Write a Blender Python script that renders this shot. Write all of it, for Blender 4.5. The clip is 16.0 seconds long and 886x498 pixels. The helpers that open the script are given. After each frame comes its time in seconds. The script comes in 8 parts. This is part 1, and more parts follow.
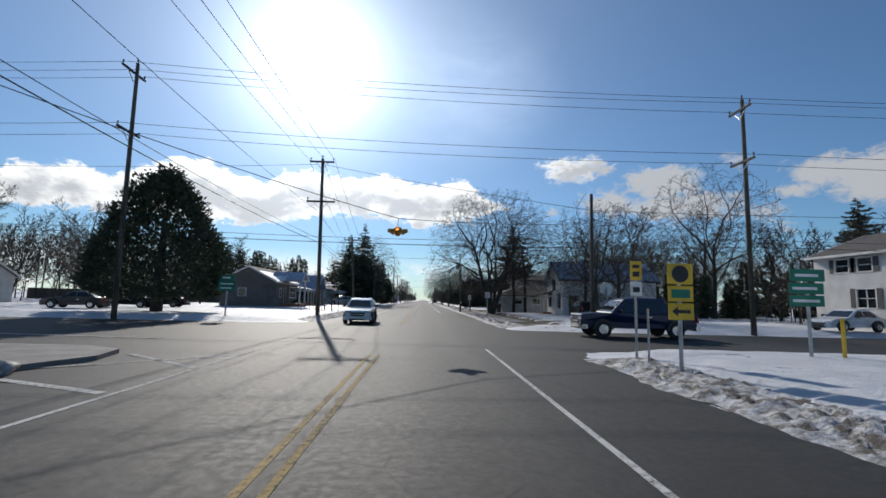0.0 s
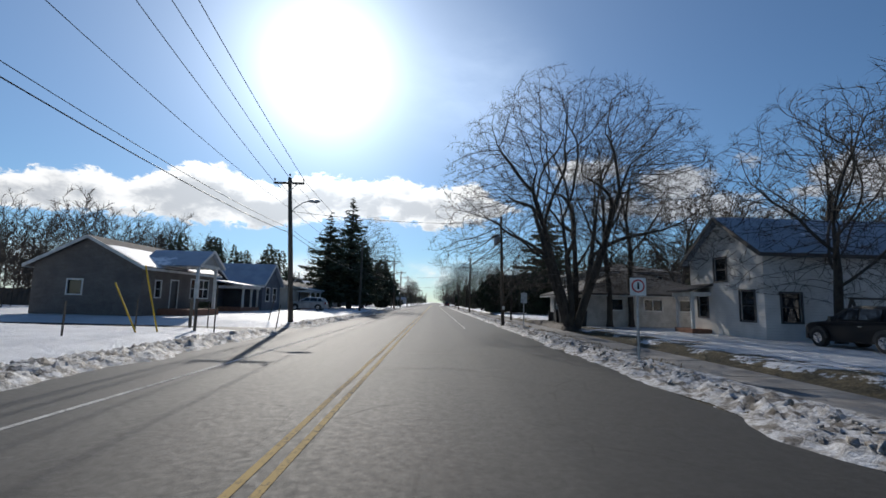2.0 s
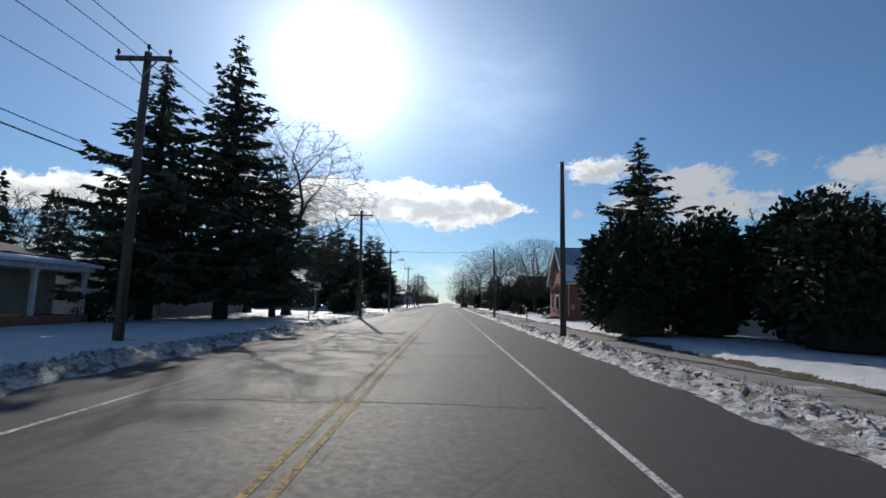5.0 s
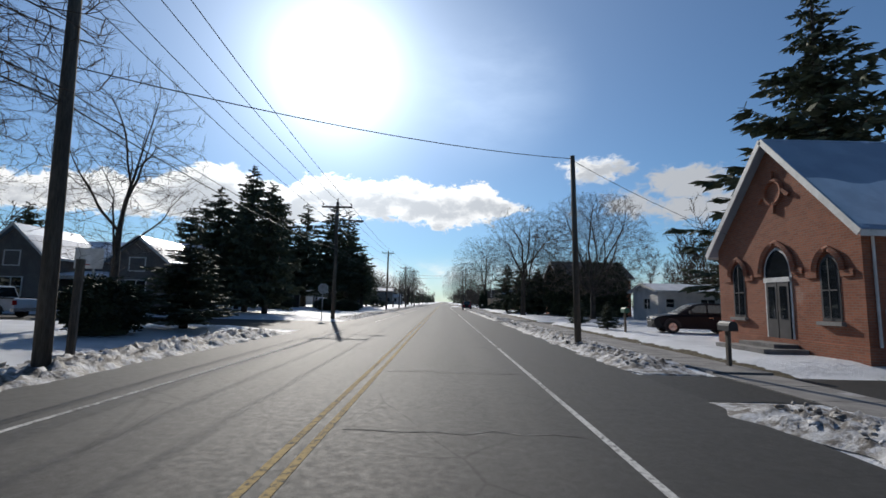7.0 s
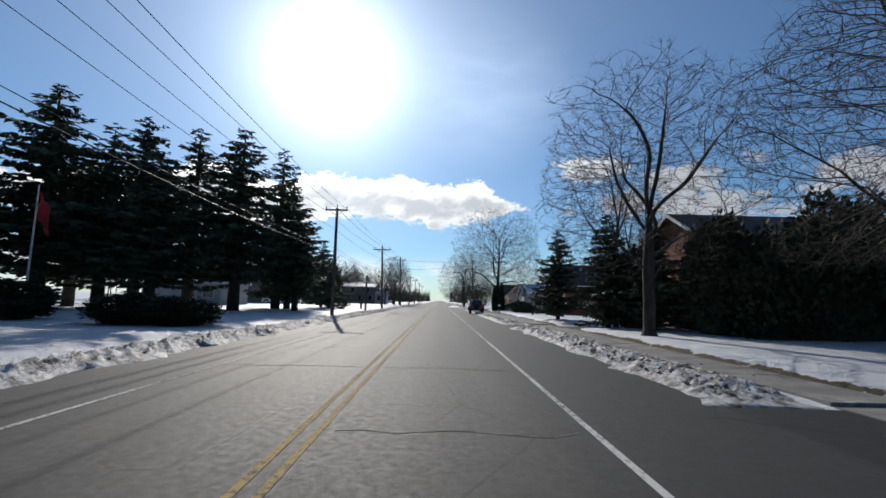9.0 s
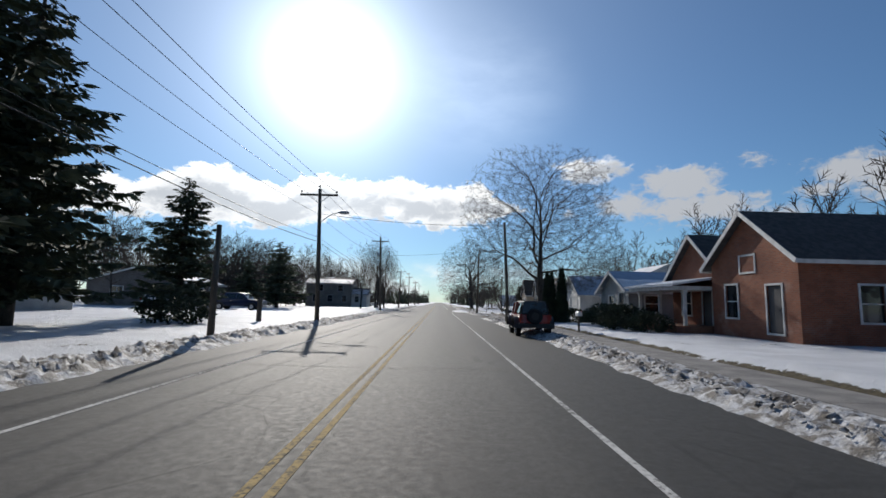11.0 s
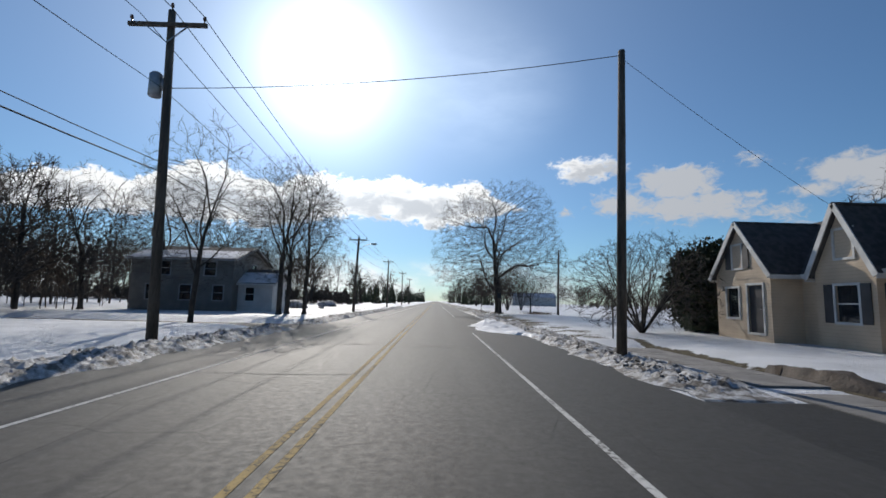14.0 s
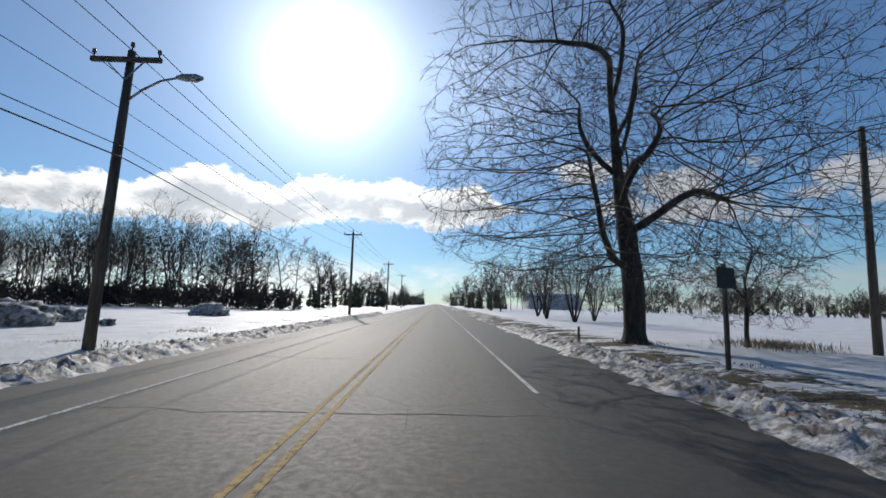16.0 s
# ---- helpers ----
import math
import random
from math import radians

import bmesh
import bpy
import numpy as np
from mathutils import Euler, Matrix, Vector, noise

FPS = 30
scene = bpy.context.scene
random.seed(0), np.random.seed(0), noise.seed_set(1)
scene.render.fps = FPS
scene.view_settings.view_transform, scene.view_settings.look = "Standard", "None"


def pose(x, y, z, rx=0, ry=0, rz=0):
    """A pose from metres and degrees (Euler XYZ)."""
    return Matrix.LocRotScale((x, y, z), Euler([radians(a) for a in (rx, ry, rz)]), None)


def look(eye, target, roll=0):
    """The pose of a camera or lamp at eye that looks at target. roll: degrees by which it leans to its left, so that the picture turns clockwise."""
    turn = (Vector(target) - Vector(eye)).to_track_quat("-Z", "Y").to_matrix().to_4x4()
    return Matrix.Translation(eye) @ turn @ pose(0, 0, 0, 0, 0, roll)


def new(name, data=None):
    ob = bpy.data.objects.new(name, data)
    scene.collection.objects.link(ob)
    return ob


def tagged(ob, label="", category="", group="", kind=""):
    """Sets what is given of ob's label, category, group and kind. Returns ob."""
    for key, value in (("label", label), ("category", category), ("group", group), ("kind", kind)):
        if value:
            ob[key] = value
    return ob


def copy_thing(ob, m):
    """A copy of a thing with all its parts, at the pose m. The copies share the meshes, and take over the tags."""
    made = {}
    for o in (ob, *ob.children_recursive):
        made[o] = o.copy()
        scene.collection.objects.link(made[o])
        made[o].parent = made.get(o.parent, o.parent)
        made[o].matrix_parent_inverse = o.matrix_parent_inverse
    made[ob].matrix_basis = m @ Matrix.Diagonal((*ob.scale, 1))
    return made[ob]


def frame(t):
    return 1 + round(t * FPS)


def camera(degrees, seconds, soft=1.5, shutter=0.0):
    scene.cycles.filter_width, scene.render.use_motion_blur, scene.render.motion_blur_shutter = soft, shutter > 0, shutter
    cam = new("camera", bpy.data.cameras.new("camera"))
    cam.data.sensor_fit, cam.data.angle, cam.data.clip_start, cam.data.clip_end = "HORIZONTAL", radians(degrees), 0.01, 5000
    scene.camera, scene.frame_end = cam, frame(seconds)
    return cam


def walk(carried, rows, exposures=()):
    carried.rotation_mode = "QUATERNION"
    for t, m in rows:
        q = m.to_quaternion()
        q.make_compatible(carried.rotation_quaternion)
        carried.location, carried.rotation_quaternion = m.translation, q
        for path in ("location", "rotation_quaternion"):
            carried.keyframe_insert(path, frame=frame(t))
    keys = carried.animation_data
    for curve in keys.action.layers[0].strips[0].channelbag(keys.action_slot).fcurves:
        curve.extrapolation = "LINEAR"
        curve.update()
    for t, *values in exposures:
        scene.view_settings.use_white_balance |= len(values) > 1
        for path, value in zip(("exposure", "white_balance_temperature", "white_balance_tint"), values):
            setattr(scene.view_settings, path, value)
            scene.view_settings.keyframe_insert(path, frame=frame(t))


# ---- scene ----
import collections
cam = camera(89.0, 16.0, soft=1.6)
EYE = 1.6
PATH = [
    (0, 1.355, -0.000, -2.318, 6.488),
    (0.5, 1.462, 7.333, -2.130, 6.425),
    (1, 1.517, 14.530, -1.727, 6.545),
    (1.5, 1.544, 21.702, -1.283, 6.562),
    (2, 1.526, 29.201, -0.934, 6.776),
    (2.5, 1.565, 36.667, -0.416, 6.740),
    (3, 1.636, 44.405, 0.092, 6.657),
    (3.5, 1.509, 52.260, 0.524, 6.751),
    (4, 1.504, 60.201, 0.854, 6.735),
    (4.2, 1.493, 63.421, 0.835, 6.775),
    (6.3, 1.520, 96.920, 0.339, 6.620),
    (6.5, 1.551, 100.087, 0.376, 6.550),
    (7, 1.514, 108.004, 0.202, 6.668),
    (7.5, 1.417, 116.197, -0.057, 6.577),
    (8, 1.461, 124.571, -0.089, 6.539),
    (8.5, 1.537, 133.015, -0.202, 6.415),
    (9, 1.528, 141.538, -0.313, 6.518),
    (9.2, 1.437, 145.004, -0.305, 6.714),
    (11.3, 1.455, 181.024, -0.410, 6.744),
    (11.5, 1.428, 184.422, -0.533, 6.635),
    (12, 1.428, 192.894, -0.785, 6.590),
    (12.5, 1.395, 201.469, -1.095, 6.342),
    (13, 1.453, 210.196, -1.203, 6.413),
    (13.5, 1.533, 219.277, -0.991, 6.564),
    (14, 1.559, 228.515, -0.765, 6.595),
    (14.5, 1.517, 237.960, -0.746, 6.684),
    (15, 1.512, 247.742, -0.665, 6.804),
    (15.5, 1.547, 257.546, -0.585, 6.977),
    (16, 1.598, 267.456, -0.677, 6.941),
]


def heading(x, y, yaw, pitch, lean=1.4):
    a, b = radians(yaw), radians(pitch)
    eye = Vector((x, y, EYE))
    return look(eye, eye + Vector((-math.sin(a) * math.cos(b), math.cos(a) * math.cos(b), math.sin(b))), lean)


walk(cam, [(t, heading(x, y, yaw, pitch)) for t, x, y, yaw, pitch in PATH])
scene.view_settings.exposure = -0.08

# ---- sky and sun ----
SUN_AZ, SUN_EL = radians(-14.8), radians(27.3)
SUN_DIR = Vector((math.sin(SUN_AZ) * math.cos(SUN_EL), math.cos(SUN_AZ) * math.cos(SUN_EL), math.sin(SUN_EL)))


class Nodes:
    """Short hand for building node trees."""

    def __init__(self, tree):
        self.t = tree
        self.t.nodes.clear()

    def n(self, kind, operation=None, blend_type=None, data_type=None, interpolation_type=None, feature=None):
        node = self.t.nodes.new(kind)
        if operation:
            node.operation = operation
        if data_type:
            node.data_type = data_type
        if blend_type:
            node.blend_type = blend_type
        if interpolation_type:
            node.interpolation_type = interpolation_type
        if feature:
            node.feature = feature
        return node

    def put(self, socket, v):
        if isinstance(v, bpy.types.NodeSocket):
            self.t.links.new(v, socket)
        elif v is not None:
            socket.default_value = v

    def math(self, op, a, b=None, c=None):
        node = self.n("ShaderNodeMath", operation=op)
        for s, v in zip(node.inputs, (a, b, c)):
            self.put(s, v)
        return node.outputs[0]

    def vec(self, op, a, b=None):
        node = self.n("ShaderNodeVectorMath", operation=op)
        self.put(node.inputs[0], a)
        self.put(node.inputs[1], b)
        return node.outputs["Value" if op in ("LENGTH", "DOT_PRODUCT") else "Vector"]

    def ramp(self, v, lo, hi, a=0.0, b=1.0, smooth=True):
        node = self.n("ShaderNodeMapRange", interpolation_type="SMOOTHSTEP" if smooth else "LINEAR")
        for s, x in zip(node.inputs, (v, lo, hi, a, b)):
            self.put(s, x)
        return node.outputs[0]

    def mix(self, f, a, b, blend="MIX"):
        node = self.n("ShaderNodeMix", data_type="RGBA", blend_type=blend)
        self.put(node.inputs["Factor"], f)
        self.put(node.inputs[6], (*a, 1) if isinstance(a, tuple) else a)
        self.put(node.inputs[7], (*b, 1) if isinstance(b, tuple) else b)
        return node.outputs[2]

    def noise(self, vector, scale, detail=4.0, rough=0.55, distort=0.0):
        node = self.n("ShaderNodeTexNoise")
        self.put(node.inputs["Vector"], vector)
        node.inputs["Scale"].default_value, node.inputs["Detail"].default_value = scale, detail
        node.inputs["Roughness"].default_value, node.inputs["Distortion"].default_value = rough, distort
        return node.outputs["Fac"]


def make_world():
    world = bpy.data.worlds.new("winter_sky")
    scene.world = world
    world.use_nodes = True
    k = Nodes(world.node_tree)
    way = k.n("ShaderNodeTexCoord").outputs["Generated"]
    sky = k.n("ShaderNodeTexSky")
    sky.sky_type, sky.sun_disc, sky.sun_elevation, sky.sun_rotation = "NISHITA", False, SUN_EL, SUN_AZ % (2 * math.pi)
    sky.air_density, sky.dust_density, sky.ozone_density, sky.altitude = 1.1, 0.0, 5.0, 250
    base = k.vec("MULTIPLY", sky.outputs[0], tuple(SKY_POWER * c for c in (0.78, 1.0, 1.12)))
    sep = k.n("ShaderNodeSeparateXYZ")
    k.put(sep.inputs[0], way)
    az = k.math("DEGREES", k.math("ARCTAN2", sep.outputs[0], sep.outputs[1]))
    el = k.math("DEGREES", k.math("ARCSINE", sep.outputs[2]))
    comb = k.n("ShaderNodeCombineXYZ")
    k.put(comb.inputs[0], az)
    k.put(comb.inputs[1], k.math("MULTIPLY", el, 1.6))
    flat = comb.outputs[0]
    comb2 = k.n("ShaderNodeCombineXYZ")
    k.put(comb2.inputs[0], az)
    k.put(comb2.inputs[1], el)
    place = comb2.outputs[0]
    def profile(rows):
        """Height in degrees over the heading, from a row of stops."""
        node = k.n("ShaderNodeValToRGB")
        e = node.color_ramp.elements
        e[0].position, e[1].position = (rows[0][0] + 80) / 160, (rows[-1][0] + 80) / 160
        e[0].color, e[1].color = [(h / 40, h / 40, h / 40, 1) for h in (rows[0][1], rows[-1][1])]
        for a, h in rows[1:-1]:
            e.new((a + 80) / 160).color = (h / 40, h / 40, h / 40, 1)
        k.put(node.inputs[0], k.ramp(az, -80, 80, 0, 1, False))
        return k.math("MULTIPLY", node.outputs[0], 40.0)

    big = k.noise(flat, 0.22, 4.0, 0.5, 0.6)
    fine = k.noise(flat, 0.9, 7.0, 0.62, 0.7)
    puff = k.n("ShaderNodeTexVoronoi", feature="SMOOTH_F1")
    k.put(puff.inputs["Vector"], flat)
    puff.inputs["Scale"].default_value, puff.inputs["Smoothness"].default_value = 0.42, 0.35
    # depth inside the cloud in degrees: the long bank, then single clouds
    over, under = k.math("SUBTRACT", profile(BANK_TOP), el), k.math("SUBTRACT", el, profile(BANK_FOOT))
    inner = k.math("MINIMUM", over, under)
    for a, e, ra, re in CLOUDS:
        d = k.vec("LENGTH", k.vec("MULTIPLY", k.vec("SUBTRACT", place, (a, e, 0)), (1 / ra, 1 / re, 0)))
        inner = k.math("SMOOTH_MAX", inner, k.math("MULTIPLY", k.math("SUBTRACT", 1.0, d), re), 0.5)
    near = k.math("ADD", inner, k.math("MULTIPLY", k.math("SUBTRACT", big, 0.5), 1.6))
    near = k.math("ADD", near, k.math("MULTIPLY", k.math("SUBTRACT", fine, 0.48), 2.6))
    near = k.math("ADD", near, k.math("MULTIPLY", k.math("SUBTRACT", 0.42, puff.outputs["Distance"]), 0.9))
    cover = k.ramp(near, -0.1, k.ramp(az, 10.0, 20.0, 0.5, 1.0))
    # thin bright cloud low over the horizon
    low = k.math("MULTIPLY", k.ramp(k.math("ABSOLUTE", k.math("SUBTRACT", el, 2.2)), 4.0, 0.6), k.ramp(k.noise(flat, 0.11, 5.0, 0.6, 0.5), 0.42, 0.62, 0.15, 0.8))
    cover = k.math("MAXIMUM", cover, low)
    body = k.math("ADD", k.math("MULTIPLY", near, 0.5), k.math("MULTIPLY", k.math("SUBTRACT", 3.6, under), 0.22))
    tone = k.ramp(k.math("ADD", body, k.math("MULTIPLY", k.math("SUBTRACT", big, 0.5), 2.4)), 0.35, 1.6)
    white = k.mix(tone, (0.98, 0.98, 0.98), (0.46, 0.485, 0.53))
    mixed = k.mix(cover, base, white)
    # glow of the air round the sun
    ang = k.math("DEGREES", k.math("ARCCOSINE", k.math("MINIMUM", k.vec("DOT_PRODUCT", k.vec("NORMALIZE", way), SUN_DIR), 1.0)))
    core = k.math("MULTIPLY", k.math("EXPONENT", k.math("MULTIPLY", k.math("POWER", k.math("DIVIDE", ang, 4.7), 1.2), -1.0)), 2.0)
    halo = k.math("MULTIPLY", k.math("EXPONENT", k.math("DIVIDE", ang, -8.0)), 1.0)
    wide = k.math("MULTIPLY", k.math("EXPONENT", k.math("DIVIDE", ang, -20.0)), 0.43)
    glow = k.math("ADD", k.math("ADD", core, halo), wide)
    # a veil of thin high cloud beside the sun
    veil = k.vec("LENGTH", k.vec("MULTIPLY", k.vec("SUBTRACT", place, (5.0, 26.0, 0)), (1 / 15.0, 1 / 11.0, 0)))
    streak = k.n("ShaderNodeMapping")
    k.put(streak.inputs["Vector"], place)
    streak.inputs["Rotation"].default_value, streak.inputs["Scale"].default_value = (0, 0, radians(35)), (0.35, 1.0, 1.0)
    thin = k.math("MULTIPLY", k.ramp(veil, 1.0, 0.1), k.ramp(k.noise(streak.outputs[0], 0.16, 5.0, 0.6), 0.25, 0.75, 0.08, 0.26))
    glow = k.math("ADD", glow, thin)
    tint = k.vec("SCALE", (0.88, 0.97, 1.04))
    k.put(tint.node.inputs["Scale"], glow)
    total = k.vec("ADD", mixed, tint)
    bg = k.n("ShaderNodeBackground")
    k.put(bg.inputs[0], total)
    out = k.n("ShaderNodeOutputWorld")
    k.put(out.inputs[0], bg.outputs[0])


SKY_POWER = 0.076
# clouds: heading, height above the horizon, half width, half height, in degrees
CLOUDS = [(18.8, 16.2, 4.6, 1.7), (28.5, 14.0, 5.0, 2.2), (22.6, 12.2, 4.3, 1.8), (30.0, 11.0, 8.0, 2.0), (35.8, 10.0, 4.2, 1.1), (15.9, 11.0, 1.1, 0.7),
          (35.7, 15.6, 1.7, 0.62), (43.5, 13.2, 4.6, 1.8), (47.5, 12.4, 5.0, 2.9), (41.0, 12.0, 3.0, 1.1), (40.0, 8.1, 1.0, 0.6), (33.0, 3.1, 4.5, 0.5), (36.6, 4.0, 2.0, 0.4)]
# the long cloud bank: heading and height of its top and of its foot, in degrees
BANK_TOP = [(-80, 4.0), (-66, 9.5), (-52, 10.6), (-44, 11.4), (-42, 12.2), (-39.5, 11.9), (-37.6, 12.5), (-35.2, 12.0), (-33.5, 12.8), (-31.3, 14.2), (-28.6, 15.2), (-25.4, 15.1), (-22.9, 14.1),
            (-19.7, 13.4), (-17.9, 15.1), (-15.2, 15.6), (-11.7, 14.9), (-8.9, 15.4), (-5.3, 15.6), (-2.0, 14.7), (1.3, 14.6), (4.2, 15.4), (6.5, 14.3), (8.6, 12.7), (11.2, 11.6), (13.5, 8.0), (80, 0.0)]
BANK_FOOT = [(-80, 9.0), (-66, 7.6), (-52, 7.4), (-40.4, 7.7), (-32.6, 8.3), (-23.1, 7.9), (-20.0, 8.4), (-14.8, 9.2), (-9.4, 9.9), (-7.2, 10.2), (-3.6, 9.5), (0.0, 8.9), (4.4, 9.7), (7.2, 10.4), (11.2, 11.5), (13.5, 14.0), (80, 30.0)]
make_world()
sun = new("sun", bpy.data.lights.new("sun", "SUN"))
sun.data.energy, sun.data.angle, sun.data.color = 4.0, radians(0.53), (1.0, 0.94, 0.86)
sun.matrix_world = look((0, 0, 60), Vector((0, 0, 60)) - SUN_DIR)


# ---- materials ----
def material(name, color, rough=0.7, metal=0.0, second=None, scale=3.0, detail=5.0, spread=(0.35, 0.65), grain=0.0, grain_scale=40.0, bump=0.0, bump_scale=30.0,
             spec=0.5, random_tint=0.0, wave=None, lines=None, third=None, third_scale=0.6, third_span=(0.55, 0.7), coat=0.0, stretch=(1, 1, 1), shine=None):
    """Procedural surface: two mottled tones, a third of stains, fine grain, relief, and board or course lines."""
    m = bpy.data.materials.new(name)
    m.use_nodes = True
    k = Nodes(m.node_tree)
    at = k.n("ShaderNodeNewGeometry").outputs["Position"]
    at = k.vec("MULTIPLY", at, stretch) if stretch != (1, 1, 1) else at
    second = second or tuple(c * 0.72 for c in color)
    c = k.mix(k.ramp(k.noise(at, scale, detail), *spread), color, second)
    if third:
        c = k.mix(k.ramp(k.noise(at, third_scale, 6.0, 0.65), *third_span), c, third)
    if grain:
        g = k.noise(at, grain_scale, 3.0, 0.7)
        c = k.mix(k.ramp(g, 0.3, 0.7, grain, 0.0), c, (0.0, 0.0, 0.0))
    if random_tint:
        r = k.n("ShaderNodeObjectInfo").outputs["Random"]
        c = k.mix(k.ramp(r, 0, 1, 0, random_tint, False), c, tuple(x * 0.45 for x in color))
    height = k.noise(at, bump_scale, 4.0, 0.6)
    if lines:
        axis, period, depth = lines
        s = k.n("ShaderNodeSeparateXYZ")
        k.put(s.inputs[0], k.n("ShaderNodeNewGeometry").outputs["Position"])
        saw = k.math("FRACT", k.math("DIVIDE", s.outputs[axis], period))
        dark = k.ramp(saw, 0.0, 0.12, 1.0, 0.0)
        c = k.mix(k.math("MULTIPLY", dark, 0.55), c, tuple(x * 0.35 for x in color))
        height = k.math("ADD", k.math("MULTIPLY", height, 0.3), k.math("MULTIPLY", saw, depth))
    p = k.n("ShaderNodeBsdfPrincipled")
    k.put(p.inputs["Base Color"], c)
    p.inputs["Metallic"].default_value = metal
    p.inputs["Specular IOR Level"].default_value = spec
    p.inputs["Coat Weight"].default_value = coat
    if shine:
        k.put(p.inputs["Roughness"], k.ramp(k.noise(at, shine[2], 5.0, 0.6), 0.35, 0.65, shine[0], shine[1]))
    else:
        p.inputs["Roughness"].default_value = rough
    if bump or lines:
        b = k.n("ShaderNodeBump")
        b.inputs["Strength"].default_value, b.inputs["Distance"].default_value = max(bump, 0.5 if lines else 0), 0.03
        k.put(b.inputs["Height"], height)
        k.put(p.inputs["Normal"], b.outputs[0])
    out = k.n("ShaderNodeOutputMaterial")
    k.put(out.inputs[0], p.outputs[0])
    return m


def brick_material(name, a, b, mortar):
    m = bpy.data.materials.new(name)
    m.use_nodes = True
    k = Nodes(m.node_tree)
    geo = k.n("ShaderNodeNewGeometry")
    s = k.n("ShaderNodeSeparateXYZ")
    k.put(s.inputs[0], geo.outputs["Position"])
    comb = k.n("ShaderNodeCombineXYZ")
    k.put(comb.inputs[0], k.math("ADD", s.outputs[0], s.outputs[1]))
    k.put(comb.inputs[1], s.outputs[2])
    t = k.n("ShaderNodeTexBrick")
    k.put(t.inputs["Vector"], comb.outputs[0])
    for key, v in (("Color1", a), ("Color2", b), ("Mortar", mortar)):
        t.inputs[key].default_value = (*v, 1)
    for key, v in (("Scale", 1.0), ("Brick Width", 0.22), ("Row Height", 0.075), ("Mortar Size", 0.008), ("Bias", -0.1)):
        t.inputs[key].default_value = v
    c = k.mix(k.ramp(k.noise(geo.outputs["Position"], 0.9, 6.0, 0.65), 0.4, 0.72, 0.0, 0.55), t.outputs["Color"], tuple(x * 0.5 for x in a))
    c = k.mix(k.ramp(k.noise(geo.outputs["Position"], 0.5, 5.0, 0.6), 0.6, 0.78, 0.0, 0.4), c, (0.5, 0.42, 0.36))
    p = k.n("ShaderNodeBsdfPrincipled")
    k.put(p.inputs["Base Color"], c)
    p.inputs["Roughness"].default_value = 0.9
    bmp = k.n("ShaderNodeBump")
    bmp.inputs["Strength"].default_value, bmp.inputs["Distance"].default_value = 0.5, 0.01
    k.put(bmp.inputs["Height"], k.math("SUBTRACT", k.noise(geo.outputs["Position"], 30.0), t.outputs["Fac"]))
    k.put(p.inputs["Normal"], bmp.outputs[0])
    out = k.n("ShaderNodeOutputMaterial")
    k.put(out.inputs[0], p.outputs[0])
    return m


def ground_material():
    """Packed snow over lawn, thin in patches where grass and earth show."""
    m = bpy.data.materials.new("snowy_lawn")
    m.use_nodes = True
    k = Nodes(m.node_tree)
    at = k.n("ShaderNodeNewGeometry").outputs["Position"]
    s = k.n("ShaderNodeSeparateXYZ")
    k.put(s.inputs[0], at)
    snow = k.mix(k.ramp(k.noise(at, 0.7, 5.0), 0.3, 0.7), (0.70, 0.71, 0.735), (0.58, 0.59, 0.61))
    grass = k.mix(k.ramp(k.noise(at, 9.0, 5.0, 0.7), 0.35, 0.65), (0.05, 0.041, 0.024), (0.125, 0.10, 0.055))
    # thin snow on the east verges where it was trampled and ploughed
    band = k.math("MULTIPLY", k.ramp(s.outputs[0], 5.0, 7.0), k.ramp(s.outputs[0], 15.0, 7.6))
    worn = k.math("MULTIPLY", band, k.math("MULTIPLY", k.ramp(s.outputs[1], 26.0, 30.0), k.ramp(s.outputs[1], 92.0, 72.0)))
    thin = k.math("ADD", k.noise(at, 0.55, 7.0, 0.72), k.math("MULTIPLY", k.math("SUBTRACT", k.noise(at, 5.0, 6.0, 0.75), 0.18), 0.42))
    thin = k.math("ADD", thin, k.math("MULTIPLY", worn, 0.31))
    # bare soil along the far edge of the sidewalk and on the verges further on
    kerb = k.math("MULTIPLY", k.ramp(k.math("ABSOLUTE", k.math("SUBTRACT", s.outputs[0], 9.85)), 0.45, 0.1), k.math("MULTIPLY", k.ramp(s.outputs[1], 34.0, 36.0), k.ramp(s.outputs[1], 250.0, 246.0)))
    thin = k.math("ADD", thin, k.math("MULTIPLY", kerb, 0.30))
    late = k.math("MULTIPLY", k.math("MULTIPLY", k.ramp(s.outputs[0], 5.0, 6.5), k.ramp(s.outputs[0], 11.5, 8.0)), k.ramp(s.outputs[1], 232.0, 262.0))
    thin = k.math("ADD", thin, k.math("MULTIPLY", late, 0.22))
    bare = k.ramp(thin, 0.78, 0.84)
    c = k.mix(bare, snow, grass)
    p = k.n("ShaderNodeBsdfPrincipled")
    k.put(p.inputs["Base Color"], c)
    k.put(p.inputs["Roughness"], k.ramp(bare, 0, 1, 0.62, 0.95))
    p.inputs["Specular IOR Level"].default_value = 0.35
    b = k.n("ShaderNodeBump")
    b.inputs["Strength"].default_value, b.inputs["Distance"].default_value = 0.9, 0.14
    k.put(b.inputs["Height"], k.math("ADD", k.noise(at, 2.6, 7.0, 0.68), k.math("MULTIPLY", k.noise(at, 11.0, 5.0, 0.75), 0.45)))
    k.put(p.inputs["Normal"], b.outputs[0])
    out = k.n("ShaderNodeOutputMaterial")
    k.put(out.inputs[0], p.outputs[0])
    return m


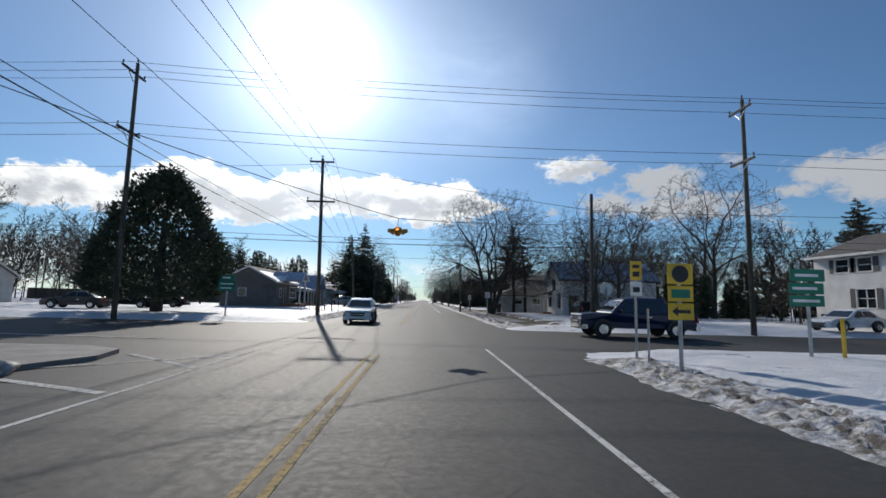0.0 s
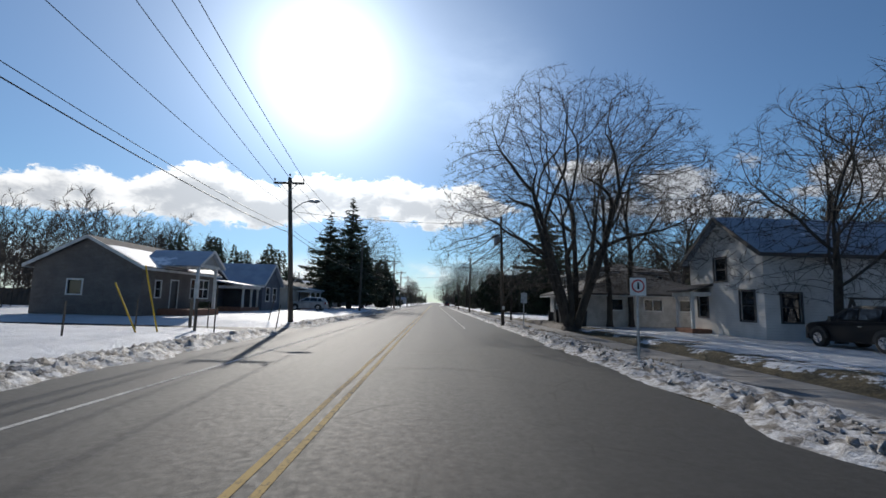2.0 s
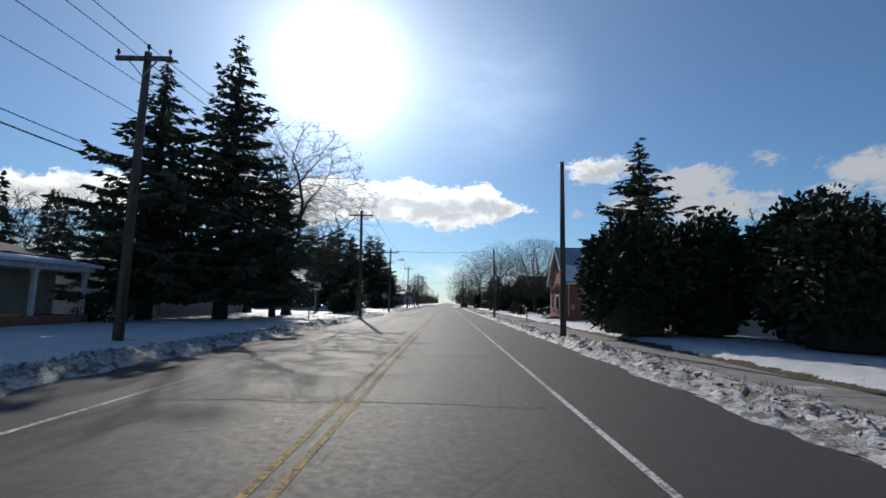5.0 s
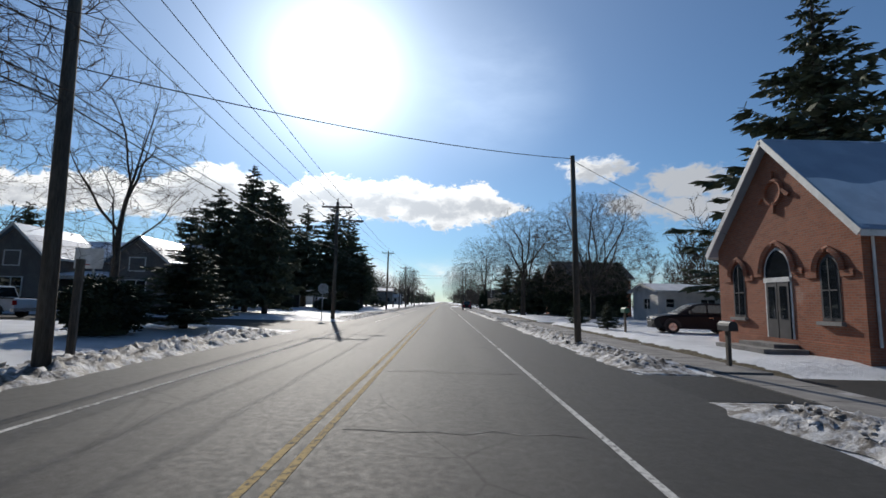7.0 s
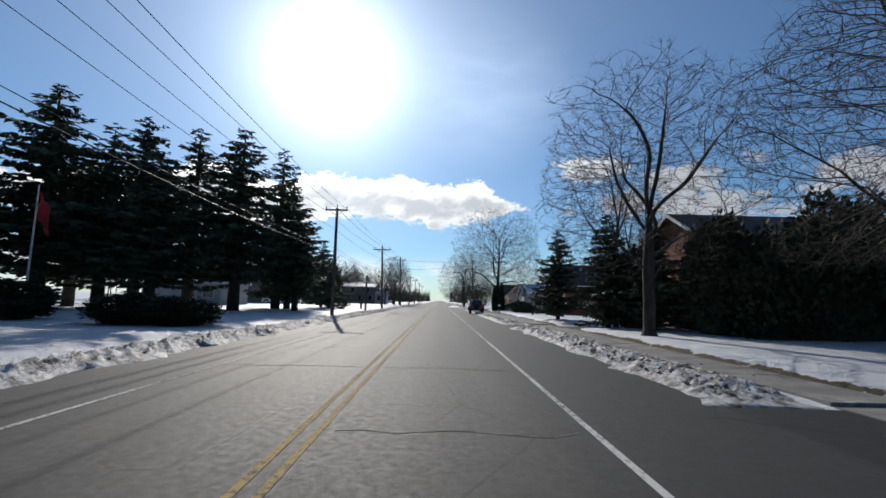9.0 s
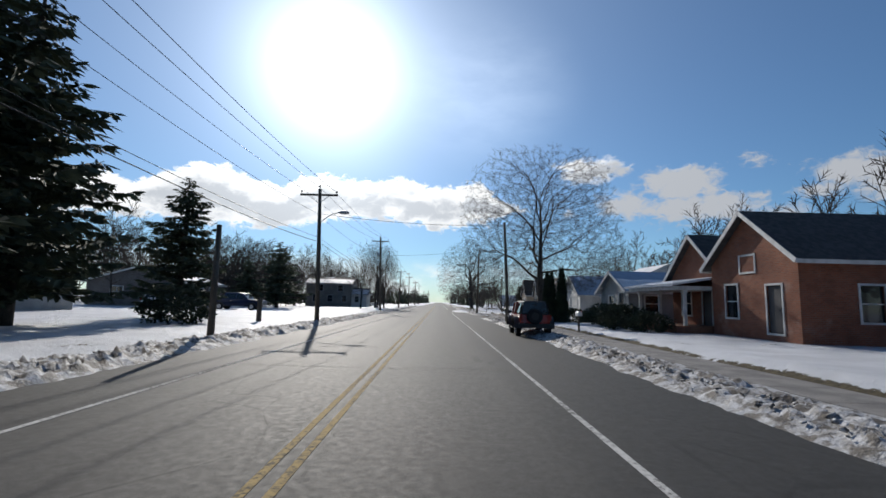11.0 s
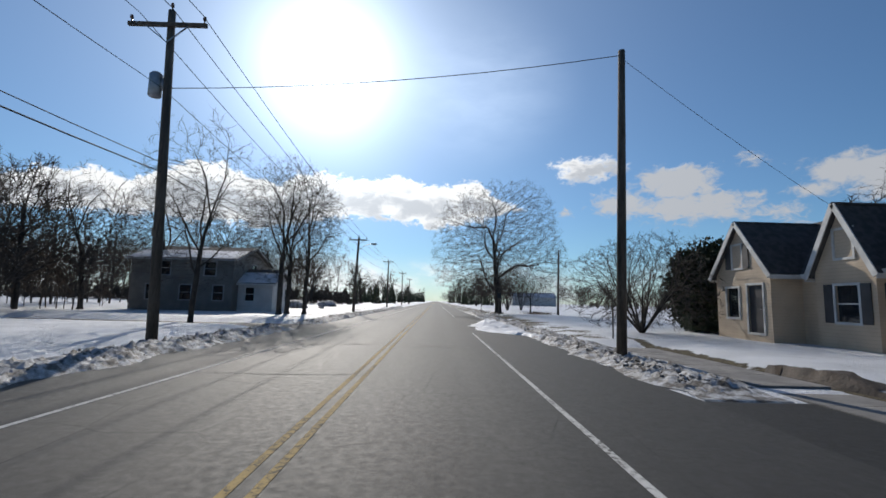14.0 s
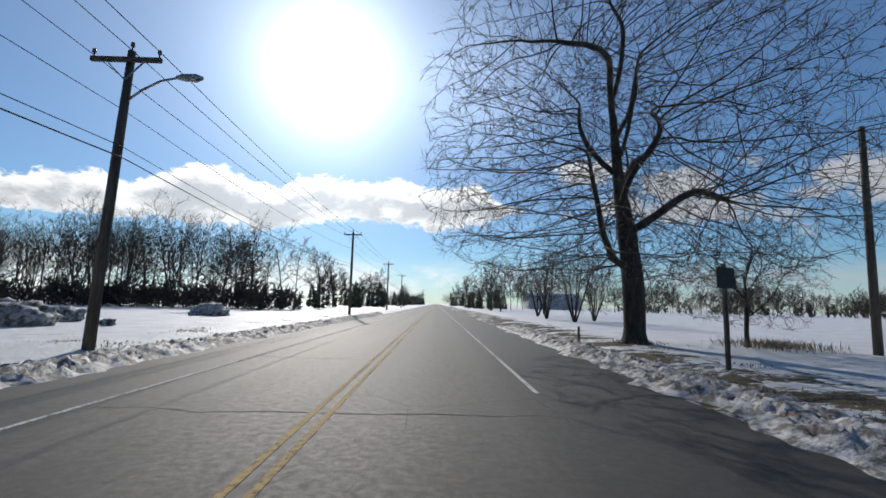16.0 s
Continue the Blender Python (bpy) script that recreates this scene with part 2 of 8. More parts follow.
def asphalt_material(name, light=1.0):
    """Salt-bleached asphalt: wheel tracks polished, grey patches, tar-sealed cracks."""
    m = bpy.data.materials.new(name)
    m.use_nodes = True
    k = Nodes(m.node_tree)
    at = k.n("ShaderNodeNewGeometry").outputs["Position"]
    long = k.vec("MULTIPLY", at, (1.0, 0.05, 1.0))
    a, b2 = tuple(0.038 * light * x for x in (1, 0.97, 0.9)), tuple(0.056 * light * x for x in (1, 0.96, 0.88))
    c = k.mix(k.ramp(k.noise(at, 3.0, 7.0, 0.75), 0.3, 0.7), a, b2)
    s = k.n("ShaderNodeSeparateXYZ")
    k.put(s.inputs[0], at)
    # wheel tracks polished paler, darker oil strips between them
    lane = k.math("ABSOLUTE", k.math("SUBTRACT", k.math("ABSOLUTE", s.outputs[0]), 1.75))
    worn = k.math("MULTIPLY", k.ramp(k.math("ABSOLUTE", k.math("SUBTRACT", lane, 0.85)), 0.55, 0.1), k.ramp(k.noise(long, 1.2, 5.0, 0.7), 0.3, 0.7, 0.15, 0.55))
    c = k.mix(worn, c, tuple(light * x for x in (0.082, 0.077, 0.068)))
    c = k.mix(k.math("MULTIPLY", k.ramp(lane, 0.45, 0.1), 0.4), c, (0.034, 0.032, 0.029))
    # dried salt in blotches and drips, dark aggregate
    c = k.mix(k.ramp(k.noise(at, 4.0, 8.0, 0.8), 0.58, 0.74, 0.0, 0.3), c, tuple(light * x for x in (0.16, 0.152, 0.14)))
    c = k.mix(k.ramp(k.noise(at, 14.0, 5.0, 0.8), 0.48, 0.66, 0.0, 0.55), c, (0.03, 0.029, 0.027))
    c = k.mix(k.ramp(k.noise(at, 70.0, 3.0, 0.8), 0.3, 0.7, 0.4, 0.0), c, (0.018, 0.018, 0.018))
    # fine cracks
    net = k.n("ShaderNodeTexVoronoi", feature="DISTANCE_TO_EDGE")
    k.put(net.inputs["Vector"], k.vec("ADD", k.vec("MULTIPLY", at, (0.5, 0.32, 0.0)), k.vec("MULTIPLY", k.n("ShaderNodeTexNoise").outputs["Color"], (0.5, 0.5, 0.0))))
    net.inputs["Scale"].default_value = 1.0
    c = k.mix(k.math("MULTIPLY", k.ramp(net.outputs["Distance"], 0.012, 0.002), k.ramp(k.noise(at, 0.3, 3.0), 0.45, 0.6, 0.0, 0.7)), c, (0.016, 0.015, 0.014))
    p = k.n("ShaderNodeBsdfPrincipled")
    k.put(p.inputs["Base Color"], c)
    k.put(p.inputs["Roughness"], k.ramp(k.noise(at, 9.0, 5.0, 0.7), 0.3, 0.7, 0.64, 0.78))
    p.inputs["Specular IOR Level"].default_value = 0.24
    b = k.n("ShaderNodeBump")
    b.inputs["Strength"].default_value, b.inputs["Distance"].default_value = 0.5, 0.012
    k.put(b.inputs["Height"], k.noise(at, 45.0, 4.0, 0.7))
    k.put(p.inputs["Normal"], b.outputs[0])
    out = k.n("ShaderNodeOutputMaterial")
    k.put(out.inputs[0], p.outputs[0])
    return m


def paint_material(name, color):
    """Road paint worn through to the asphalt."""
    m = bpy.data.materials.new(name)
    m.use_nodes = True
    k = Nodes(m.node_tree)
    at = k.n("ShaderNodeNewGeometry").outputs["Position"]
    worn = k.ramp(k.math("ADD", k.noise(at, 11.0, 6.0, 0.78), k.math("MULTIPLY", k.noise(at, 0.25, 3.0), 0.5)), 0.68, 0.92)
    c = k.mix(worn, color, (0.07, 0.067, 0.062))
    p = k.n("ShaderNodeBsdfPrincipled")
    k.put(p.inputs["Base Color"], c)
    p.inputs["Roughness"].default_value = 0.85
    p.inputs["Specular IOR Level"].default_value = 0.15
    out = k.n("ShaderNodeOutputMaterial")
    k.put(out.inputs[0], p.outputs[0])
    return m


M = {
    "ground": ground_material(),
    "asphalt": asphalt_material("asphalt"),
    "drive": asphalt_material("driveway_asphalt", 0.6),
    "white_line": paint_material("white_road_paint", (0.56, 0.55, 0.52)),
    "yellow_line": paint_material("yellow_road_paint", (0.42, 0.30, 0.12)),
    "bank": material("ploughed_snow", (0.62, 0.625, 0.64), 0.7, second=(0.36, 0.345, 0.32), scale=7.0, third=(0.12, 0.102, 0.082), third_scale=3.2, third_span=(0.45, 0.6), bump=1.0, bump_scale=16.0, grain=0.35, grain_scale=35),
    "snow": material("snow", (0.70, 0.71, 0.735), 0.65, second=(0.58, 0.59, 0.615), scale=1.2, bump=0.9, bump_scale=4),
    "concrete": material("sidewalk_concrete", (0.27, 0.255, 0.235), 0.85, second=(0.17, 0.16, 0.15), scale=1.3, grain=0.35, grain_scale=60, bump=0.3, third=(0.5, 0.5, 0.51), third_scale=0.5, third_span=(0.62, 0.7)),
    "pole": material("weathered_pole_wood", (0.17, 0.138, 0.106), 0.9, second=(0.09, 0.072, 0.055), scale=6, stretch=(1, 1, 0.1), grain=0.4, grain_scale=50, bump=0.5),
    "steel": material("galvanised_steel", (0.42, 0.43, 0.44), 0.45, 0.8, scale=5),
    "wire": material("black_cable", (0.025, 0.025, 0.027), 0.6, scale=5),
    "ceramic": material("brown_ceramic", (0.16, 0.09, 0.06), 0.25, scale=9),
    "bark": material("grey_bark", (0.085, 0.07, 0.056), 0.95, second=(0.04, 0.033, 0.027), scale=5, stretch=(1, 1, 0.3), grain=0.4, grain_scale=35, bump=0.9, bump_scale=14),
    "twig": material("bare_twigs", (0.10, 0.078, 0.06), 0.9, second=(0.055, 0.043, 0.034), scale=1.5, random_tint=0.4),
    "twig_pale": material("pale_twigs", (0.15, 0.115, 0.085), 0.9, second=(0.08, 0.062, 0.05), scale=1.5, random_tint=0.4),
    "spruce": material("spruce_needles", (0.10, 0.115, 0.066), 0.75, second=(0.06, 0.072, 0.044), scale=1.6, random_tint=0.35, spec=0.3),
    "pine": material("pine_needles", (0.09, 0.10, 0.055), 0.75, second=(0.05, 0.06, 0.034), scale=1.2, random_tint=0.3, spec=0.3),
    "cedar": material("cedar_foliage", (0.055, 0.068, 0.034), 0.8, second=(0.028, 0.034, 0.02), scale=1.6, random_tint=0.3, spec=0.3),
    "mud": material("churned_earth", (0.085, 0.062, 0.044), 0.85, second=(0.045, 0.033, 0.024), scale=3.5, third=(0.5, 0.49, 0.48), third_scale=1.6, third_span=(0.64, 0.7), grain=0.4, grain_scale=30, bump=1.0, bump_scale=12),
    "dry": material("dry_grass", (0.3, 0.22, 0.12), 0.9, second=(0.17, 0.12, 0.07), scale=3),
    "glass": material("window_glass", (0.018, 0.022, 0.026), 0.04, spec=0.6, scale=0.7),
    "white_trim": material("white_trim_paint", (0.66, 0.65, 0.62), 0.6, second=(0.52, 0.51, 0.48), scale=2.5, third=(0.38, 0.36, 0.33), third_scale=1.5, third_span=(0.6, 0.75)),
    "white_siding": material("white_siding", (0.64, 0.62, 0.59), 0.6, second=(0.54, 0.525, 0.5), third=(0.42, 0.40, 0.36), third_span=(0.6, 0.78), scale=1.2, lines=(2, 0.13, 0.5)),
    "beige_siding": material("beige_siding", (0.60, 0.47, 0.33), 0.6, second=(0.52, 0.40, 0.28), scale=1.0, lines=(2, 0.13, 0.5)),
    "grey_siding": material("grey_siding", (0.34, 0.34, 0.33), 0.65, second=(0.27, 0.27, 0.26), scale=1.0, lines=(2, 0.13, 0.5)),
    "taupe_siding": material("taupe_siding", (0.19, 0.175, 0.155), 0.7, second=(0.14, 0.13, 0.115), scale=1.0, lines=(2, 0.13, 0.5), third=(0.09, 0.08, 0.07), third_span=(0.58, 0.75)),
    "blue_siding": material("slate_blue_siding", (0.10, 0.115, 0.145), 0.65, second=(0.075, 0.085, 0.11), scale=1.0, lines=(2, 0.15, 0.5)),
    "grey_brick": brick_material("grey_brown_brick", (0.155, 0.13, 0.115), (0.12, 0.10, 0.088), (0.22, 0.205, 0.19)),
    "red_brick": brick_material("orange_red_brick", (0.31, 0.10, 0.048), (0.22, 0.07, 0.036), (0.22, 0.155, 0.115)),
    "stucco": material("cream_stucco", (0.44, 0.405, 0.345), 0.85, second=(0.35, 0.32, 0.27), scale=0.8, bump=0.3, bump_scale=50),
    "old_siding": material("weathered_white_siding", (0.56, 0.545, 0.515), 0.75, second=(0.42, 0.40, 0.375), third=(0.22, 0.20, 0.18), third_span=(0.58, 0.74), scale=2.2, lines=(2, 0.14, 0.6)),
    "shingle": material("dark_shingles", (0.105, 0.09, 0.082), 0.9, second=(0.065, 0.057, 0.052), scale=4, lines=(2, 0.09, 0.6), third=(0.75, 0.76, 0.78), third_scale=0.22, third_span=(0.60, 0.66)),
    "shingle_dark": material("bare_dark_shingles", (0.085, 0.075, 0.07), 0.9, second=(0.05, 0.045, 0.042), scale=4, lines=(2, 0.09, 0.6)),
    "metal_roof": material("blue_grey_metal_roof", (0.30, 0.36, 0.43), 0.4, 0.3, second=(0.24, 0.29, 0.36), scale=0.8, third=(0.78, 0.79, 0.82), third_scale=0.25, third_span=(0.56, 0.62)),
    "wood_fence": material("dark_board_fence", (0.12, 0.09, 0.07), 0.9, second=(0.075, 0.058, 0.045), scale=2, stretch=(1, 1, 0.2)),
    "door": material("dark_door", (0.06, 0.055, 0.055), 0.5, scale=2),
    "deck": material("stained_deck_wood", (0.28, 0.13, 0.075), 0.8, second=(0.2, 0.09, 0.055), scale=3),
    "green_sign": material("green_sign_sheet", (0.0, 0.17, 0.095), 0.5, scale=2),
    "yellow_sign": material("yellow_sign_sheet", (0.75, 0.46, 0.02), 0.5, scale=2),
    "white_sign": material("white_sign_sheet", (0.75, 0.75, 0.73), 0.5, scale=2),
    "black_mark": material("black_marking", (0.02, 0.02, 0.02), 0.6, scale=2),
    "red_mark": material("red_marking", (0.5, 0.03, 0.025), 0.5, scale=2),
    "tyre": material("tyre_rubber", (0.022, 0.022, 0.022), 0.85, scale=8, grain=0.3),
    "chrome": material("bright_metal", (0.6, 0.6, 0.61), 0.22, 1.0, scale=6),
    "black_trim": material("black_plastic", (0.025, 0.025, 0.026), 0.5, scale=6),
    "lens": material("clear_headlight", (0.55, 0.57, 0.6), 0.1, spec=0.8, scale=5),
    "red_lens": material("red_tail_lamp", (0.35, 0.01, 0.01), 0.15, scale=5),
    "white_car": material("white_car_paint", (0.66, 0.68, 0.71), 0.22, coat=0.6, scale=1.5, second=(0.58, 0.59, 0.61)),
    "blue_car": material("blue_car_paint", (0.008, 0.018, 0.06), 0.35, coat=0.1, scale=1.5),
    "red_car": material("red_car_paint", (0.42, 0.028, 0.018), 0.25, coat=0.6, scale=1.5),
    "black_car": material("black_car_paint", (0.012, 0.012, 0.014), 0.45, spec=0.25, coat=0.0, scale=1.5),
    "silver_car": material("silver_car_paint", (0.40, 0.41, 0.42), 0.28, 0.4, coat=0.6, scale=1.5),
    "brown_car": material("bronze_car_paint", (0.11, 0.085, 0.07), 0.28, 0.3, coat=0.6, scale=1.5),
    "tan_plastic": material("tan_plastic", (0.52, 0.37, 0.22), 0.6, scale=2),
    "green_bin": material("green_plastic", (0.03, 0.12, 0.07), 0.55, scale=2),
    "flag_red": material("red_flag_cloth", (0.55, 0.04, 0.04), 0.85, scale=2),
    "crack": material("salt_filled_crack", (0.24, 0.23, 0.215), 0.9, second=(0.09, 0.085, 0.08), scale=2.5, spec=0.1),
    "amber": material("amber_housing", (0.55, 0.30, 0.06), 0.5, scale=3),
}


def lamp_material():
    m = bpy.data.materials.new("lit_red_lens")
    m.use_nodes = True
    k = Nodes(m.node_tree)
    e = k.n("ShaderNodeEmission")
    e.inputs[0].default_value, e.inputs[1].default_value = (1.0, 0.28, 0.05, 1), 2.5
    k.put(k.n("ShaderNodeOutputMaterial").inputs[0], e.outputs[0])
    return m


M["beacon"] = lamp_material()


# ---- mesh tools ----
class Mesh:
    """Collects vertices and faces for one part."""

    def __init__(self):
        self.v, self.f = [], []

    def add(self, verts, faces):
        n = len(self.v)
        self.v += [tuple(p) for p in verts]
        self.f += [tuple(n + i for i in f) for f in faces]
        return self

    def box(self, x0, x1, y0, y1, z0, z1):
        v = [(x, y, z) for z in (z0, z1) for y in (y0, y1) for x in (x0, x1)]
        return self.add(v, [(0, 2, 3, 1), (4, 5, 7, 6), (0, 1, 5, 4), (2, 6, 7, 3), (0, 4, 6, 2), (1, 3, 7, 5)])

    def beam(self, p, q, w, h=None):
        """A square bar from p to q."""
        p, q = Vector(p), Vector(q)
        d = (q - p).normalized()
        side = d.cross(Vector((0, 0, 1)))
        side = side.normalized() if side.length > 1e-3 else Vector((1, 0, 0))
        up = side.cross(d)
        a, b = side * w / 2, up * (h or w) / 2
        v = [e + s * a + t * b for e in (p, q) for s, t in ((-1, -1), (1, -1), (1, 1), (-1, 1))]
        return self.add(v, [(0, 1, 2, 3), (7, 6, 5, 4), (0, 4, 5, 1), (1, 5, 6, 2), (2, 6, 7, 3), (3, 7, 4, 0)])

    def tube(self, points, radii, n=6, caps=True):
        points = [Vector(p) for p in points]
        rings = []
        for i, p in enumerate(points):
            d = points[min(i + 1, len(points) - 1)] - points[max(i - 1, 0)]
            d = d.normalized() if d.length > 1e-9 else Vector((0, 0, 1))
            a = d.cross(Vector((0.31, 0.95, 0.05)))
            a = a.normalized() if a.length > 1e-3 else Vector((1, 0, 0))
            b = d.cross(a)
            r = radii[i] if isinstance(radii, (list, tuple)) else radii
            rings.append([p + r * (a * math.cos(2 * math.pi * j / n) + b * math.sin(2 * math.pi * j / n)) for j in range(n)])
        faces = [(i * n + j, i * n + (j + 1) % n, (i + 1) * n + (j + 1) % n, (i + 1) * n + j) for i in range(len(points) - 1) for j in range(n)]
        if caps:
            faces += [tuple(range(n))[::-1], tuple((len(points) - 1) * n + j for j in range(n))]
        return self.add([p for r in rings for p in r], faces)

    def blade(self, p, tip, r):
        """A far twig: one narrow pointed face."""
        d = (tip - p).normalized()
        a = d.orthogonal().normalized()
        a = (a * math.cos(p.x * 37.0) + d.cross(a) * math.sin(p.x * 37.0)) * r
        n = len(self.v)
        self.v += [tuple(p + a), tuple(p - a), tuple(tip)]
        self.f.append((n, n + 1, n + 2))

    def prism(self, outline, axis, a, b):
        """A closed outline swept along an axis from a to b. The outline gives the other two coordinates in order."""
        n = len(outline)

        def put(p, h):
            return {"x": (h, p[0], p[1]), "y": (p[0], h, p[1]), "z": (p[0], p[1], h)}[axis]

        v = [put(p, a) for p in outline] + [put(p, b) for p in outline]
        return self.add(v, [tuple(range(n))[::-1], tuple(range(n, 2 * n))] + [(i, (i + 1) % n, n + (i + 1) % n, n + i) for i in range(n)])

    def slab(self, quad, thick):
        """A quad thickened downwards along its normal."""
        q = [Vector(p) for p in quad]
        nrm = (q[1] - q[0]).cross(q[3] - q[0]).normalized()
        if nrm.z < 0:
            nrm = -nrm
        return self.add(q + [p - nrm * thick for p in q], [(0, 1, 2, 3), (7, 6, 5, 4), (0, 4, 5, 1), (1, 5, 6, 2), (2, 6, 7, 3), (3, 7, 4, 0)])

    def data(self, name, mat, smooth=False, weld=False):
        me = bpy.data.meshes.new(name)
        me.from_pydata(self.v, [], self.f)
        if smooth:
            me.polygons.foreach_set("use_smooth", [True] * len(me.polygons))
        else:
            bm = bmesh.new()
            bm.from_mesh(me)
            if weld:
                bmesh.ops.remove_doubles(bm, verts=bm.verts, dist=0.0005)
            bmesh.ops.recalc_face_normals(bm, faces=bm.faces)
            bm.to_mesh(me)
            bm.free()
        me.materials.append(mat)
        me.update()
        return me


def part(name, mesh, mat, parent=None, label="", smooth=False, weld=False):
    ob = new(name, mesh.data(name, M[mat], smooth, weld))
    if parent is not None:
        ob.parent = parent
    return tagged(ob, label) if label else ob


def empty(name, x=0.0, y=0.0, z=0.0, label="", category="", group="", kind=""):
    ob = new(name)
    ob.location = (x, y, z)
    return tagged(ob, label, category, group, kind)


def thing(name, mesh, mat, label, category, group="", kind="", smooth=False):
    return tagged(part(name, mesh, mat, None, "", smooth), label, category, group, kind)


def n3(x, y, z=0.0):
    return noise.noise(Vector((x, y, z)))


def height(x, y):
    """The lie of the land: the road is level, the verges and lawns a little higher."""
    if -6.2 < x < 6.4:
        return -0.02
    d = -6.2 - x if x < 0 else x - 6.4
    h = -0.02 + 0.27 * min(d / 2.2, 1.0)
    h += 0.05 * n3(x * 0.15, y * 0.15) * min(d / 3, 1) + 0.03 * n3(x * 0.9, y * 0.9, 4) * min(d, 1)
    for x0, x1, y0, y1 in PAVED:
        ex, ey = max(x0 - x, x - x1, 0), max(y0 - y, y - y1, 0)
        e = math.hypot(ex, ey)
        if e < 1.4:
            h = -0.022 + (h + 0.022) * (e / 1.4) ** 2
    if -8.4 < x - 0 and 7.9 < x < 9.9 and 29 < y < 246:
        h = min(h, 0.02)
    return h


# ---- ground, road, banks ----
# paved areas beside the main road: x from, x to, y from, y to
PAVED = [(-90, -5, -60, 28.5), (6, 90, 15.5, 25.5), (-60, -5, 131.5, 141.0), (-26, -5, 51.5, 54.5), (6, 13.5, 116.0, 119.0), (6, 17.3, 224.9, 236.5),
         (-24, -5, 252.5, 256.5), (6, 14, 170.5, 174.0), (-20, -5, 226.0, 229.0), (6, 14, 213.5, 217.0), (6, 17, 145.3, 149.0)]


def make_ground():
    def steps(*spans):
        out = []
        for a, b, s in spans:
            n = max(1, round((b - a) / s))
            out += [a + (b - a) * i / n for i in range(n)]
        return out + [spans[-1][1]]

    xs = steps((-2400, -300, 300), (-300, -60, 20), (-60, -24, 3), (-24, -5.4, 0.62), (-5.4, 5.6, 2.2), (5.6, 24, 0.62), (24, 60, 3), (60, 300, 20), (300, 2400, 300))
    ys = steps((-900, -100, 100), (-100, -10, 10), (-10, 330, 0.85), (330, 420, 6), (420, 800, 40), (800, 3600, 350))
    nx = len(xs)
    mesh = Mesh()
    mesh.v = [(x, y, height(x, y)) for y in ys for x in xs]
    mesh.f = [(j * nx + i, j * nx + i + 1, (j + 1) * nx + i + 1, (j + 1) * nx + i) for j in range(len(ys) - 1) for i in range(nx - 1)]
    thing("ground", mesh, "ground", "snow-covered lawns and fields with patches of dry grass", "ground", kind="structure", smooth=True)


def strip(mesh, x0, x1, y0, y1, z, step=6.0, wobble=0.0):
    n = max(1, int((y1 - y0) / step))
    k = len(mesh.v)
    for i in range(n + 1):
        y = y0 + (y1 - y0) * i / n
        w0, w1 = (wobble * n3(x, y * 0.35) for x in (x0 * 3.1 + 7, x1 * 3.1))
        mesh.v += [(x0 + w0, y, z), (x1 + w1, y, z)]
    mesh.f += [(k + 2 * i, k + 2 * i + 1, k + 2 * i + 3, k + 2 * i + 2) for i in range(n)]
    return mesh


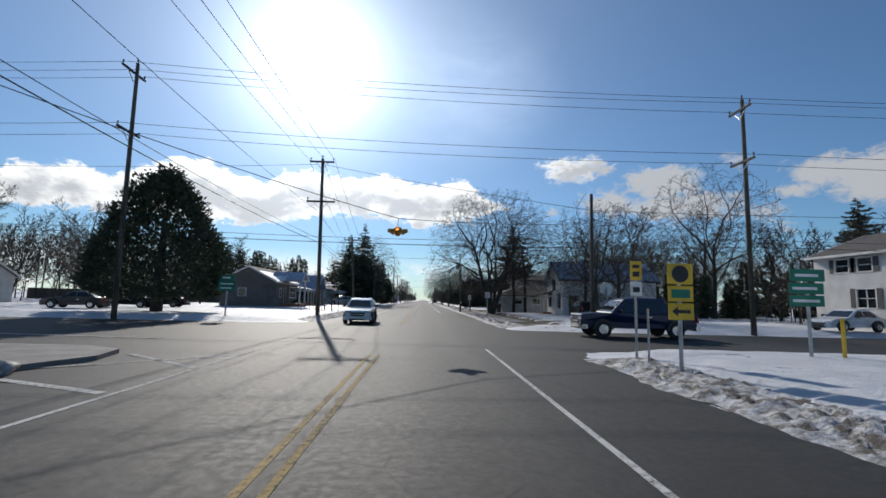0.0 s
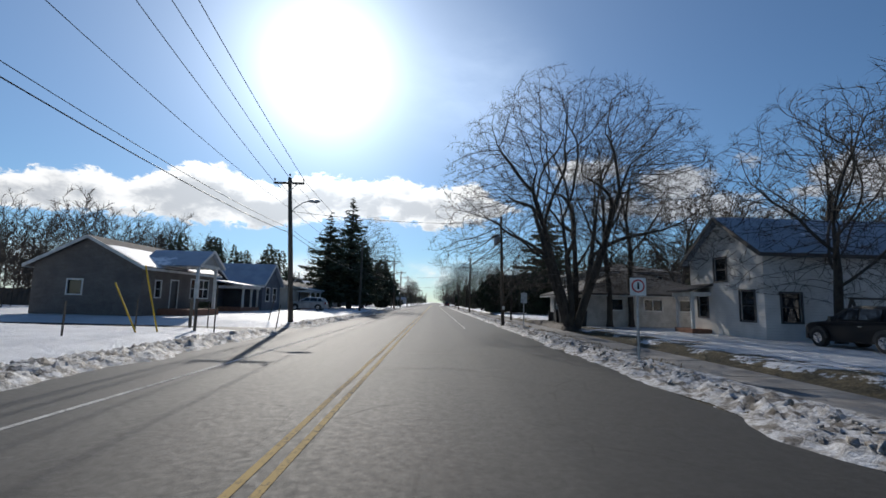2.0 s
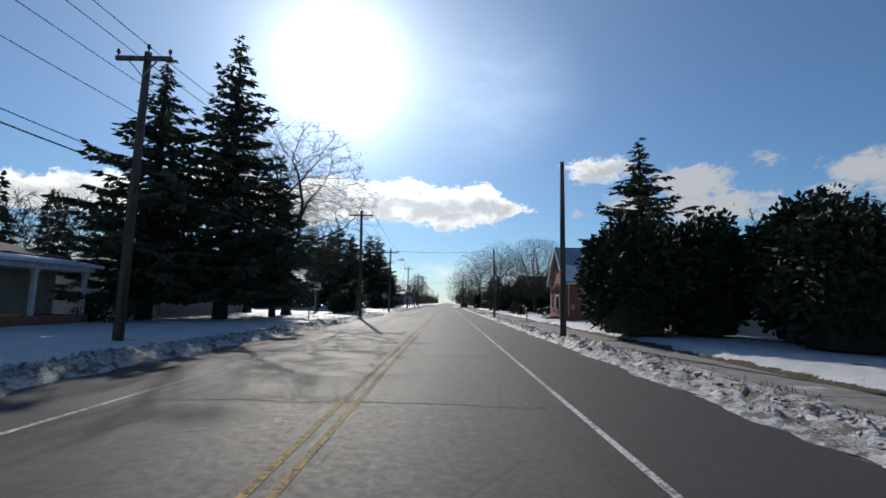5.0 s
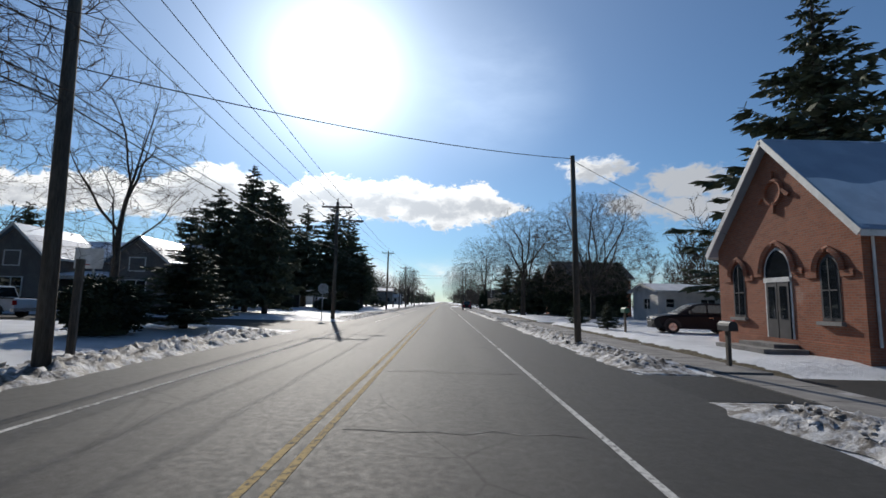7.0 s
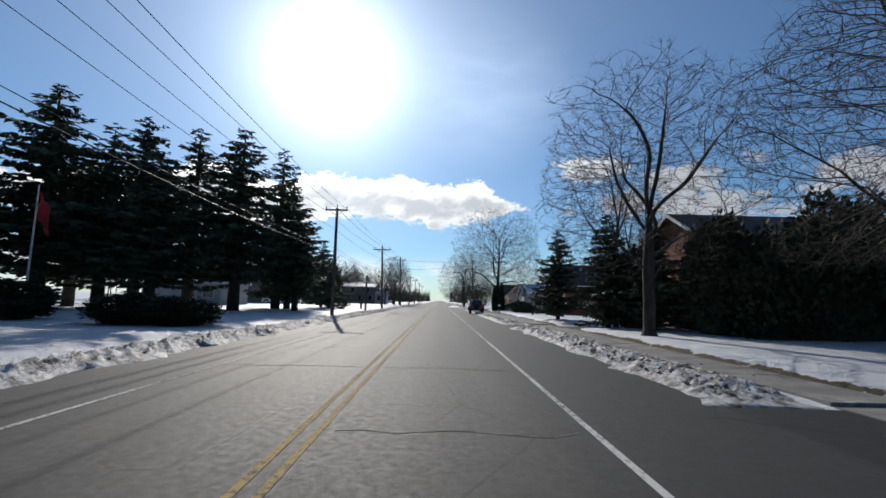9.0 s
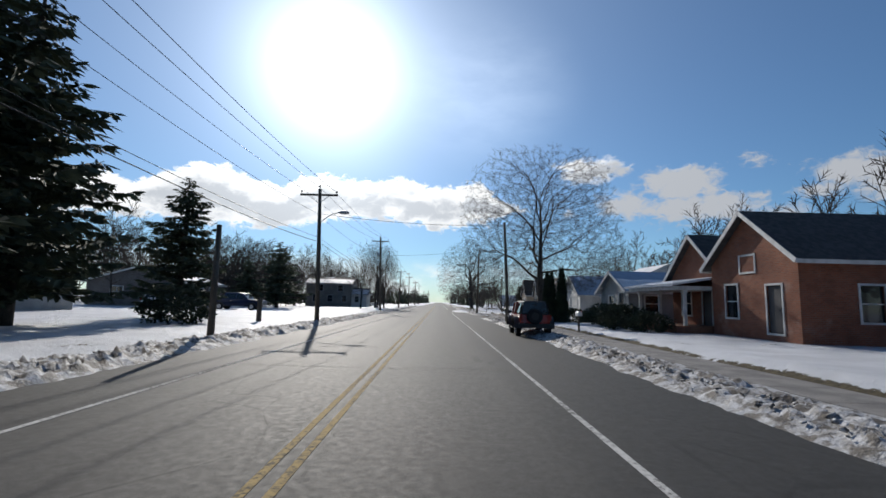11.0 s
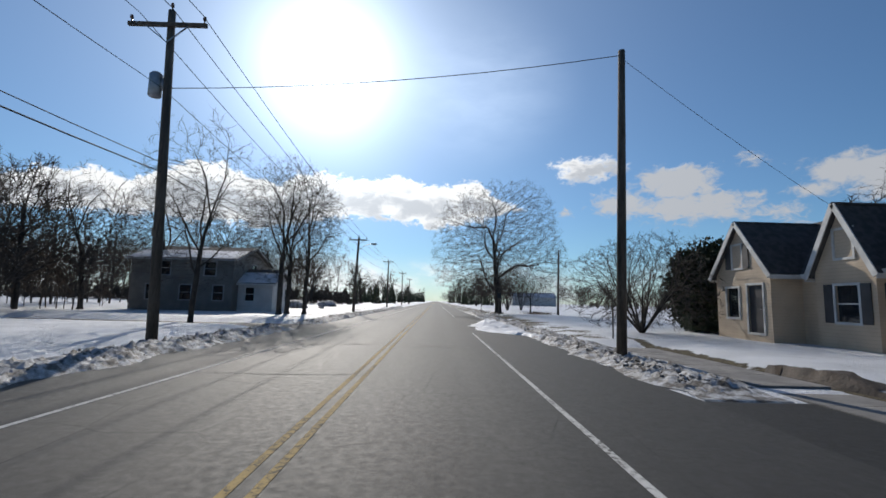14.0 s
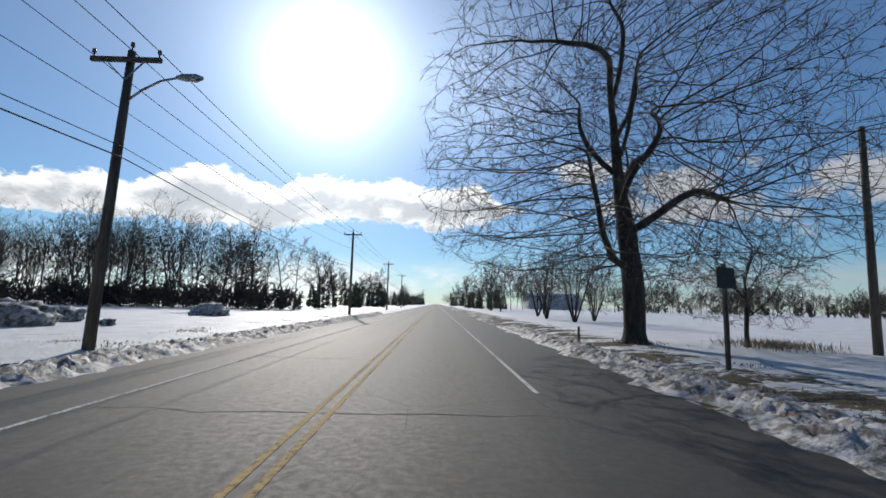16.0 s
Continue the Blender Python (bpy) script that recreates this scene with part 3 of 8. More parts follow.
def make_road():
    thing("road", strip(Mesh(), -5.75, 6.15, -120, 1500, 0.0, 1.2, 0.16), "asphalt", "grey salt-bleached two-lane asphalt road with cracks", "road", kind="structure")
    side = Mesh()
    for x0, x1, y0, y1 in PAVED[:3]:
        side.add([(x0, y0, -0.008), (x1, y0, -0.008), (x1, y1, -0.008), (x0, y1, -0.008)], [(0, 1, 2, 3)])
    side.add([(-5.2, 28.4, -0.008), (-5.2, 33.5, -0.008), (-10.5, 28.4, -0.008)], [(0, 1, 2)])
    side.add([(5.8, 15.6, -0.008), (5.8, 12.2, -0.008), (9.0, 15.6, -0.008)], [(0, 1, 2)])
    side.add([(5.8, 25.4, -0.008), (9.5, 25.4, -0.008), (5.8, 29.4, -0.008)], [(0, 1, 2)])
    thing("side_road", side, "asphalt", "asphalt side streets joining the main road", "road", kind="structure")
    for x0, x1, y0, y1 in PAVED[3:]:
        drive = Mesh()
        x0, x1 = (x0, -5.3) if x0 < 0 else (5.7, x1)
        nx, ny = max(1, int((x1 - x0) / 1.2)), max(1, int((y1 - y0) / 1.2))
        drive.v = [(x0 + (x1 - x0) * i / nx, y0 + (y1 - y0) * j / ny + 0.25 * n3(i * 0.4, j * 5.0), -0.006) for j in range(ny + 1) for i in range(nx + 1)]
        drive.f = [(j * (nx + 1) + i, j * (nx + 1) + i + 1, (j + 1) * (nx + 1) + i + 1, (j + 1) * (nx + 1) + i) for j in range(ny) for i in range(nx)]
        thing("driveway", drive, "drive", "wet dark driveway cleared of snow", "driveway", kind="structure")
    for x in (-0.17, 0.07):
        m = Mesh()
        for a, b in ((-60, 13.4), (29, 1400)):
            strip(m, x, x + 0.09, a, b, 0.006, 4.0)
        thing("centre_line", m, "yellow_line", "worn yellow double centre line", "road marking", kind="structure")
    for x, spans in ((-3.55, ((-60, 14.0), (31.5, 131.0), (142.0, 1400))), (3.45, ((-60, 15.3), (58, 252.0), (276, 1400)))):
        m = Mesh()
        for a, b in spans:
            strip(m, x, x + 0.095, a, b, 0.006, 4.0)
        thing("edge_line", m, "white_line", "worn white edge line", "road marking", kind="structure")
    m = Mesh()
    for a, b in (((-3.5, 12.6), (-7.0, 9.6)), ((-3.6, 10.3), (-6.3, 12.4)), ((-3.7, 7.6), (-6.2, 8.6)), ((-8, 16.8), (-15, 17.6))):
        d = Vector((b[1] - a[1], a[0] - b[0], 0)).normalized() * 0.09
        p, q = Vector((*a, 0.006)), Vector((*b, 0.006))
        m.add([p - d, p + d, q + d, q - d], [(0, 1, 2, 3)])
    thing("lane_marking", m, "white_line", "white painted lane markings at the junction", "road marking", kind="structure")
    # sealed cracks that cross the lanes
    rng = random.Random(4)
    m = Mesh()
    y = 33.0
    while y < 330:
        x0, x1 = rng.choice(((-3.4, 0.2), (-3.4, -0.4), (-3.4, 3.3), (0.3, 3.3)))
        pts = [(x0 + (x1 - x0) * i / 8, y + 0.3 * n3(i * 0.7, y)) for i in range(9)]
        w = rng.uniform(0.012, 0.028)
        k = len(m.v)
        for px, py in pts:
            m.v += [(px, py - w, 0.004), (px, py + w, 0.004)]
        m.f += [(k + 2 * i, k + 2 * i + 2, k + 2 * i + 3, k + 2 * i + 1) for i in range(8)]
        y += rng.uniform(3.0, 9.0)
    thing("crack_sealing", m, "crack", "tar-sealed cracks across the road", "road marking", kind="structure")


def open_at(y, side):
    """How far a bank is cut back where a driveway or street meets the road (0: open, 1: full)."""
    f = 1.0
    for x0, x1, y0, y1 in PAVED:
        if (x0 < 0) == (side < 0):
            e = max(y0 - y, y - y1)
            lead = 3.2 if abs(x1 - x0) > 40 else 1.0
            f = min(f, max(0.0, min(1.0, (e - lead + 1.0) / 1.3)))
    return f


def make_bank(side, name, inner, width, tall, y0, y1):
    step = 0.11
    rows, cols = int((y1 - y0) / step), 19
    mesh = Mesh()
    for j in range(rows + 1):
        y = y0 + j * step
        cut = open_at(y, side)
        local = tall * (0.75 + 0.5 * n3(y * 0.11, side * 9.0)) * cut * (0.45 if side > 0 and y < 92 else 1.0)
        for i in range(cols + 1):
            u = i / cols
            x = inner + width * u + (0.45 * n3(y * 0.5, 3.0 + side) + 0.2 * n3(y * 1.7, 5.0 + side)) * (1 - u)
            hump = math.sin(math.pi * min(u * 1.15, 1.0)) ** 0.8 if u < 0.87 else 0.0
            hump = max(hump, 0.0)
            lump = 0.5 * n3(x * 1.6, y * 1.2, side) + 0.8 * abs(n3(x * 3.6, y * 3.2, 2.0 + side)) + 1.1 * abs(n3(x * 7.5, y * 6.5, 7)) + 0.55 * n3(x * 14.0, y * 13.0, 3)
            edge = min(u * 5, (1 - u) * 5, 1.0)
            z = local * (hump * (0.75 + 0.6 * lump)) + 0.10 * lump * edge * cut
            floor = -0.03 if u < 0.12 else height(side * abs(x), y)
            mesh.v.append((side * x, y, max(z + (0.0 if u < 0.3 else max(floor, 0.0) * 0.8), floor - 0.05) if cut > 0.02 else -0.12))
    n = cols + 1
    mesh.f = [(j * n + i, j * n + i + 1, (j + 1) * n + i + 1, (j + 1) * n + i) for j in range(rows) for i in range(cols)]
    thing(name, mesh, "bank", "lumpy ploughed snow bank streaked with dirt along the road", "snow bank", kind="structure", smooth=True)


def make_pavement():
    ground = empty("pavement", 8.85, 137, 0.04, "concrete sidewalk partly cleared of snow", "sidewalk", kind="structure")
    base = Mesh().box(-0.74, 0.74, -0.74, 0.74, -0.12, 0.03)
    data = base.data("slab", M["concrete"])
    y = 36.0
    while y < 246:
        drop = -0.055 if any(x0 > 0 and y0 - 0.8 < y < y1 + 0.8 for x0, x1, y0, y1 in PAVED) else 0.0
        ob = new("slab", data)
        ob.parent = ground
        ob.location = (0, y - 137, drop + 0.012 * n3(y, 2.0))
        y += 1.5


# ---- plants ----
def inside(crown, at, way, reach):
    """Shortens a limb that would leave the crown: an uneven egg of half width, foot and top."""
    if crown is None:
        return reach
    rx, z0, z1 = crown
    mid, half = z0 + (z1 - z0) * 0.42, (z1 - z0) * 0.58
    for turn in range(9):
        e = at + way * reach
        if turn >= 4 and e.z > z0:
            break
        v = Vector((e.x / rx, e.y / rx, (e.z - mid) / (half if e.z > mid else mid - z0)))
        if e.z > z0 and v.length < 1.0 + 0.22 * n3(v.x * 2.2 + rx, v.y * 2.2 + z1, v.z * 2.2):
            break
        reach *= 0.8
    return reach


def grow(wood, twigs, rng, p, d, length, r, level, top, spec):
    """A limb with its side limbs. spec: per level, how many side limbs, their length share and their angle."""
    if level == top:
        tip = Vector(p) + (Vector(d).normalized() + Vector((0, 0, spec["lift"]))) * length
        twigs.blade(Vector(p), tip, spec["fine"] * (1.35 if spec.get("far") else 0.65))
        return
    far = spec.get("far", False)
    n = 6 if level <= 1 else (3 if level == 2 else 1)
    n = (3, 2, 1, 1)[level] if far else n
    pts, rad, seg = [Vector(p)], [r], length / n
    d = Vector(d).normalized()
    bend = (0.05, 0.13, 0.17, 0.2, 0.22)[level]
    for i in range(n):
        d = (d + Vector((rng.gauss(0, bend), rng.gauss(0, bend), rng.gauss(0, bend) + (0.0 if level == 0 else spec["lift"])))).normalized()
        if level and spec.get("crown") and pts[-1].z < spec["crown"][1] + 0.8 and d.z < 0.12:
            d.z = 0.12
            d.normalize()
        pts.append(pts[-1] + d * seg)
        f = (i + 1) / n
        rad.append(max(r * (1 - f * (0.45 if level == 0 else 0.82)), spec["fine"]))
    (wood if level < 2 else twigs).tube(pts, rad, (5, 3, 3, 3)[level] if far else (8, 5, 3, 3)[level], caps=False)
    count, share, spread = spec["kids"][level]
    start = spec["clear"] if level == 0 else 0.2
    for j in range(count + (1 if level and not far else 0)):
        tip = j == count
        f = 0.995 if tip else min(start + (1 - start) * (j + 0.9 * rng.random()) / count, 0.995)
        i = min(int(f * n), n - 1)
        at = pts[i].lerp(pts[i + 1], f * n - i)
        axis = (pts[i + 1] - pts[i]).normalized()
        side = axis.orthogonal().normalized()
        side = Matrix.Rotation(2.4 * j + rng.uniform(-0.6, 0.6), 3, axis) @ side
        a = radians(spread * rng.uniform(0.7, 1.25) * ((1.25 - 0.75 * f) if level == 0 else 1.0) * (0.2 if tip else 1.0))
        way = axis * math.cos(a) + side * math.sin(a)
        if level == 0 and way.z < 0.18:
            way.z = 0.18
            way.normalize()
        base = spec["tall"] if level == 0 else length
        reach = base * share * rng.uniform(0.75, 1.15) * (0.6 if tip else (1.0 if level == 0 else 1.1 - 0.55 * f))
        reach = inside(spec.get("crown"), at, way, reach)
        grow(wood, twigs, rng, at, way, reach, max(rad[i] * (rng.uniform(0.42, 0.6) if level == 0 else 0.5), spec["fine"]), level + 1, top, spec)


def crown_reach(crown, p, d):
    """How far a limb from p along d runs before it leaves the crown: an uneven egg of half width, foot, top and where it is widest."""
    rx, z0, z1, belly = crown
    mid = z0 + (z1 - z0) * belly
    far = 0.0
    while far < 16.0:
        far += 0.35
        e = p + d * far
        low = (e.z - mid) / (mid - z0)
        v = Vector((e.x / rx, e.y / rx, (e.z - mid) / (z1 - mid) if e.z > mid else -abs(low) ** 2.2))
        if v.length > 1.0 + 0.16 * n3(v.x * 1.7 + rx, v.y * 1.7 + z1, v.z * 1.7):
            break
    return far


def colonise(rng, pos, par, goals, step, kill, lift, wobble):
    """Grows the limbs in pos towards the open places of the crown, forking where the goals part."""
    grow_rng = np.random.default_rng(rng.randrange(1 << 30))
    near, who = np.full(len(goals), 1e9), np.zeros(len(goals), dtype=int)
    first, kids = 0, collections.defaultdict(list)
    for turn in range(140):
        fresh = np.array(pos[first:])
        gap = np.linalg.norm(goals[:, None] - fresh[None], axis=2)
        pick = gap.argmin(1)
        least = gap[np.arange(len(goals)), pick]
        closer = least < near
        near, who = np.where(closer, least, near), np.where(closer, pick + first, who)
        keep = near > kill
        goals, near, who = goals[keep], near[keep], who[keep]
        first = len(pos)
        if not len(goals):
            break
        for i in np.unique(who):
            pull = goals[who == i] - pos[i]
            pull /= np.linalg.norm(pull, axis=1)[:, None]
            way = pull.mean(0)
            way /= np.linalg.norm(way) + 1e-6
            back = pos[i] - pos[par[i]]
            way = way + 0.75 * back / (np.linalg.norm(back) + 1e-6) + grow_rng.normal(0, wobble, 3) + (0, 0, lift)
            way /= np.linalg.norm(way) + 1e-6
            spot = pos[i] + way * step
            if len(kids[i]) > 2 or any(np.linalg.norm(k - spot) < 0.45 * step for k in kids[i]):
                continue
            kids[i].append(spot)
            pos.append(spot)
            par.append(int(i))
        if len(pos) == first:
            break


def bare_tree(name, seed, tall, girth, label, crown, limbs=12, clear=0.2, leader=0.75, fan=(68, 22), scaffold=0.5, rise=0.05, lift=0.06, stems=1, splay=0.3, goals=2600, step=0.36, fine=0.011, twig=1.0, wild=1.0, mat="twig", category="tree", group="bare trees"):
    """A bare deciduous tree: trunk, a few heavy limbs (fan: their angle to the trunk at its foot and top), then branches that fill the crown."""
    rng = random.Random(seed)
    pos, par = [], []

    def limb(start, way, length, loose, up):
        n, drift, i = max(3, int(length / step)), Vector((0, 0, 0)), start
        for k in range(n):
            drift = drift * 0.6 + Vector((rng.gauss(0, loose), rng.gauss(0, loose), rng.gauss(0, loose)))
            way = (way + drift + Vector((0, 0, up))).normalized()
            pos.append(np.array(Vector(pos[i]) + way * (length / n)))
            par.append(i)
            i = len(pos) - 1
            yield i

    pos.append(np.array((0.0, 0.0, -0.25)))
    par.append(0)
    for s in range(stems):
        a = 2 * math.pi * s / stems + rng.uniform(-0.4, 0.4)
        out = 0.0 if stems == 1 else splay * rng.uniform(0.5, 1.3)
        way = Vector((math.cos(a) * out + rng.gauss(0, 0.02), math.sin(a) * out + rng.gauss(0, 0.02), 1)).normalized()
        pos.append(np.array((math.cos(a), math.sin(a), 0.0)) * (0.0 if stems == 1 else girth * 1.5) + (0.0, 0.0, 0.02))
        par.append(0)
        trunk = list(limb(len(pos) - 1, way, tall * leader * rng.uniform(0.92, 1.08), 0.009 * wild, 0.0))
        turn = rng.uniform(0, 6.28)
        for j in range(limbs):
            f = clear / leader + (0.97 - clear / leader) * (j + rng.uniform(0.1, 0.9)) / limbs
            i = trunk[min(int(f * len(trunk)), len(trunk) - 1)]
            axis = Vector(pos[i] - pos[par[i]]).normalized()
            side = Matrix.Rotation(turn + 2.4 * j + rng.uniform(-0.45, 0.45), 3, axis) @ axis.orthogonal().normalized()
            b = radians((fan[0] + (fan[1] - fan[0]) * j / limbs) * rng.uniform(0.8, 1.2))
            away = (axis * math.cos(b) + side * math.sin(b)).normalized()
            list(limb(i, away, crown_reach(crown, Vector(pos[i]), away) * scaffold * rng.uniform(0.7, 1.15), 0.055 * wild, rise))
    spots = []
    mid = crown[1] + (crown[2] - crown[1]) * crown[3]
    while len(spots) < goals:
        d = Vector((rng.gauss(0, 1), rng.gauss(0, 1), rng.gauss(0.25, 1))).normalized()
        spots.append(Vector((0, 0, mid)) + d * crown_reach(crown, Vector((0, 0, mid)), d) * rng.random() ** 0.37)
    colonise(rng, pos, par, np.array([tuple(v) for v in spots if v.z > crown[1]]), step, step * 1.2, lift, 0.1 * wild)

    count = [0] * len(pos)
    kids = collections.defaultdict(list)
    for i in range(len(pos) - 1, 0, -1):
        count[i] = max(count[i], 1)
        count[par[i]] += count[i]
        kids[par[i]].append(i)
    power = math.log(count[0] / stems) / math.log(girth / (fine * 0.58))
    thick = [max(fine * 0.58 * max(c, 1) ** (1 / power), fine * 0.8) for c in count]
    thick[0] = girth
    wood, twigs = Mesh(), Mesh()
    heads = [(0, k) for k in kids[0]]
    while heads:
        root, i = heads.pop()
        line, rad = [Vector(pos[root])], [min(thick[root], thick[i] * 1.15)]
        while True:
            line.append(Vector(pos[i]))
            rad.append(thick[i])
            if not kids[i]:
                break
            order = sorted(kids[i], key=lambda k: -count[k])
            heads += [(i, k) for k in order[1:]]
            i = order[0]
        (wood if rad[0] > 0.035 else twigs).tube(line, rad, 9 if rad[0] > 0.14 else (6 if rad[0] > 0.05 else (4 if rad[0] > 0.025 else 3)), caps=False)
        d = (line[-1] - line[-2]).normalized()
        twigs.blade(line[-1], line[-1] + d * rng.uniform(0.3, 0.6) * twig, fine * 0.8)
    for i in range(1, len(pos)):
        if count[i] > 7:
            continue
        at, d = Vector(pos[i]), Vector(pos[i] - pos[par[i]]).normalized()
        for _ in range(3 if count[i] < 3 else 1):
            way = (d + Vector((rng.gauss(0, 0.55), rng.gauss(0, 0.55), rng.gauss(0.1, 0.5)))).normalized()
            twigs.blade(at, at + way * rng.uniform(0.25, 0.7) * twig, fine * 0.6)
    wide = 1.9 if stems > 1 else 1.0
    wood.tube([(0, 0, -0.3), (0, 0, 0.03), (0, 0, 0.22), (0, 0, 0.6)], [girth * 1.75 * wide, girth * 1.4 * wide, girth * 1.12 * wide, girth * 0.96 * wide], 10, False)
    ob = empty(name, label=label, category=category, group=group)
    part("trunk", wood, "bark", ob, smooth=True)
    part("crown", twigs, mat, ob, smooth=True)
    return ob


def far_tree(name, seed, tall, girth, label, kids, lift=0.06, clear=0.35, trunk=0.45, fine=0.016, crown=None, stems=1, top=4, far=True, category="tree", group="bare trees"):
    """A tree or shrub for the distance, of simpler limbs."""
    rng = random.Random(seed)
    wood, twigs = Mesh(), Mesh()
    spec = {"kids": kids, "lift": lift, "clear": clear, "fine": fine, "tall": tall, "crown": crown, "far": far}
    for s in range(stems):
        a = 2 * math.pi * s / stems + rng.random()
        out = 0.0 if stems == 1 else rng.uniform(0.22, 0.55)
        off = Vector((math.cos(a), math.sin(a), 0)) * (girth * 1.2 if stems > 1 else 0)
        grow(wood, twigs, rng, off - Vector((0, 0, 0.25)), Vector((math.cos(a) * out, math.sin(a) * out, 1)), tall * trunk * rng.uniform(0.92, 1.08), girth, 0, top, spec)
    ob = empty(name, label=label, category=category, group=group)
    part("trunk", wood, "bark", ob, smooth=True)
    part("crown", twigs, "twig", ob, smooth=True)
    return ob


def leafy(mesh, rng, p, way, long, wide):
    """One spray of foliage: a bent pointed leaf of two triangles."""
    way = way.normalized()
    side = way.cross(Vector((rng.gauss(0, 1), rng.gauss(0, 1), rng.gauss(0, 1))))
    side = side.normalized() * wide if side.length > 1e-3 else Vector((wide, 0, 0))
    q = p + way * long * 0.5
    n = len(mesh.v)
    mesh.v += [tuple(p), tuple(q + side), tuple(p + way * long), tuple(q - side)]
    mesh.f.append((n, n + 1, n + 2, n + 3))


def spruce(seed, tall, wide, label, bare=0.06, whorls=26, droop=0.35, dens=1.0, name="spruce_tree", mat="spruce", shape=0.85):
    rng = random.Random(seed)
    wood, crown = Mesh(), Mesh()
    wood.tube([(0, 0, -0.3), (0, 0, tall * 0.5), (0, 0, tall * 0.98)], [tall * 0.02, tall * 0.012, 0.02], 7)
    for w in range(whorls):
        f = (w + rng.random() * 0.7) / whorls
        z = tall * (bare + (1 - bare) * f)
        reach = wide * ((1 - f) ** shape) * rng.uniform(0.75, 1.12) + 0.12
        if f < 0.1:
            reach *= 0.75
        arms = rng.randint(6, 9) if f < 0.85 else 5
        for a in range(arms):
            t = 2 * math.pi * a / arms + rng.uniform(-0.4, 0.4)
            rch = reach * rng.choice((0.45, 0.7, 0.9, 1.0, 1.0, 1.1, 1.3)) * rng.uniform(0.9, 1.1)
            zz = z + rng.uniform(-0.9, 0.9) * tall / whorls
            sag = droop * rng.uniform(0.3, 1.35)
            out = Vector((math.cos(t), math.sin(t), 0))
            n = 3
            pts = []
            for i in range(n + 1):
                u = i / n
                pts.append(Vector((0, 0, zz)) + out * rch * u + Vector((0, 0, rch * (0.15 * u - sag * u * u * 1.3 + 0.3 * u ** 4))))
            wood.tube(pts, [0.035, 0.028, 0.018, 0.008], 3, False)
            count = max(6, int(dens * 14 * rch))
            for s in range(count):
                u = (s + rng.random()) / count
                i = min(int(u * n), n - 1)
                at = pts[i].lerp(pts[i + 1], u * n - i)
                lat = out.cross(Vector((0, 0, 1))) * rng.choice((-1, 1))
                way = out * rng.uniform(0.3, 1.0) + lat * rng.uniform(0.2, 1.0) + Vector((0, 0, rng.uniform(-0.75, 0.15)))
                ln = rng.uniform(0.26, 0.54) * (0.6 + 0.35 * min(rch, 2.0))
                leafy(crown, rng, at, way, ln, ln * rng.uniform(0.12, 0.2))
                leafy(crown, rng, at, way + Vector((rng.gauss(0, .4), rng.gauss(0, .4), -0.5)), ln * 0.8, ln * 0.2)
    ob = empty(name, label=label, category="tree", group="evergreen trees")
    part("trunk", wood, "bark", ob, smooth=True)
    part("crown", crown, mat, ob, smooth=True)
    return ob


def clumped(name, seed, shape, count, leaf, mat, label, category, trunk=None, group="", core=None):
    """Evergreen of many needle clumps. shape(rng): a point of its outline; trunk: height and girth."""
    rng = random.Random(seed)
    crown = Mesh()
    for _ in range(count):
        p, out = shape(rng)
        for s in range(7):
            q = p + Vector((rng.gauss(0, 1), rng.gauss(0, 1), rng.gauss(0, 1))) * leaf * 0.7
            way = out + Vector((rng.gauss(0, 0.7), rng.gauss(0, 0.7), rng.gauss(0, 0.7)))
            ln = leaf * rng.uniform(0.7, 1.5)
            leafy(crown, rng, q, way, ln, ln * 0.28)
    ob = empty(name, label=label, category=category, group=group)
    part("crown", crown, mat, ob, smooth=True)
    if trunk:
        wood = Mesh()
        tall, girth = trunk
        wood.tube([(0, 0, -0.3), (0.05, 0, tall * 0.5), (0, 0.05, tall)], [girth * 1.3, girth, girth * 0.5], 8)
        for j in range(9):
            t, z = 2.4 * j, tall * (0.35 + 0.06 * j)
            wood.tube([(0, 0, z), (math.cos(t) * tall * 0.2, math.sin(t) * tall * 0.2, z + 0.5), (math.cos(t) * tall * 0.36, math.sin(t) * tall * 0.36, z + 1.2)], [girth * 0.4, girth * 0.25, 0.04], 5)
        part("trunk", wood, "bark", ob, smooth=True)
    if core:
        part("core", core, mat, ob)
    return ob


def put_first(ob, x, y, turn=0.0, size=1.0, wide=None):
    """Stands the built prototype itself at its first place."""
    w = size if wide is None else wide
    ob.matrix_basis = Matrix.Translation((x, y, height(x, y))) @ Matrix.Rotation(radians(turn), 4, "Z") @ Matrix.Diagonal((w, w, size, 1))
    return ob


class Kind:
    """A plant built once; the first spot takes the built one, later spots take copies."""

    def __init__(self, ob):
        self.ob, self.used = ob, False

    def at(self, x, y, turn=0.0, size=1.0, wide=None, label=""):
        if not self.used:
            self.used = True
            ob = put_first(self.ob, x, y, turn, size, wide)
        else:
            w = size if wide is None else wide
            ob = place_copy(self.ob, x, y, turn, size, w)
        return tagged(ob, label) if label else ob


def place_copy(ob, x, y, turn, size, w):
    m = Matrix.Translation((x, y, height(x, y))) @ Matrix.Rotation(radians(turn), 4, "Z")
    made = copy_thing(ob, m)
    made.scale = (w, w, size)
    return made


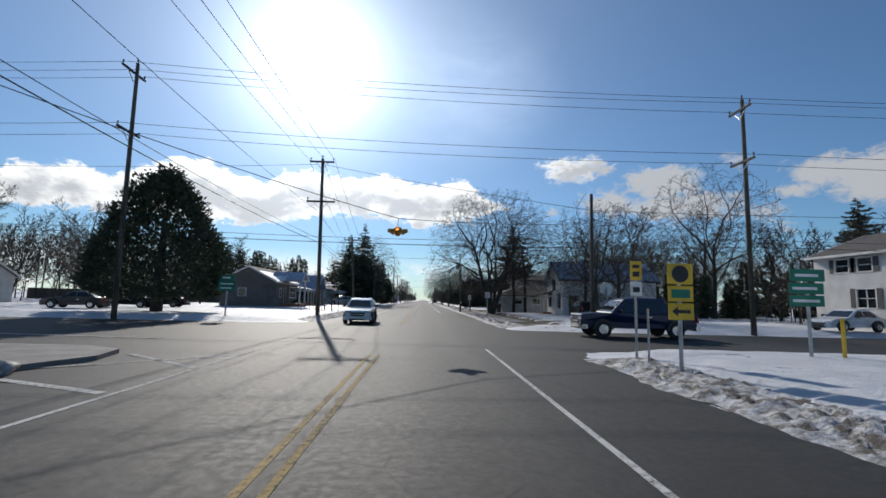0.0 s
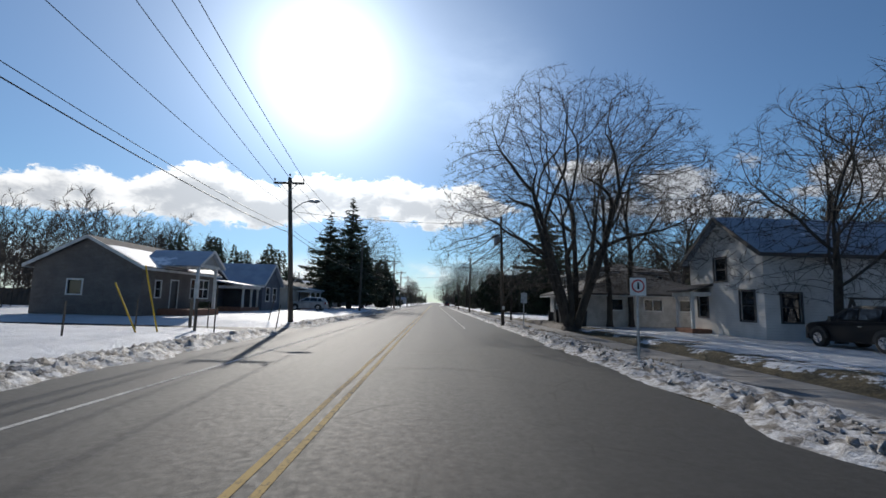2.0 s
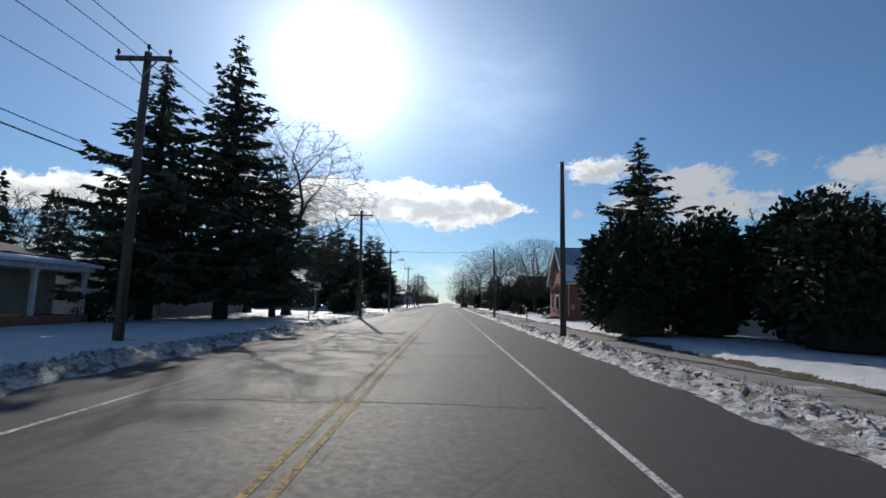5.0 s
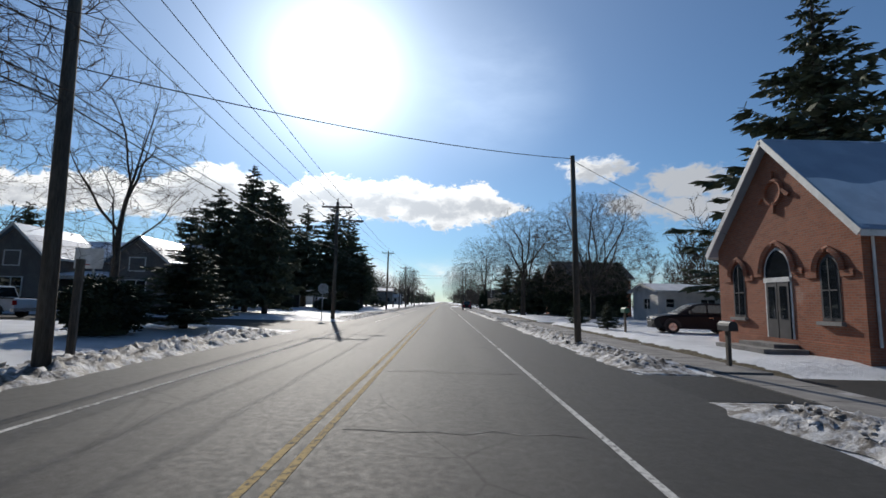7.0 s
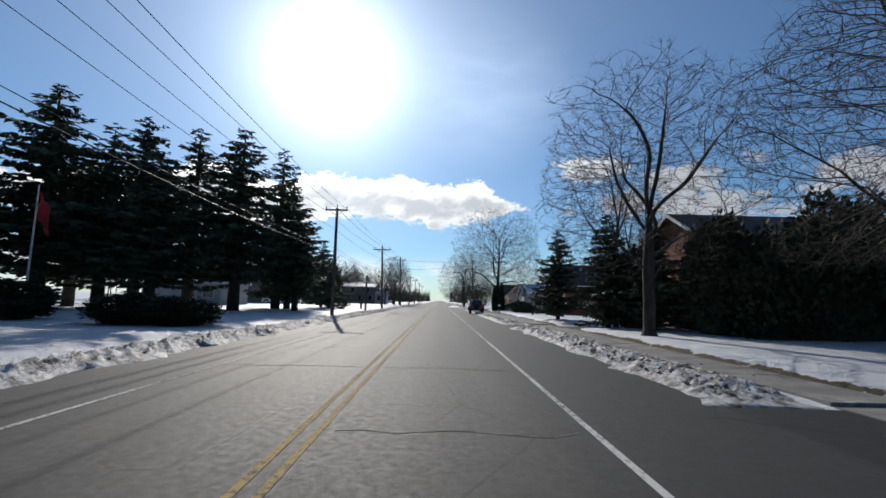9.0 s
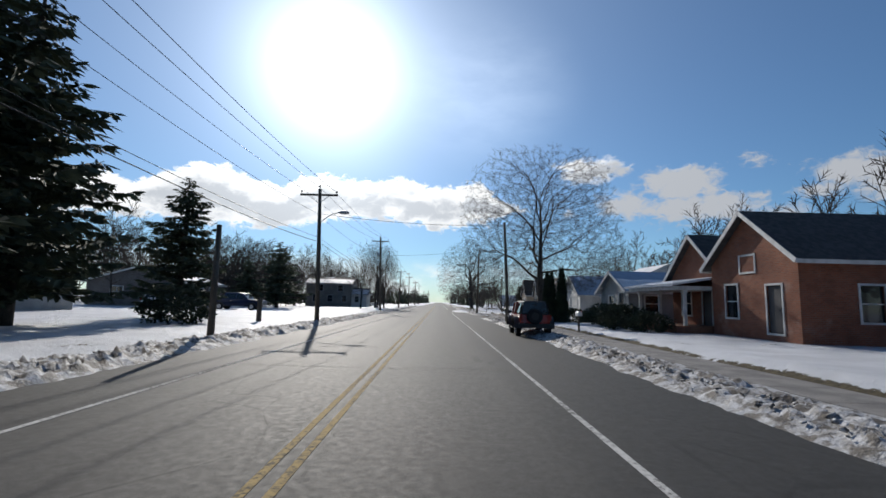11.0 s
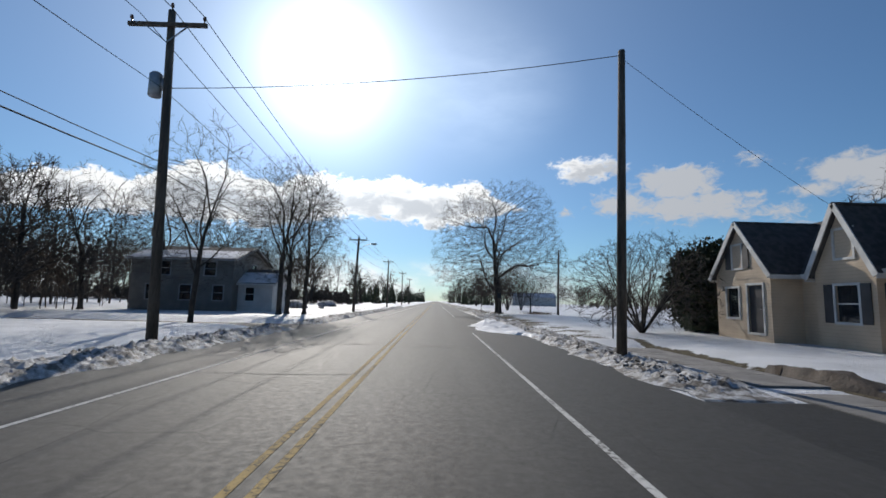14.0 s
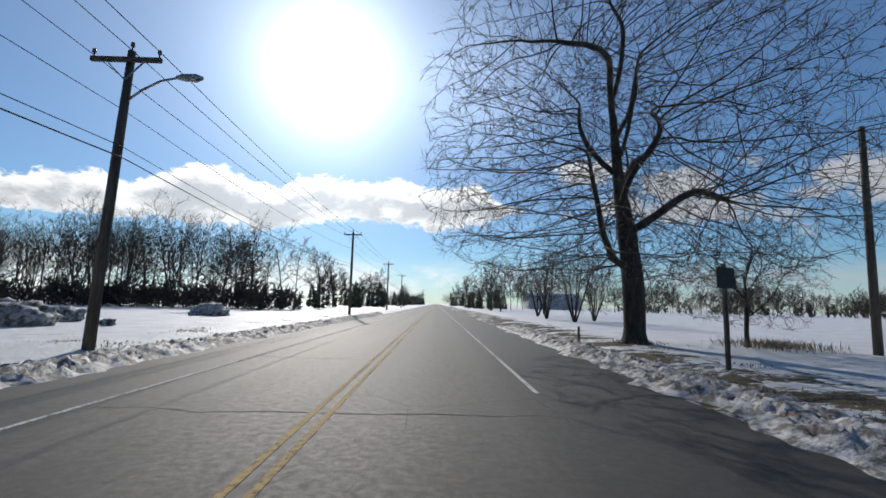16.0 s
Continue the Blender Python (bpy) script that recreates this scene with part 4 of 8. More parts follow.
# ---- poles, wires, signs ----
def utility_pole(x, y, tall, arms=(), lamp=None, box=None, lean=(0, 0), label="weathered wooden utility pole with a crossarm", girth=0.16, tag=None, along=False):
    """arms: (height, half length); lamp: (height, reach along x); box: height of a transformer."""
    ob = empty("utility_pole", x, y, height(x, y), label, "utility pole", "utility poles")
    top = Vector((lean[0], lean[1], tall))
    part("shaft", Mesh().tube([(0, 0, -0.4), top * 0.5, top], [girth, girth * 0.86, girth * 0.68], 10), "pole", ob, smooth=True)
    for h, half in arms:
        c = top * (h / tall)

        def at(u, v, z):
            return (c.x - girth - 0.02 + v, c.y + u, z) if along else (c.x + u, c.y - girth - 0.02 - v, z)

        arm = part("crossarm", Mesh().beam(at(-half, 0, h), at(half, 0, h), 0.1, 0.13), "pole", ob)
        for s in (-1, 1):
            part("brace", Mesh().beam(at(s * half * 0.55, 0.03, h - 0.05), at(0, -0.02, h - 0.6), 0.035), "steel", ob)
        for s in (-0.93, 0.93):
            part("insulator", Mesh().tube([at(s * half, 0, h + 0.06), at(s * half, 0, h + 0.16), at(s * half, 0, h + 0.2), at(s * half, 0, h + 0.3)], [0.02, 0.025, 0.06, 0.045], 7), "ceramic", arm)
    if arms:
        part("insulator", Mesh().tube([top, top + Vector((0, 0, 0.12)), top + Vector((0, 0, 0.16)), top + Vector((0, 0, 0.28))], [0.02, 0.025, 0.06, 0.045], 7), "ceramic", ob)
    if lamp:
        h, reach = lamp
        s = 1 if reach > 0 else -1
        a = abs(reach)
        c = top * (h / tall)
        arm = part("lamp_arm", Mesh().tube([(c.x, 0, h), (c.x + s * a * 0.3, 0, h + 0.38), (c.x + s * a * 0.65, 0, h + 0.68), (c.x + s * a, 0, h + 0.8)], 0.035, 6), "steel", ob, smooth=True)
        part("lamp_head", Mesh().tube([(c.x + s * (a - 0.1), 0, h + 0.8), (c.x + s * (a + 0.1), 0, h + 0.8), (c.x + s * (a + 0.45), 0, h + 0.79), (c.x + s * (a + 0.66), 0, h + 0.79)], [0.05, 0.11, 0.13, 0.05], 8), "steel", arm, "grey cobra-head street lamp", True)
    if box:
        c = top * (box / tall)
        part("transformer", Mesh().tube([(c.x - 0.36, -0.05, box - 0.42), (c.x - 0.36, -0.05, box - 0.39), (c.x - 0.36, -0.05, box + 0.33), (c.x - 0.36, -0.05, box + 0.4)], [0.17, 0.2, 0.2, 0.13], 12).box(c.x - 0.24, c.x - 0.06, -0.1, 0.0, box - 0.2, box + 0.2), "steel", ob, "grey can transformer", True)
    if tag:
        part("tag_plate", Mesh().box(-0.09, 0.09, -girth - 0.035, -girth - 0.02, tag - 0.13, tag + 0.13), "white_sign", ob, "small white plate")
    return ob


def wire(points, sag=0.02, r=0.014, label="black overhead cable sagging between poles"):
    """One run of cable through all its supports."""
    pts = []
    for a, b in zip(points, points[1:]):
        a, b = Vector(a), Vector(b)
        n = 10
        for i in range(n):
            u = i / n
            p = a.lerp(b, u)
            p.z -= 4 * u * (1 - u) * sag * (b - a).length
            pts.append(p)
    pts.append(Vector(points[-1]))
    return thing("overhead_cable", Mesh().tube(pts, r, 4), "wire", label, "cable", "overhead cables", smooth=True)


def sign_post(x, y, tall, label, plates, name="road_sign", post="steel", r=0.035, category="road sign", turn=0.0):
    """plates: list of (name, mesh, material, label, marks), marks being (mesh, material) on the plate."""
    ob = empty(name, x, y, height(x, y), label, category)
    ob.rotation_euler = (0, 0, radians(turn))
    part("post", Mesh().tube([(0, 0, -0.3), (0, 0, tall)], r, 6), post, ob)
    for pname, mesh, mat, plabel, marks in plates:
        p = part(pname, mesh, mat, ob, plabel)
        for mm, mk in marks:
            part("marking", mm, mk, p)
    return ob


def plate(x0, x1, z0, z1, y=-0.05, t=0.012):
    return Mesh().box(x0, x1, y - t, y, z0, z1)


def octagon(z, r, y=-0.05):
    pts = [(r * math.cos(math.pi / 8 + i * math.pi / 4), z + r * math.sin(math.pi / 8 + i * math.pi / 4)) for i in range(8)]
    return Mesh().prism(pts, "y", y - 0.012, y)


def disc(z, r, y, n=18, x=0.0):
    return Mesh().prism([(x + r * math.cos(2 * math.pi * i / n), z + r * math.sin(2 * math.pi * i / n)) for i in range(n)], "y", y - 0.004, y)


def mailbox(x, y, label="black metal mailbox on a wooden post", mat="black_trim"):
    ob = empty("mailbox", x, y, height(x, y), label, "mailbox", "mailboxes")
    part("post", Mesh().box(-0.05, 0.05, -0.05, 0.05, -0.3, 1.0), "pole", ob)
    arch = [(0.13 * math.cos(a), 1.12 + 0.13 * math.sin(a)) for a in (math.pi * i / 6 for i in range(7))] + [(-0.13, 0.98), (0.13, 0.98)]
    box = part("box", Mesh().prism(arch, "y", -0.25, 0.25), mat, ob)
    part("flag", Mesh().box(0.135, 0.15, -0.1, 0.0, 1.05, 1.28), "red_mark", box)
    return ob


def stake(x, y, tall, lean=(0.0, 0.0), mat="pole", label="thin marker stake stuck in the snow", r=0.03, name="marker_stake"):
    ob = empty(name, x, y, height(x, y), label, "stake", "stakes")
    part("shaft", Mesh().tube([(0, 0, -0.2), (lean[0], lean[1], tall)], r, 6), mat, ob)
    return ob


# ---- houses ----
def facade(wall, glassy, o, u, width, z0, z1, openings, depth=0.14):
    """A wall face from o along u, with holes for the openings (u from, u to, z from, z to) and their reveals."""
    o, u = Vector(o), Vector(u)
    inn = Vector((-u.y, u.x, 0)) * depth
    us = sorted({0.0, width, *[a for op in openings for a in op[:2]]})
    zs = sorted({z0, z1, *[a for op in openings for a in op[2:4]]})

    def at(a, z, d=0.0):
        p = o + u * a + inn * d
        return (p.x, p.y, z)

    for a, b in zip(us, us[1:]):
        for c, d in zip(zs, zs[1:]):
            m, n = (a + b) / 2, (c + d) / 2
            if any(op[0] < m < op[1] and op[2] < n < op[3] for op in openings):
                continue
            for e in (0, 1):
                wall.add([at(a, c, e), at(b, c, e), at(b, d, e), at(a, d, e)], [(0, 1, 2, 3)])
    for a, b, c, d in [op[:4] for op in openings] + [(0.0, width, z0, z1)]:
        ring_u = sorted({a, b, *[q for q in us if a < q < b]})
        ring_z = sorted({c, d, *[q for q in zs if c < q < d]})
        for p, q in zip(ring_u, ring_u[1:]):
            for z in (c, d):
                wall.add([at(p, z), at(q, z), at(q, z, 1), at(p, z, 1)], [(0, 1, 2, 3)])
        for p, q in zip(ring_z, ring_z[1:]):
            for x in (a, b):
                wall.add([at(x, p), at(x, q), at(x, q, 1), at(x, p, 1)], [(0, 1, 2, 3)])


def framed(parent, o, u, op, kind, trim):
    """Window or door in an opening."""
    o, u = Vector(o), Vector(u)
    inn = Vector((-u.y, u.x, 0))
    a, b, c, d = op[:4]

    def bar(mesh, a0, a1, c0, c1, d0, d1):
        v = [o + u * aa + inn * dd + Vector((0, 0, cc)) for cc in (c0, c1) for dd in (d0, d1) for aa in (a0, a1)]
        v = [(p.x, p.y, p.z - o.z) for p in v]
        mesh.add(v, [(0, 2, 3, 1), (4, 5, 7, 6), (0, 1, 5, 4), (2, 6, 7, 3), (0, 4, 6, 2), (1, 3, 7, 5)])

    w = 0.09
    frame_mesh = Mesh()
    for aa, bb, cc, dd in ((a - w, a, c - w, d + w), (b, b + w, c - w, d + w), (a, b, d, d + w), (a, b, c - w, c)):
        bar(frame_mesh, aa, bb, cc, dd, -0.035, 0.02)
    if kind == "door":
        ob = part("door", frame_mesh, trim, parent)
        leaf = Mesh()
        bar(leaf, a + 0.01, b - 0.01, c, d - 0.01, 0.06, 0.11)
        part("leaf", leaf, "door", ob)
        knob = Mesh()
        bar(knob, b - 0.16, b - 0.1, c + 0.95, c + 1.02, 0.0, 0.06)
        part("handle", knob, "chrome", ob)
        return
    if kind == "garage":
        ob = part("garage_door", frame_mesh, trim, parent)
        n = 4
        for i in range(n):
            pan = Mesh()
            bar(pan, a + 0.01, b - 0.01, c + (d - c) * i / n + 0.01, c + (d - c) * (i + 1) / n - 0.01, 0.05, 0.09)
            part("panel", pan, "white_trim", ob)
        return
    ob = part("window", frame_mesh, trim, parent)
    sash = Mesh()
    if kind != "plain":
        bar(sash, a, b, (c + d) / 2 - 0.025, (c + d) / 2 + 0.025, 0.03, 0.06)
    if b - a > 1.15:
        for i in range(1, max(2, round((b - a) / 0.75))):
            m = a + (b - a) * i / max(2, round((b - a) / 0.75))
            bar(sash, m - 0.03, m + 0.03, c, d, 0.03, 0.065)
    if sash.v:
        part("sash_bar", sash, trim, ob)
    pane = Mesh()
    bar(pane, a + 0.004, b - 0.004, c + 0.004, d - 0.004, 0.07, 0.09)
    part("pane", pane, "glass", ob)
    if kind == "shutter":
        for aa, bb in ((a - w - 0.38, a - w - 0.01), (b + w + 0.01, b + w + 0.38)):
            sh = Mesh()
            bar(sh, aa, bb, c - 0.05, d + 0.05, -0.045, -0.005)
            part("shutter", sh, "door", ob)


def house(name, x0, x1, y0, y1, z0, eave, ridge, axis, wall, roof, label, opens=None, trim="white_trim", over=0.4, group="houses", category="house", chimney=None, snow=0.0, gable_mat=None, hip=False, parent=None):
    """A house with its sides along the road. axis: the way its ridge runs. opens: by side S, N, E, W, (from, to, sill, head, kind) seen from outside from left to right."""
    opens = opens or {}
    cx, cy = (x0 + x1) / 2, (y0 + y1) / 2
    if parent is None:
        ob = empty(name, cx, cy, z0, label, category, group)
    else:
        ob = parent
    ox, oy, oz = ob.location
    X0, X1, Y0, Y1, E, R = x0 - ox, x1 - ox, y0 - oy, y1 - oy, eave - oz, ridge - oz
    B = z0 - oz - 0.3
    sides = {"S": ((X0, Y0), (1, 0), X1 - X0), "E": ((X1, Y0 + 0.142), (0, 1), Y1 - Y0 - 0.284), "N": ((X1, Y1), (-1, 0), X1 - X0), "W": ((X0, Y1 - 0.142), (0, -1), Y1 - Y0 - 0.284)}
    for s, (o, u, width) in sides.items():
        mesh = Mesh()
        ops = [(a, b, c + z0 - oz, d + z0 - oz) for a, b, c, d, _ in opens.get(s, ()) if d + z0 <= eave]
        facade(mesh, None, (*o, 0), (*u, 0), width, B, E, ops)
        part("wall", mesh, wall, ob, weld=True)
        for a, b, c, d, kind in opens.get(s, ()):
            framed(ob, (*o, 0), (*u, 0), (a, b, c + z0 - oz, d + z0 - oz), kind, trim)
    gm = gable_mat or wall
    t = 0.14
    if hip:
        w = min(X1 - X0, Y1 - Y0) / 2
        a = [(X0 - over, Y0 - over, E), (X1 + over, Y0 - over, E), (X1 + over, Y1 + over, E), (X0 - over, Y1 + over, E)]
        p, q = ((X0 + w, (Y0 + Y1) / 2, R), (X1 - w, (Y0 + Y1) / 2, R)) if axis == "x" else (((X0 + X1) / 2, Y0 + w, R), ((X0 + X1) / 2, Y1 - w, R))
        faces = [[a[0], a[1], q, p], [a[1], a[2], q], [a[2], a[3], p, q], [a[3], a[0], p]] if axis == "x" else [[a[0], a[1], p], [a[1], a[2], q, p], [a[2], a[3], q], [a[3], a[0], p, q]]
        for f in faces:
            m = Mesh().add(f, [tuple(range(len(f)))])
            m.add([(v[0], v[1], v[2] - t) for v in f], [tuple(range(len(f)))])
            m.add([f[0], f[1], (f[1][0], f[1][1], f[1][2] - t), (f[0][0], f[0][1], f[0][2] - t)], [(0, 1, 2, 3)])
            part("roof", m, roof, ob)
        soffit = Mesh().box(X0 - over, X1 + over, Y0 - over, Y1 + over, E - t - 0.06, E - t + 0.02)
        part("soffit", soffit, trim, ob)
    else:
        if axis == "y":
            mid, half = (X0 + X1) / 2, (X1 - X0) / 2
        else:
            mid, half = (Y0 + Y1) / 2, (Y1 - Y0) / 2
        slope = (R - E) / half
        low = E - slope * over

        def at(along, across, z):
            return (across, along, z) if axis == "y" else (along, across, z)

        a0, a1 = (Y0 - over, Y1 + over) if axis == "y" else (X0 - over, X1 + over)
        w0, w1 = (Y0, Y1) if axis == "y" else (X0, X1)
        for e in (w0, w1):
            g = Mesh()
            d = 0.15 if e == w0 else -0.15
            tri_o = [at(e, mid - half, E), at(e, mid + half, E), at(e, mid, R - 0.02)]
            tri_i = [at(e + d, mid - half, E), at(e + d, mid + half, E), at(e + d, mid, R - 0.02)]
            g.add(tri_o + tri_i, [(0, 1, 2), (5, 4, 3), (0, 3, 4, 1)])
            part("gable", g, gm, ob)
        for s in (-1, 1):
            quad = [at(a0, mid + s * (half + over), low + t), at(a1, mid + s * (half + over), low + t), at(a1, mid, R + t), at(a0, mid, R + t)]
            part("roof", Mesh().slab(quad, t), roof, ob)
            if snow:
                n, rows = 24, 5
                sm = Mesh()
                for j in range(rows + 1):
                    for i in range(n + 1):
                        v = 0.03 + (0.9 * snow) * j / rows
                        al = a0 + 0.1 + (a1 - a0 - 0.2) * i / n
                        v = min(max(v + 0.10 * n3(al * 0.7, j * 0.8, s * 3.0), 0.0), 0.97)
                        across = mid + s * (half + over) * (1 - v)
                        lift = 0.035 if 0 < i < n and 0 < j < rows else 0.004
                        sm.v.append(at(al, across, low + t + (R - low) * v + lift + 0.01))
                k = n + 1
                sm.f = [(j * k + i, j * k + i + 1, (j + 1) * k + i + 1, (j + 1) * k + i) for j in range(rows) for i in range(n)]
                part("roof_snow", sm, "snow", ob, "patch of snow lying on the roof", True)
            part("fascia", Mesh().beam(at(a0, mid + s * (half + over + 0.02), low + 0.03), at(a1, mid + s * (half + over + 0.02), low + 0.03), 0.03, 0.17), trim, ob)
            for e in (a0, a1):
                part("barge_board", Mesh().beam(at(e, mid + s * (half + over), low + 0.04), at(e, mid, R + 0.04), 0.04, 0.2), trim, ob)
    if chimney:
        px, py, top = chimney
        part("chimney", Mesh().box(px - ox - 0.35, px - ox + 0.35, py - oy - 0.3, py - oy + 0.3, E, top - oz).box(px - ox - 0.42, px - ox + 0.42, py - oy - 0.37, py - oy + 0.37, top - oz, top - oz + 0.14), "red_brick" if wall == "red_brick" else "grey_brick", ob)
    return ob


def porch(ob, x0, x1, y0, y1, z0, z1, posts, roof_mat="snow", deck=0.35, trim="white_trim", slope=None):
    """Posts and a lean roof in front of a house; slope: (side, rise) for the roof's high edge."""
    ox, oy, oz = ob.location
    part("porch_floor", Mesh().box(x0 - ox, x1 - ox, y0 - oy, y1 - oy, z0 - oz - 0.2, z0 - oz + deck), "deck", ob)
    for px, py in posts:
        part("porch_post", Mesh().box(px - ox - 0.08, px - ox + 0.08, py - oy - 0.08, py - oy + 0.08, z0 - oz + deck, z1 - oz).box(px - ox - 0.12, px - ox + 0.12, py - oy - 0.12, py - oy + 0.12, z1 - oz - 0.16, z1 - oz), trim, ob)
    part("porch_beam", Mesh().box(x0 - ox - 0.05, x1 - ox + 0.05, y0 - oy - 0.05, y1 - oy + 0.05, z1 - oz, z1 - oz + 0.22), trim, ob)
    e = 0.3
    hi = {"E": (0, 0), "W": (0, 0)}
    rise = slope[1] if slope else 0.35
    side = slope[0] if slope else "W"
    zz = {"W": (rise, 0, 0, rise), "E": (0, rise, rise, 0), "N": (0, 0, rise, rise), "S": (rise, rise, 0, 0)}[side]
    quad = [(x0 - ox - e, y0 - oy - e), (x1 - ox + e, y0 - oy - e), (x1 - ox + e, y1 - oy + e), (x0 - ox - e, y1 - oy + e)]
    part("porch_roof", Mesh().slab([(a, b, z1 - oz + 0.34 + c) for (a, b), c in zip(quad, zz)], 0.12), roof_mat, ob)


def gabled_porch(ob, x0, x1, y0, y1, z0, eave, apex, roof="metal_roof", wall="grey_siding", trim="white_trim"):
    """A porch towards the road under its own small gable, open between two posts."""
    ox, oy, oz = ob.location
    X0, X1, Y0, Y1, m = x0 - ox, x1 - ox, y0 - oy, y1 - oy, (y0 + y1) / 2 - oy
    part("porch_floor", Mesh().box(X0, X1, Y0, Y1, z0 - oz - 0.2, z0 - oz + 0.4), "deck", ob)
    for py in (Y0 + 0.35, Y1 - 0.5):
        part("porch_post", Mesh().box(X1 - 0.28, X1 - 0.1, py - 0.09, py + 0.09, z0 - oz + 0.4, eave - oz - 0.1), trim, ob)
    part("porch_beam", Mesh().box(X0, X1 - 0.06, Y0 + 0.1, Y1 - 0.1, eave - oz - 0.12, eave - oz + 0.1), trim, ob)
    part("porch_gable", Mesh().prism([(Y0 + 0.1, eave - oz + 0.1), (Y1 - 0.1, eave - oz + 0.1), (m, apex - oz - 0.1)], "x", X1 - 0.22, X1 - 0.1), wall, ob)
    for s in (-1, 1):
        e = (Y1 - Y0) / 2 + 0.15
        part("porch_roof", Mesh().slab([(X0 - 1.5, m + s * e, eave - oz - 0.05), (X1 + 0.2, m + s * e, eave - oz - 0.05), (X1 + 0.2, m, apex - oz), (X0 - 1.5, m, apex - oz)], 0.1), roof, ob)
        part("barge_board", Mesh().beam((X1 + 0.21, m + s * e, eave - oz - 0.08), (X1 + 0.21, m, apex - oz - 0.04), 0.04, 0.18), trim, ob)


# ---- vehicles ----
def vehicle(name, x, y, turn, label, long, wide, body, cabin, paint, wheels, wheel_r=0.35, clear=0.22, z=0.0, glass=None, roof_paint=None, extras=(), category="car", group="cars"):
    """Facing its own -y. body and cabin are side outlines of (along, up); cabin's upper points draw in."""
    ob = empty(name, x, y, z, label, category, group)
    ob.rotation_euler = (0, 0, radians(turn))
    hw = wide / 2

    def shell(outline, inset):
        n = len(outline)
        m = Mesh()
        zs = [p[1] for p in outline]
        lo, hi = min(zs), max(zs)
        for s in (-1, 1):
            for a, b in outline:
                f = (b - lo) / (hi - lo)
                end = max(0.0, abs(a) - 0.40 * long) / (0.1 * long)
                m.v.append((s * (hw - inset[0] - (inset[1] - inset[0]) * f - 0.16 * end ** 1.5), a, b))
        m.f = [tuple(range(n)), tuple(range(n, 2 * n))[::-1]] + [(i, n + i, n + (i + 1) % n, (i + 1) % n) for i in range(n)]
        return m

    bob = part("body", shell(body, (0.03, 0.0)), paint, ob)
    bev = bob.modifiers.new("rounded", "BEVEL")
    bev.width, bev.segments, bev.limit_method, bev.angle_limit = 0.06, 2, "ANGLE", radians(28)
    cob = part("cabin", shell(cabin, (0.05, 0.24)), roof_paint or paint, ob)
    bev = cob.modifiers.new("rounded", "BEVEL")
    bev.width, bev.segments, bev.limit_method, bev.angle_limit = 0.05, 2, "ANGLE", radians(20)
    zlo, zhi = min(p[1] for p in cabin), max(p[1] for p in cabin)
    order = sorted(cabin, key=lambda p: p[0])
    # side windows follow the cabin's slant
    for s in (-1, 1):
        for a, b, c, d, lo, hi in glass or ():
            v = []
            for aa, bb in ((a, lo), (b, lo), (d, hi), (c, hi)):
                f = (bb - zlo) / (zhi - zlo)
                v.append((s * (hw - 0.05 - 0.19 * f + 0.012), aa, bb))
            m = Mesh().add(v + [(p[0] - s * 0.03, p[1], p[2]) for p in v], [(0, 1, 2, 3), (7, 6, 5, 4), (0, 4, 5, 1), (1, 5, 6, 2), (2, 6, 7, 3), (3, 7, 4, 0)])
            part("side_window", m, "glass", ob)
    # windscreen and rear window on the sloping ends
    top = [p for p in cabin if p[1] > zhi - 0.12]
    bot = [p for p in cabin if p[1] < zlo + 0.05]
    for pick, nm in ((min, "windscreen"), (max, "rear_window")):
        t, b = pick(top, key=lambda p: p[0]), pick(bot, key=lambda p: p[0])
        e = -0.015 if pick is min else 0.015
        f0, f1 = 0.12, 0.88
        v = []
        for f, sgn in ((f0, -1), (f0, 1), (f1, 1), (f1, -1)):
            a, h = b[0] + (t[0] - b[0]) * f, b[1] + (t[1] - b[1]) * f
            g = (h - zlo) / (zhi - zlo)
            v.append((sgn * (hw - 0.17 - 0.19 * g), a + e, h + 0.012))
        m = Mesh().add(v + [(p[0], p[1] - e * 2, p[2] - 0.02) for p in v], [(0, 1, 2, 3), (7, 6, 5, 4), (0, 4, 5, 1), (1, 5, 6, 2), (2, 6, 7, 3), (3, 7, 4, 0)])
        part(nm, m, "glass", ob)
    for wy in wheels:
        for s in (-1, 1):
            arch = [(wy + (wheel_r + 0.09) * math.cos(math.pi * i / 10), wheel_r + (wheel_r + 0.09) * math.sin(math.pi * i / 10)) for i in range(11)]
            part("wheel_arch", Mesh().prism(arch, "x", s * (hw - 0.25), s * (hw + 0.012)), "black_trim", ob)
            xw = s * (hw - 0.1)
            wob = empty("wheel", xw, wy, wheel_r)
            wob.parent = ob
            part("tyre", Mesh().tube([(-0.12, 0, 0), (-0.1, 0, 0), (0.1, 0, 0), (0.12, 0, 0)], [wheel_r - 0.04, wheel_r, wheel_r, wheel_r - 0.04], 20), "tyre", wob)
            rim = Mesh().tube([(s * 0.1, 0, 0), (s * 0.128, 0, 0)], [wheel_r * 0.62, wheel_r * 0.58], 16)
            for i in range(5):
                a = 2 * math.pi * i / 5
                rim.beam((s * 0.13, 0, 0), (s * 0.13, math.cos(a) * wheel_r * 0.55, math.sin(a) * wheel_r * 0.55), 0.07, 0.02)
            part("rim", rim, "chrome", wob)
    f, r = min(p[0] for p in body), max(p[0] for p in body)
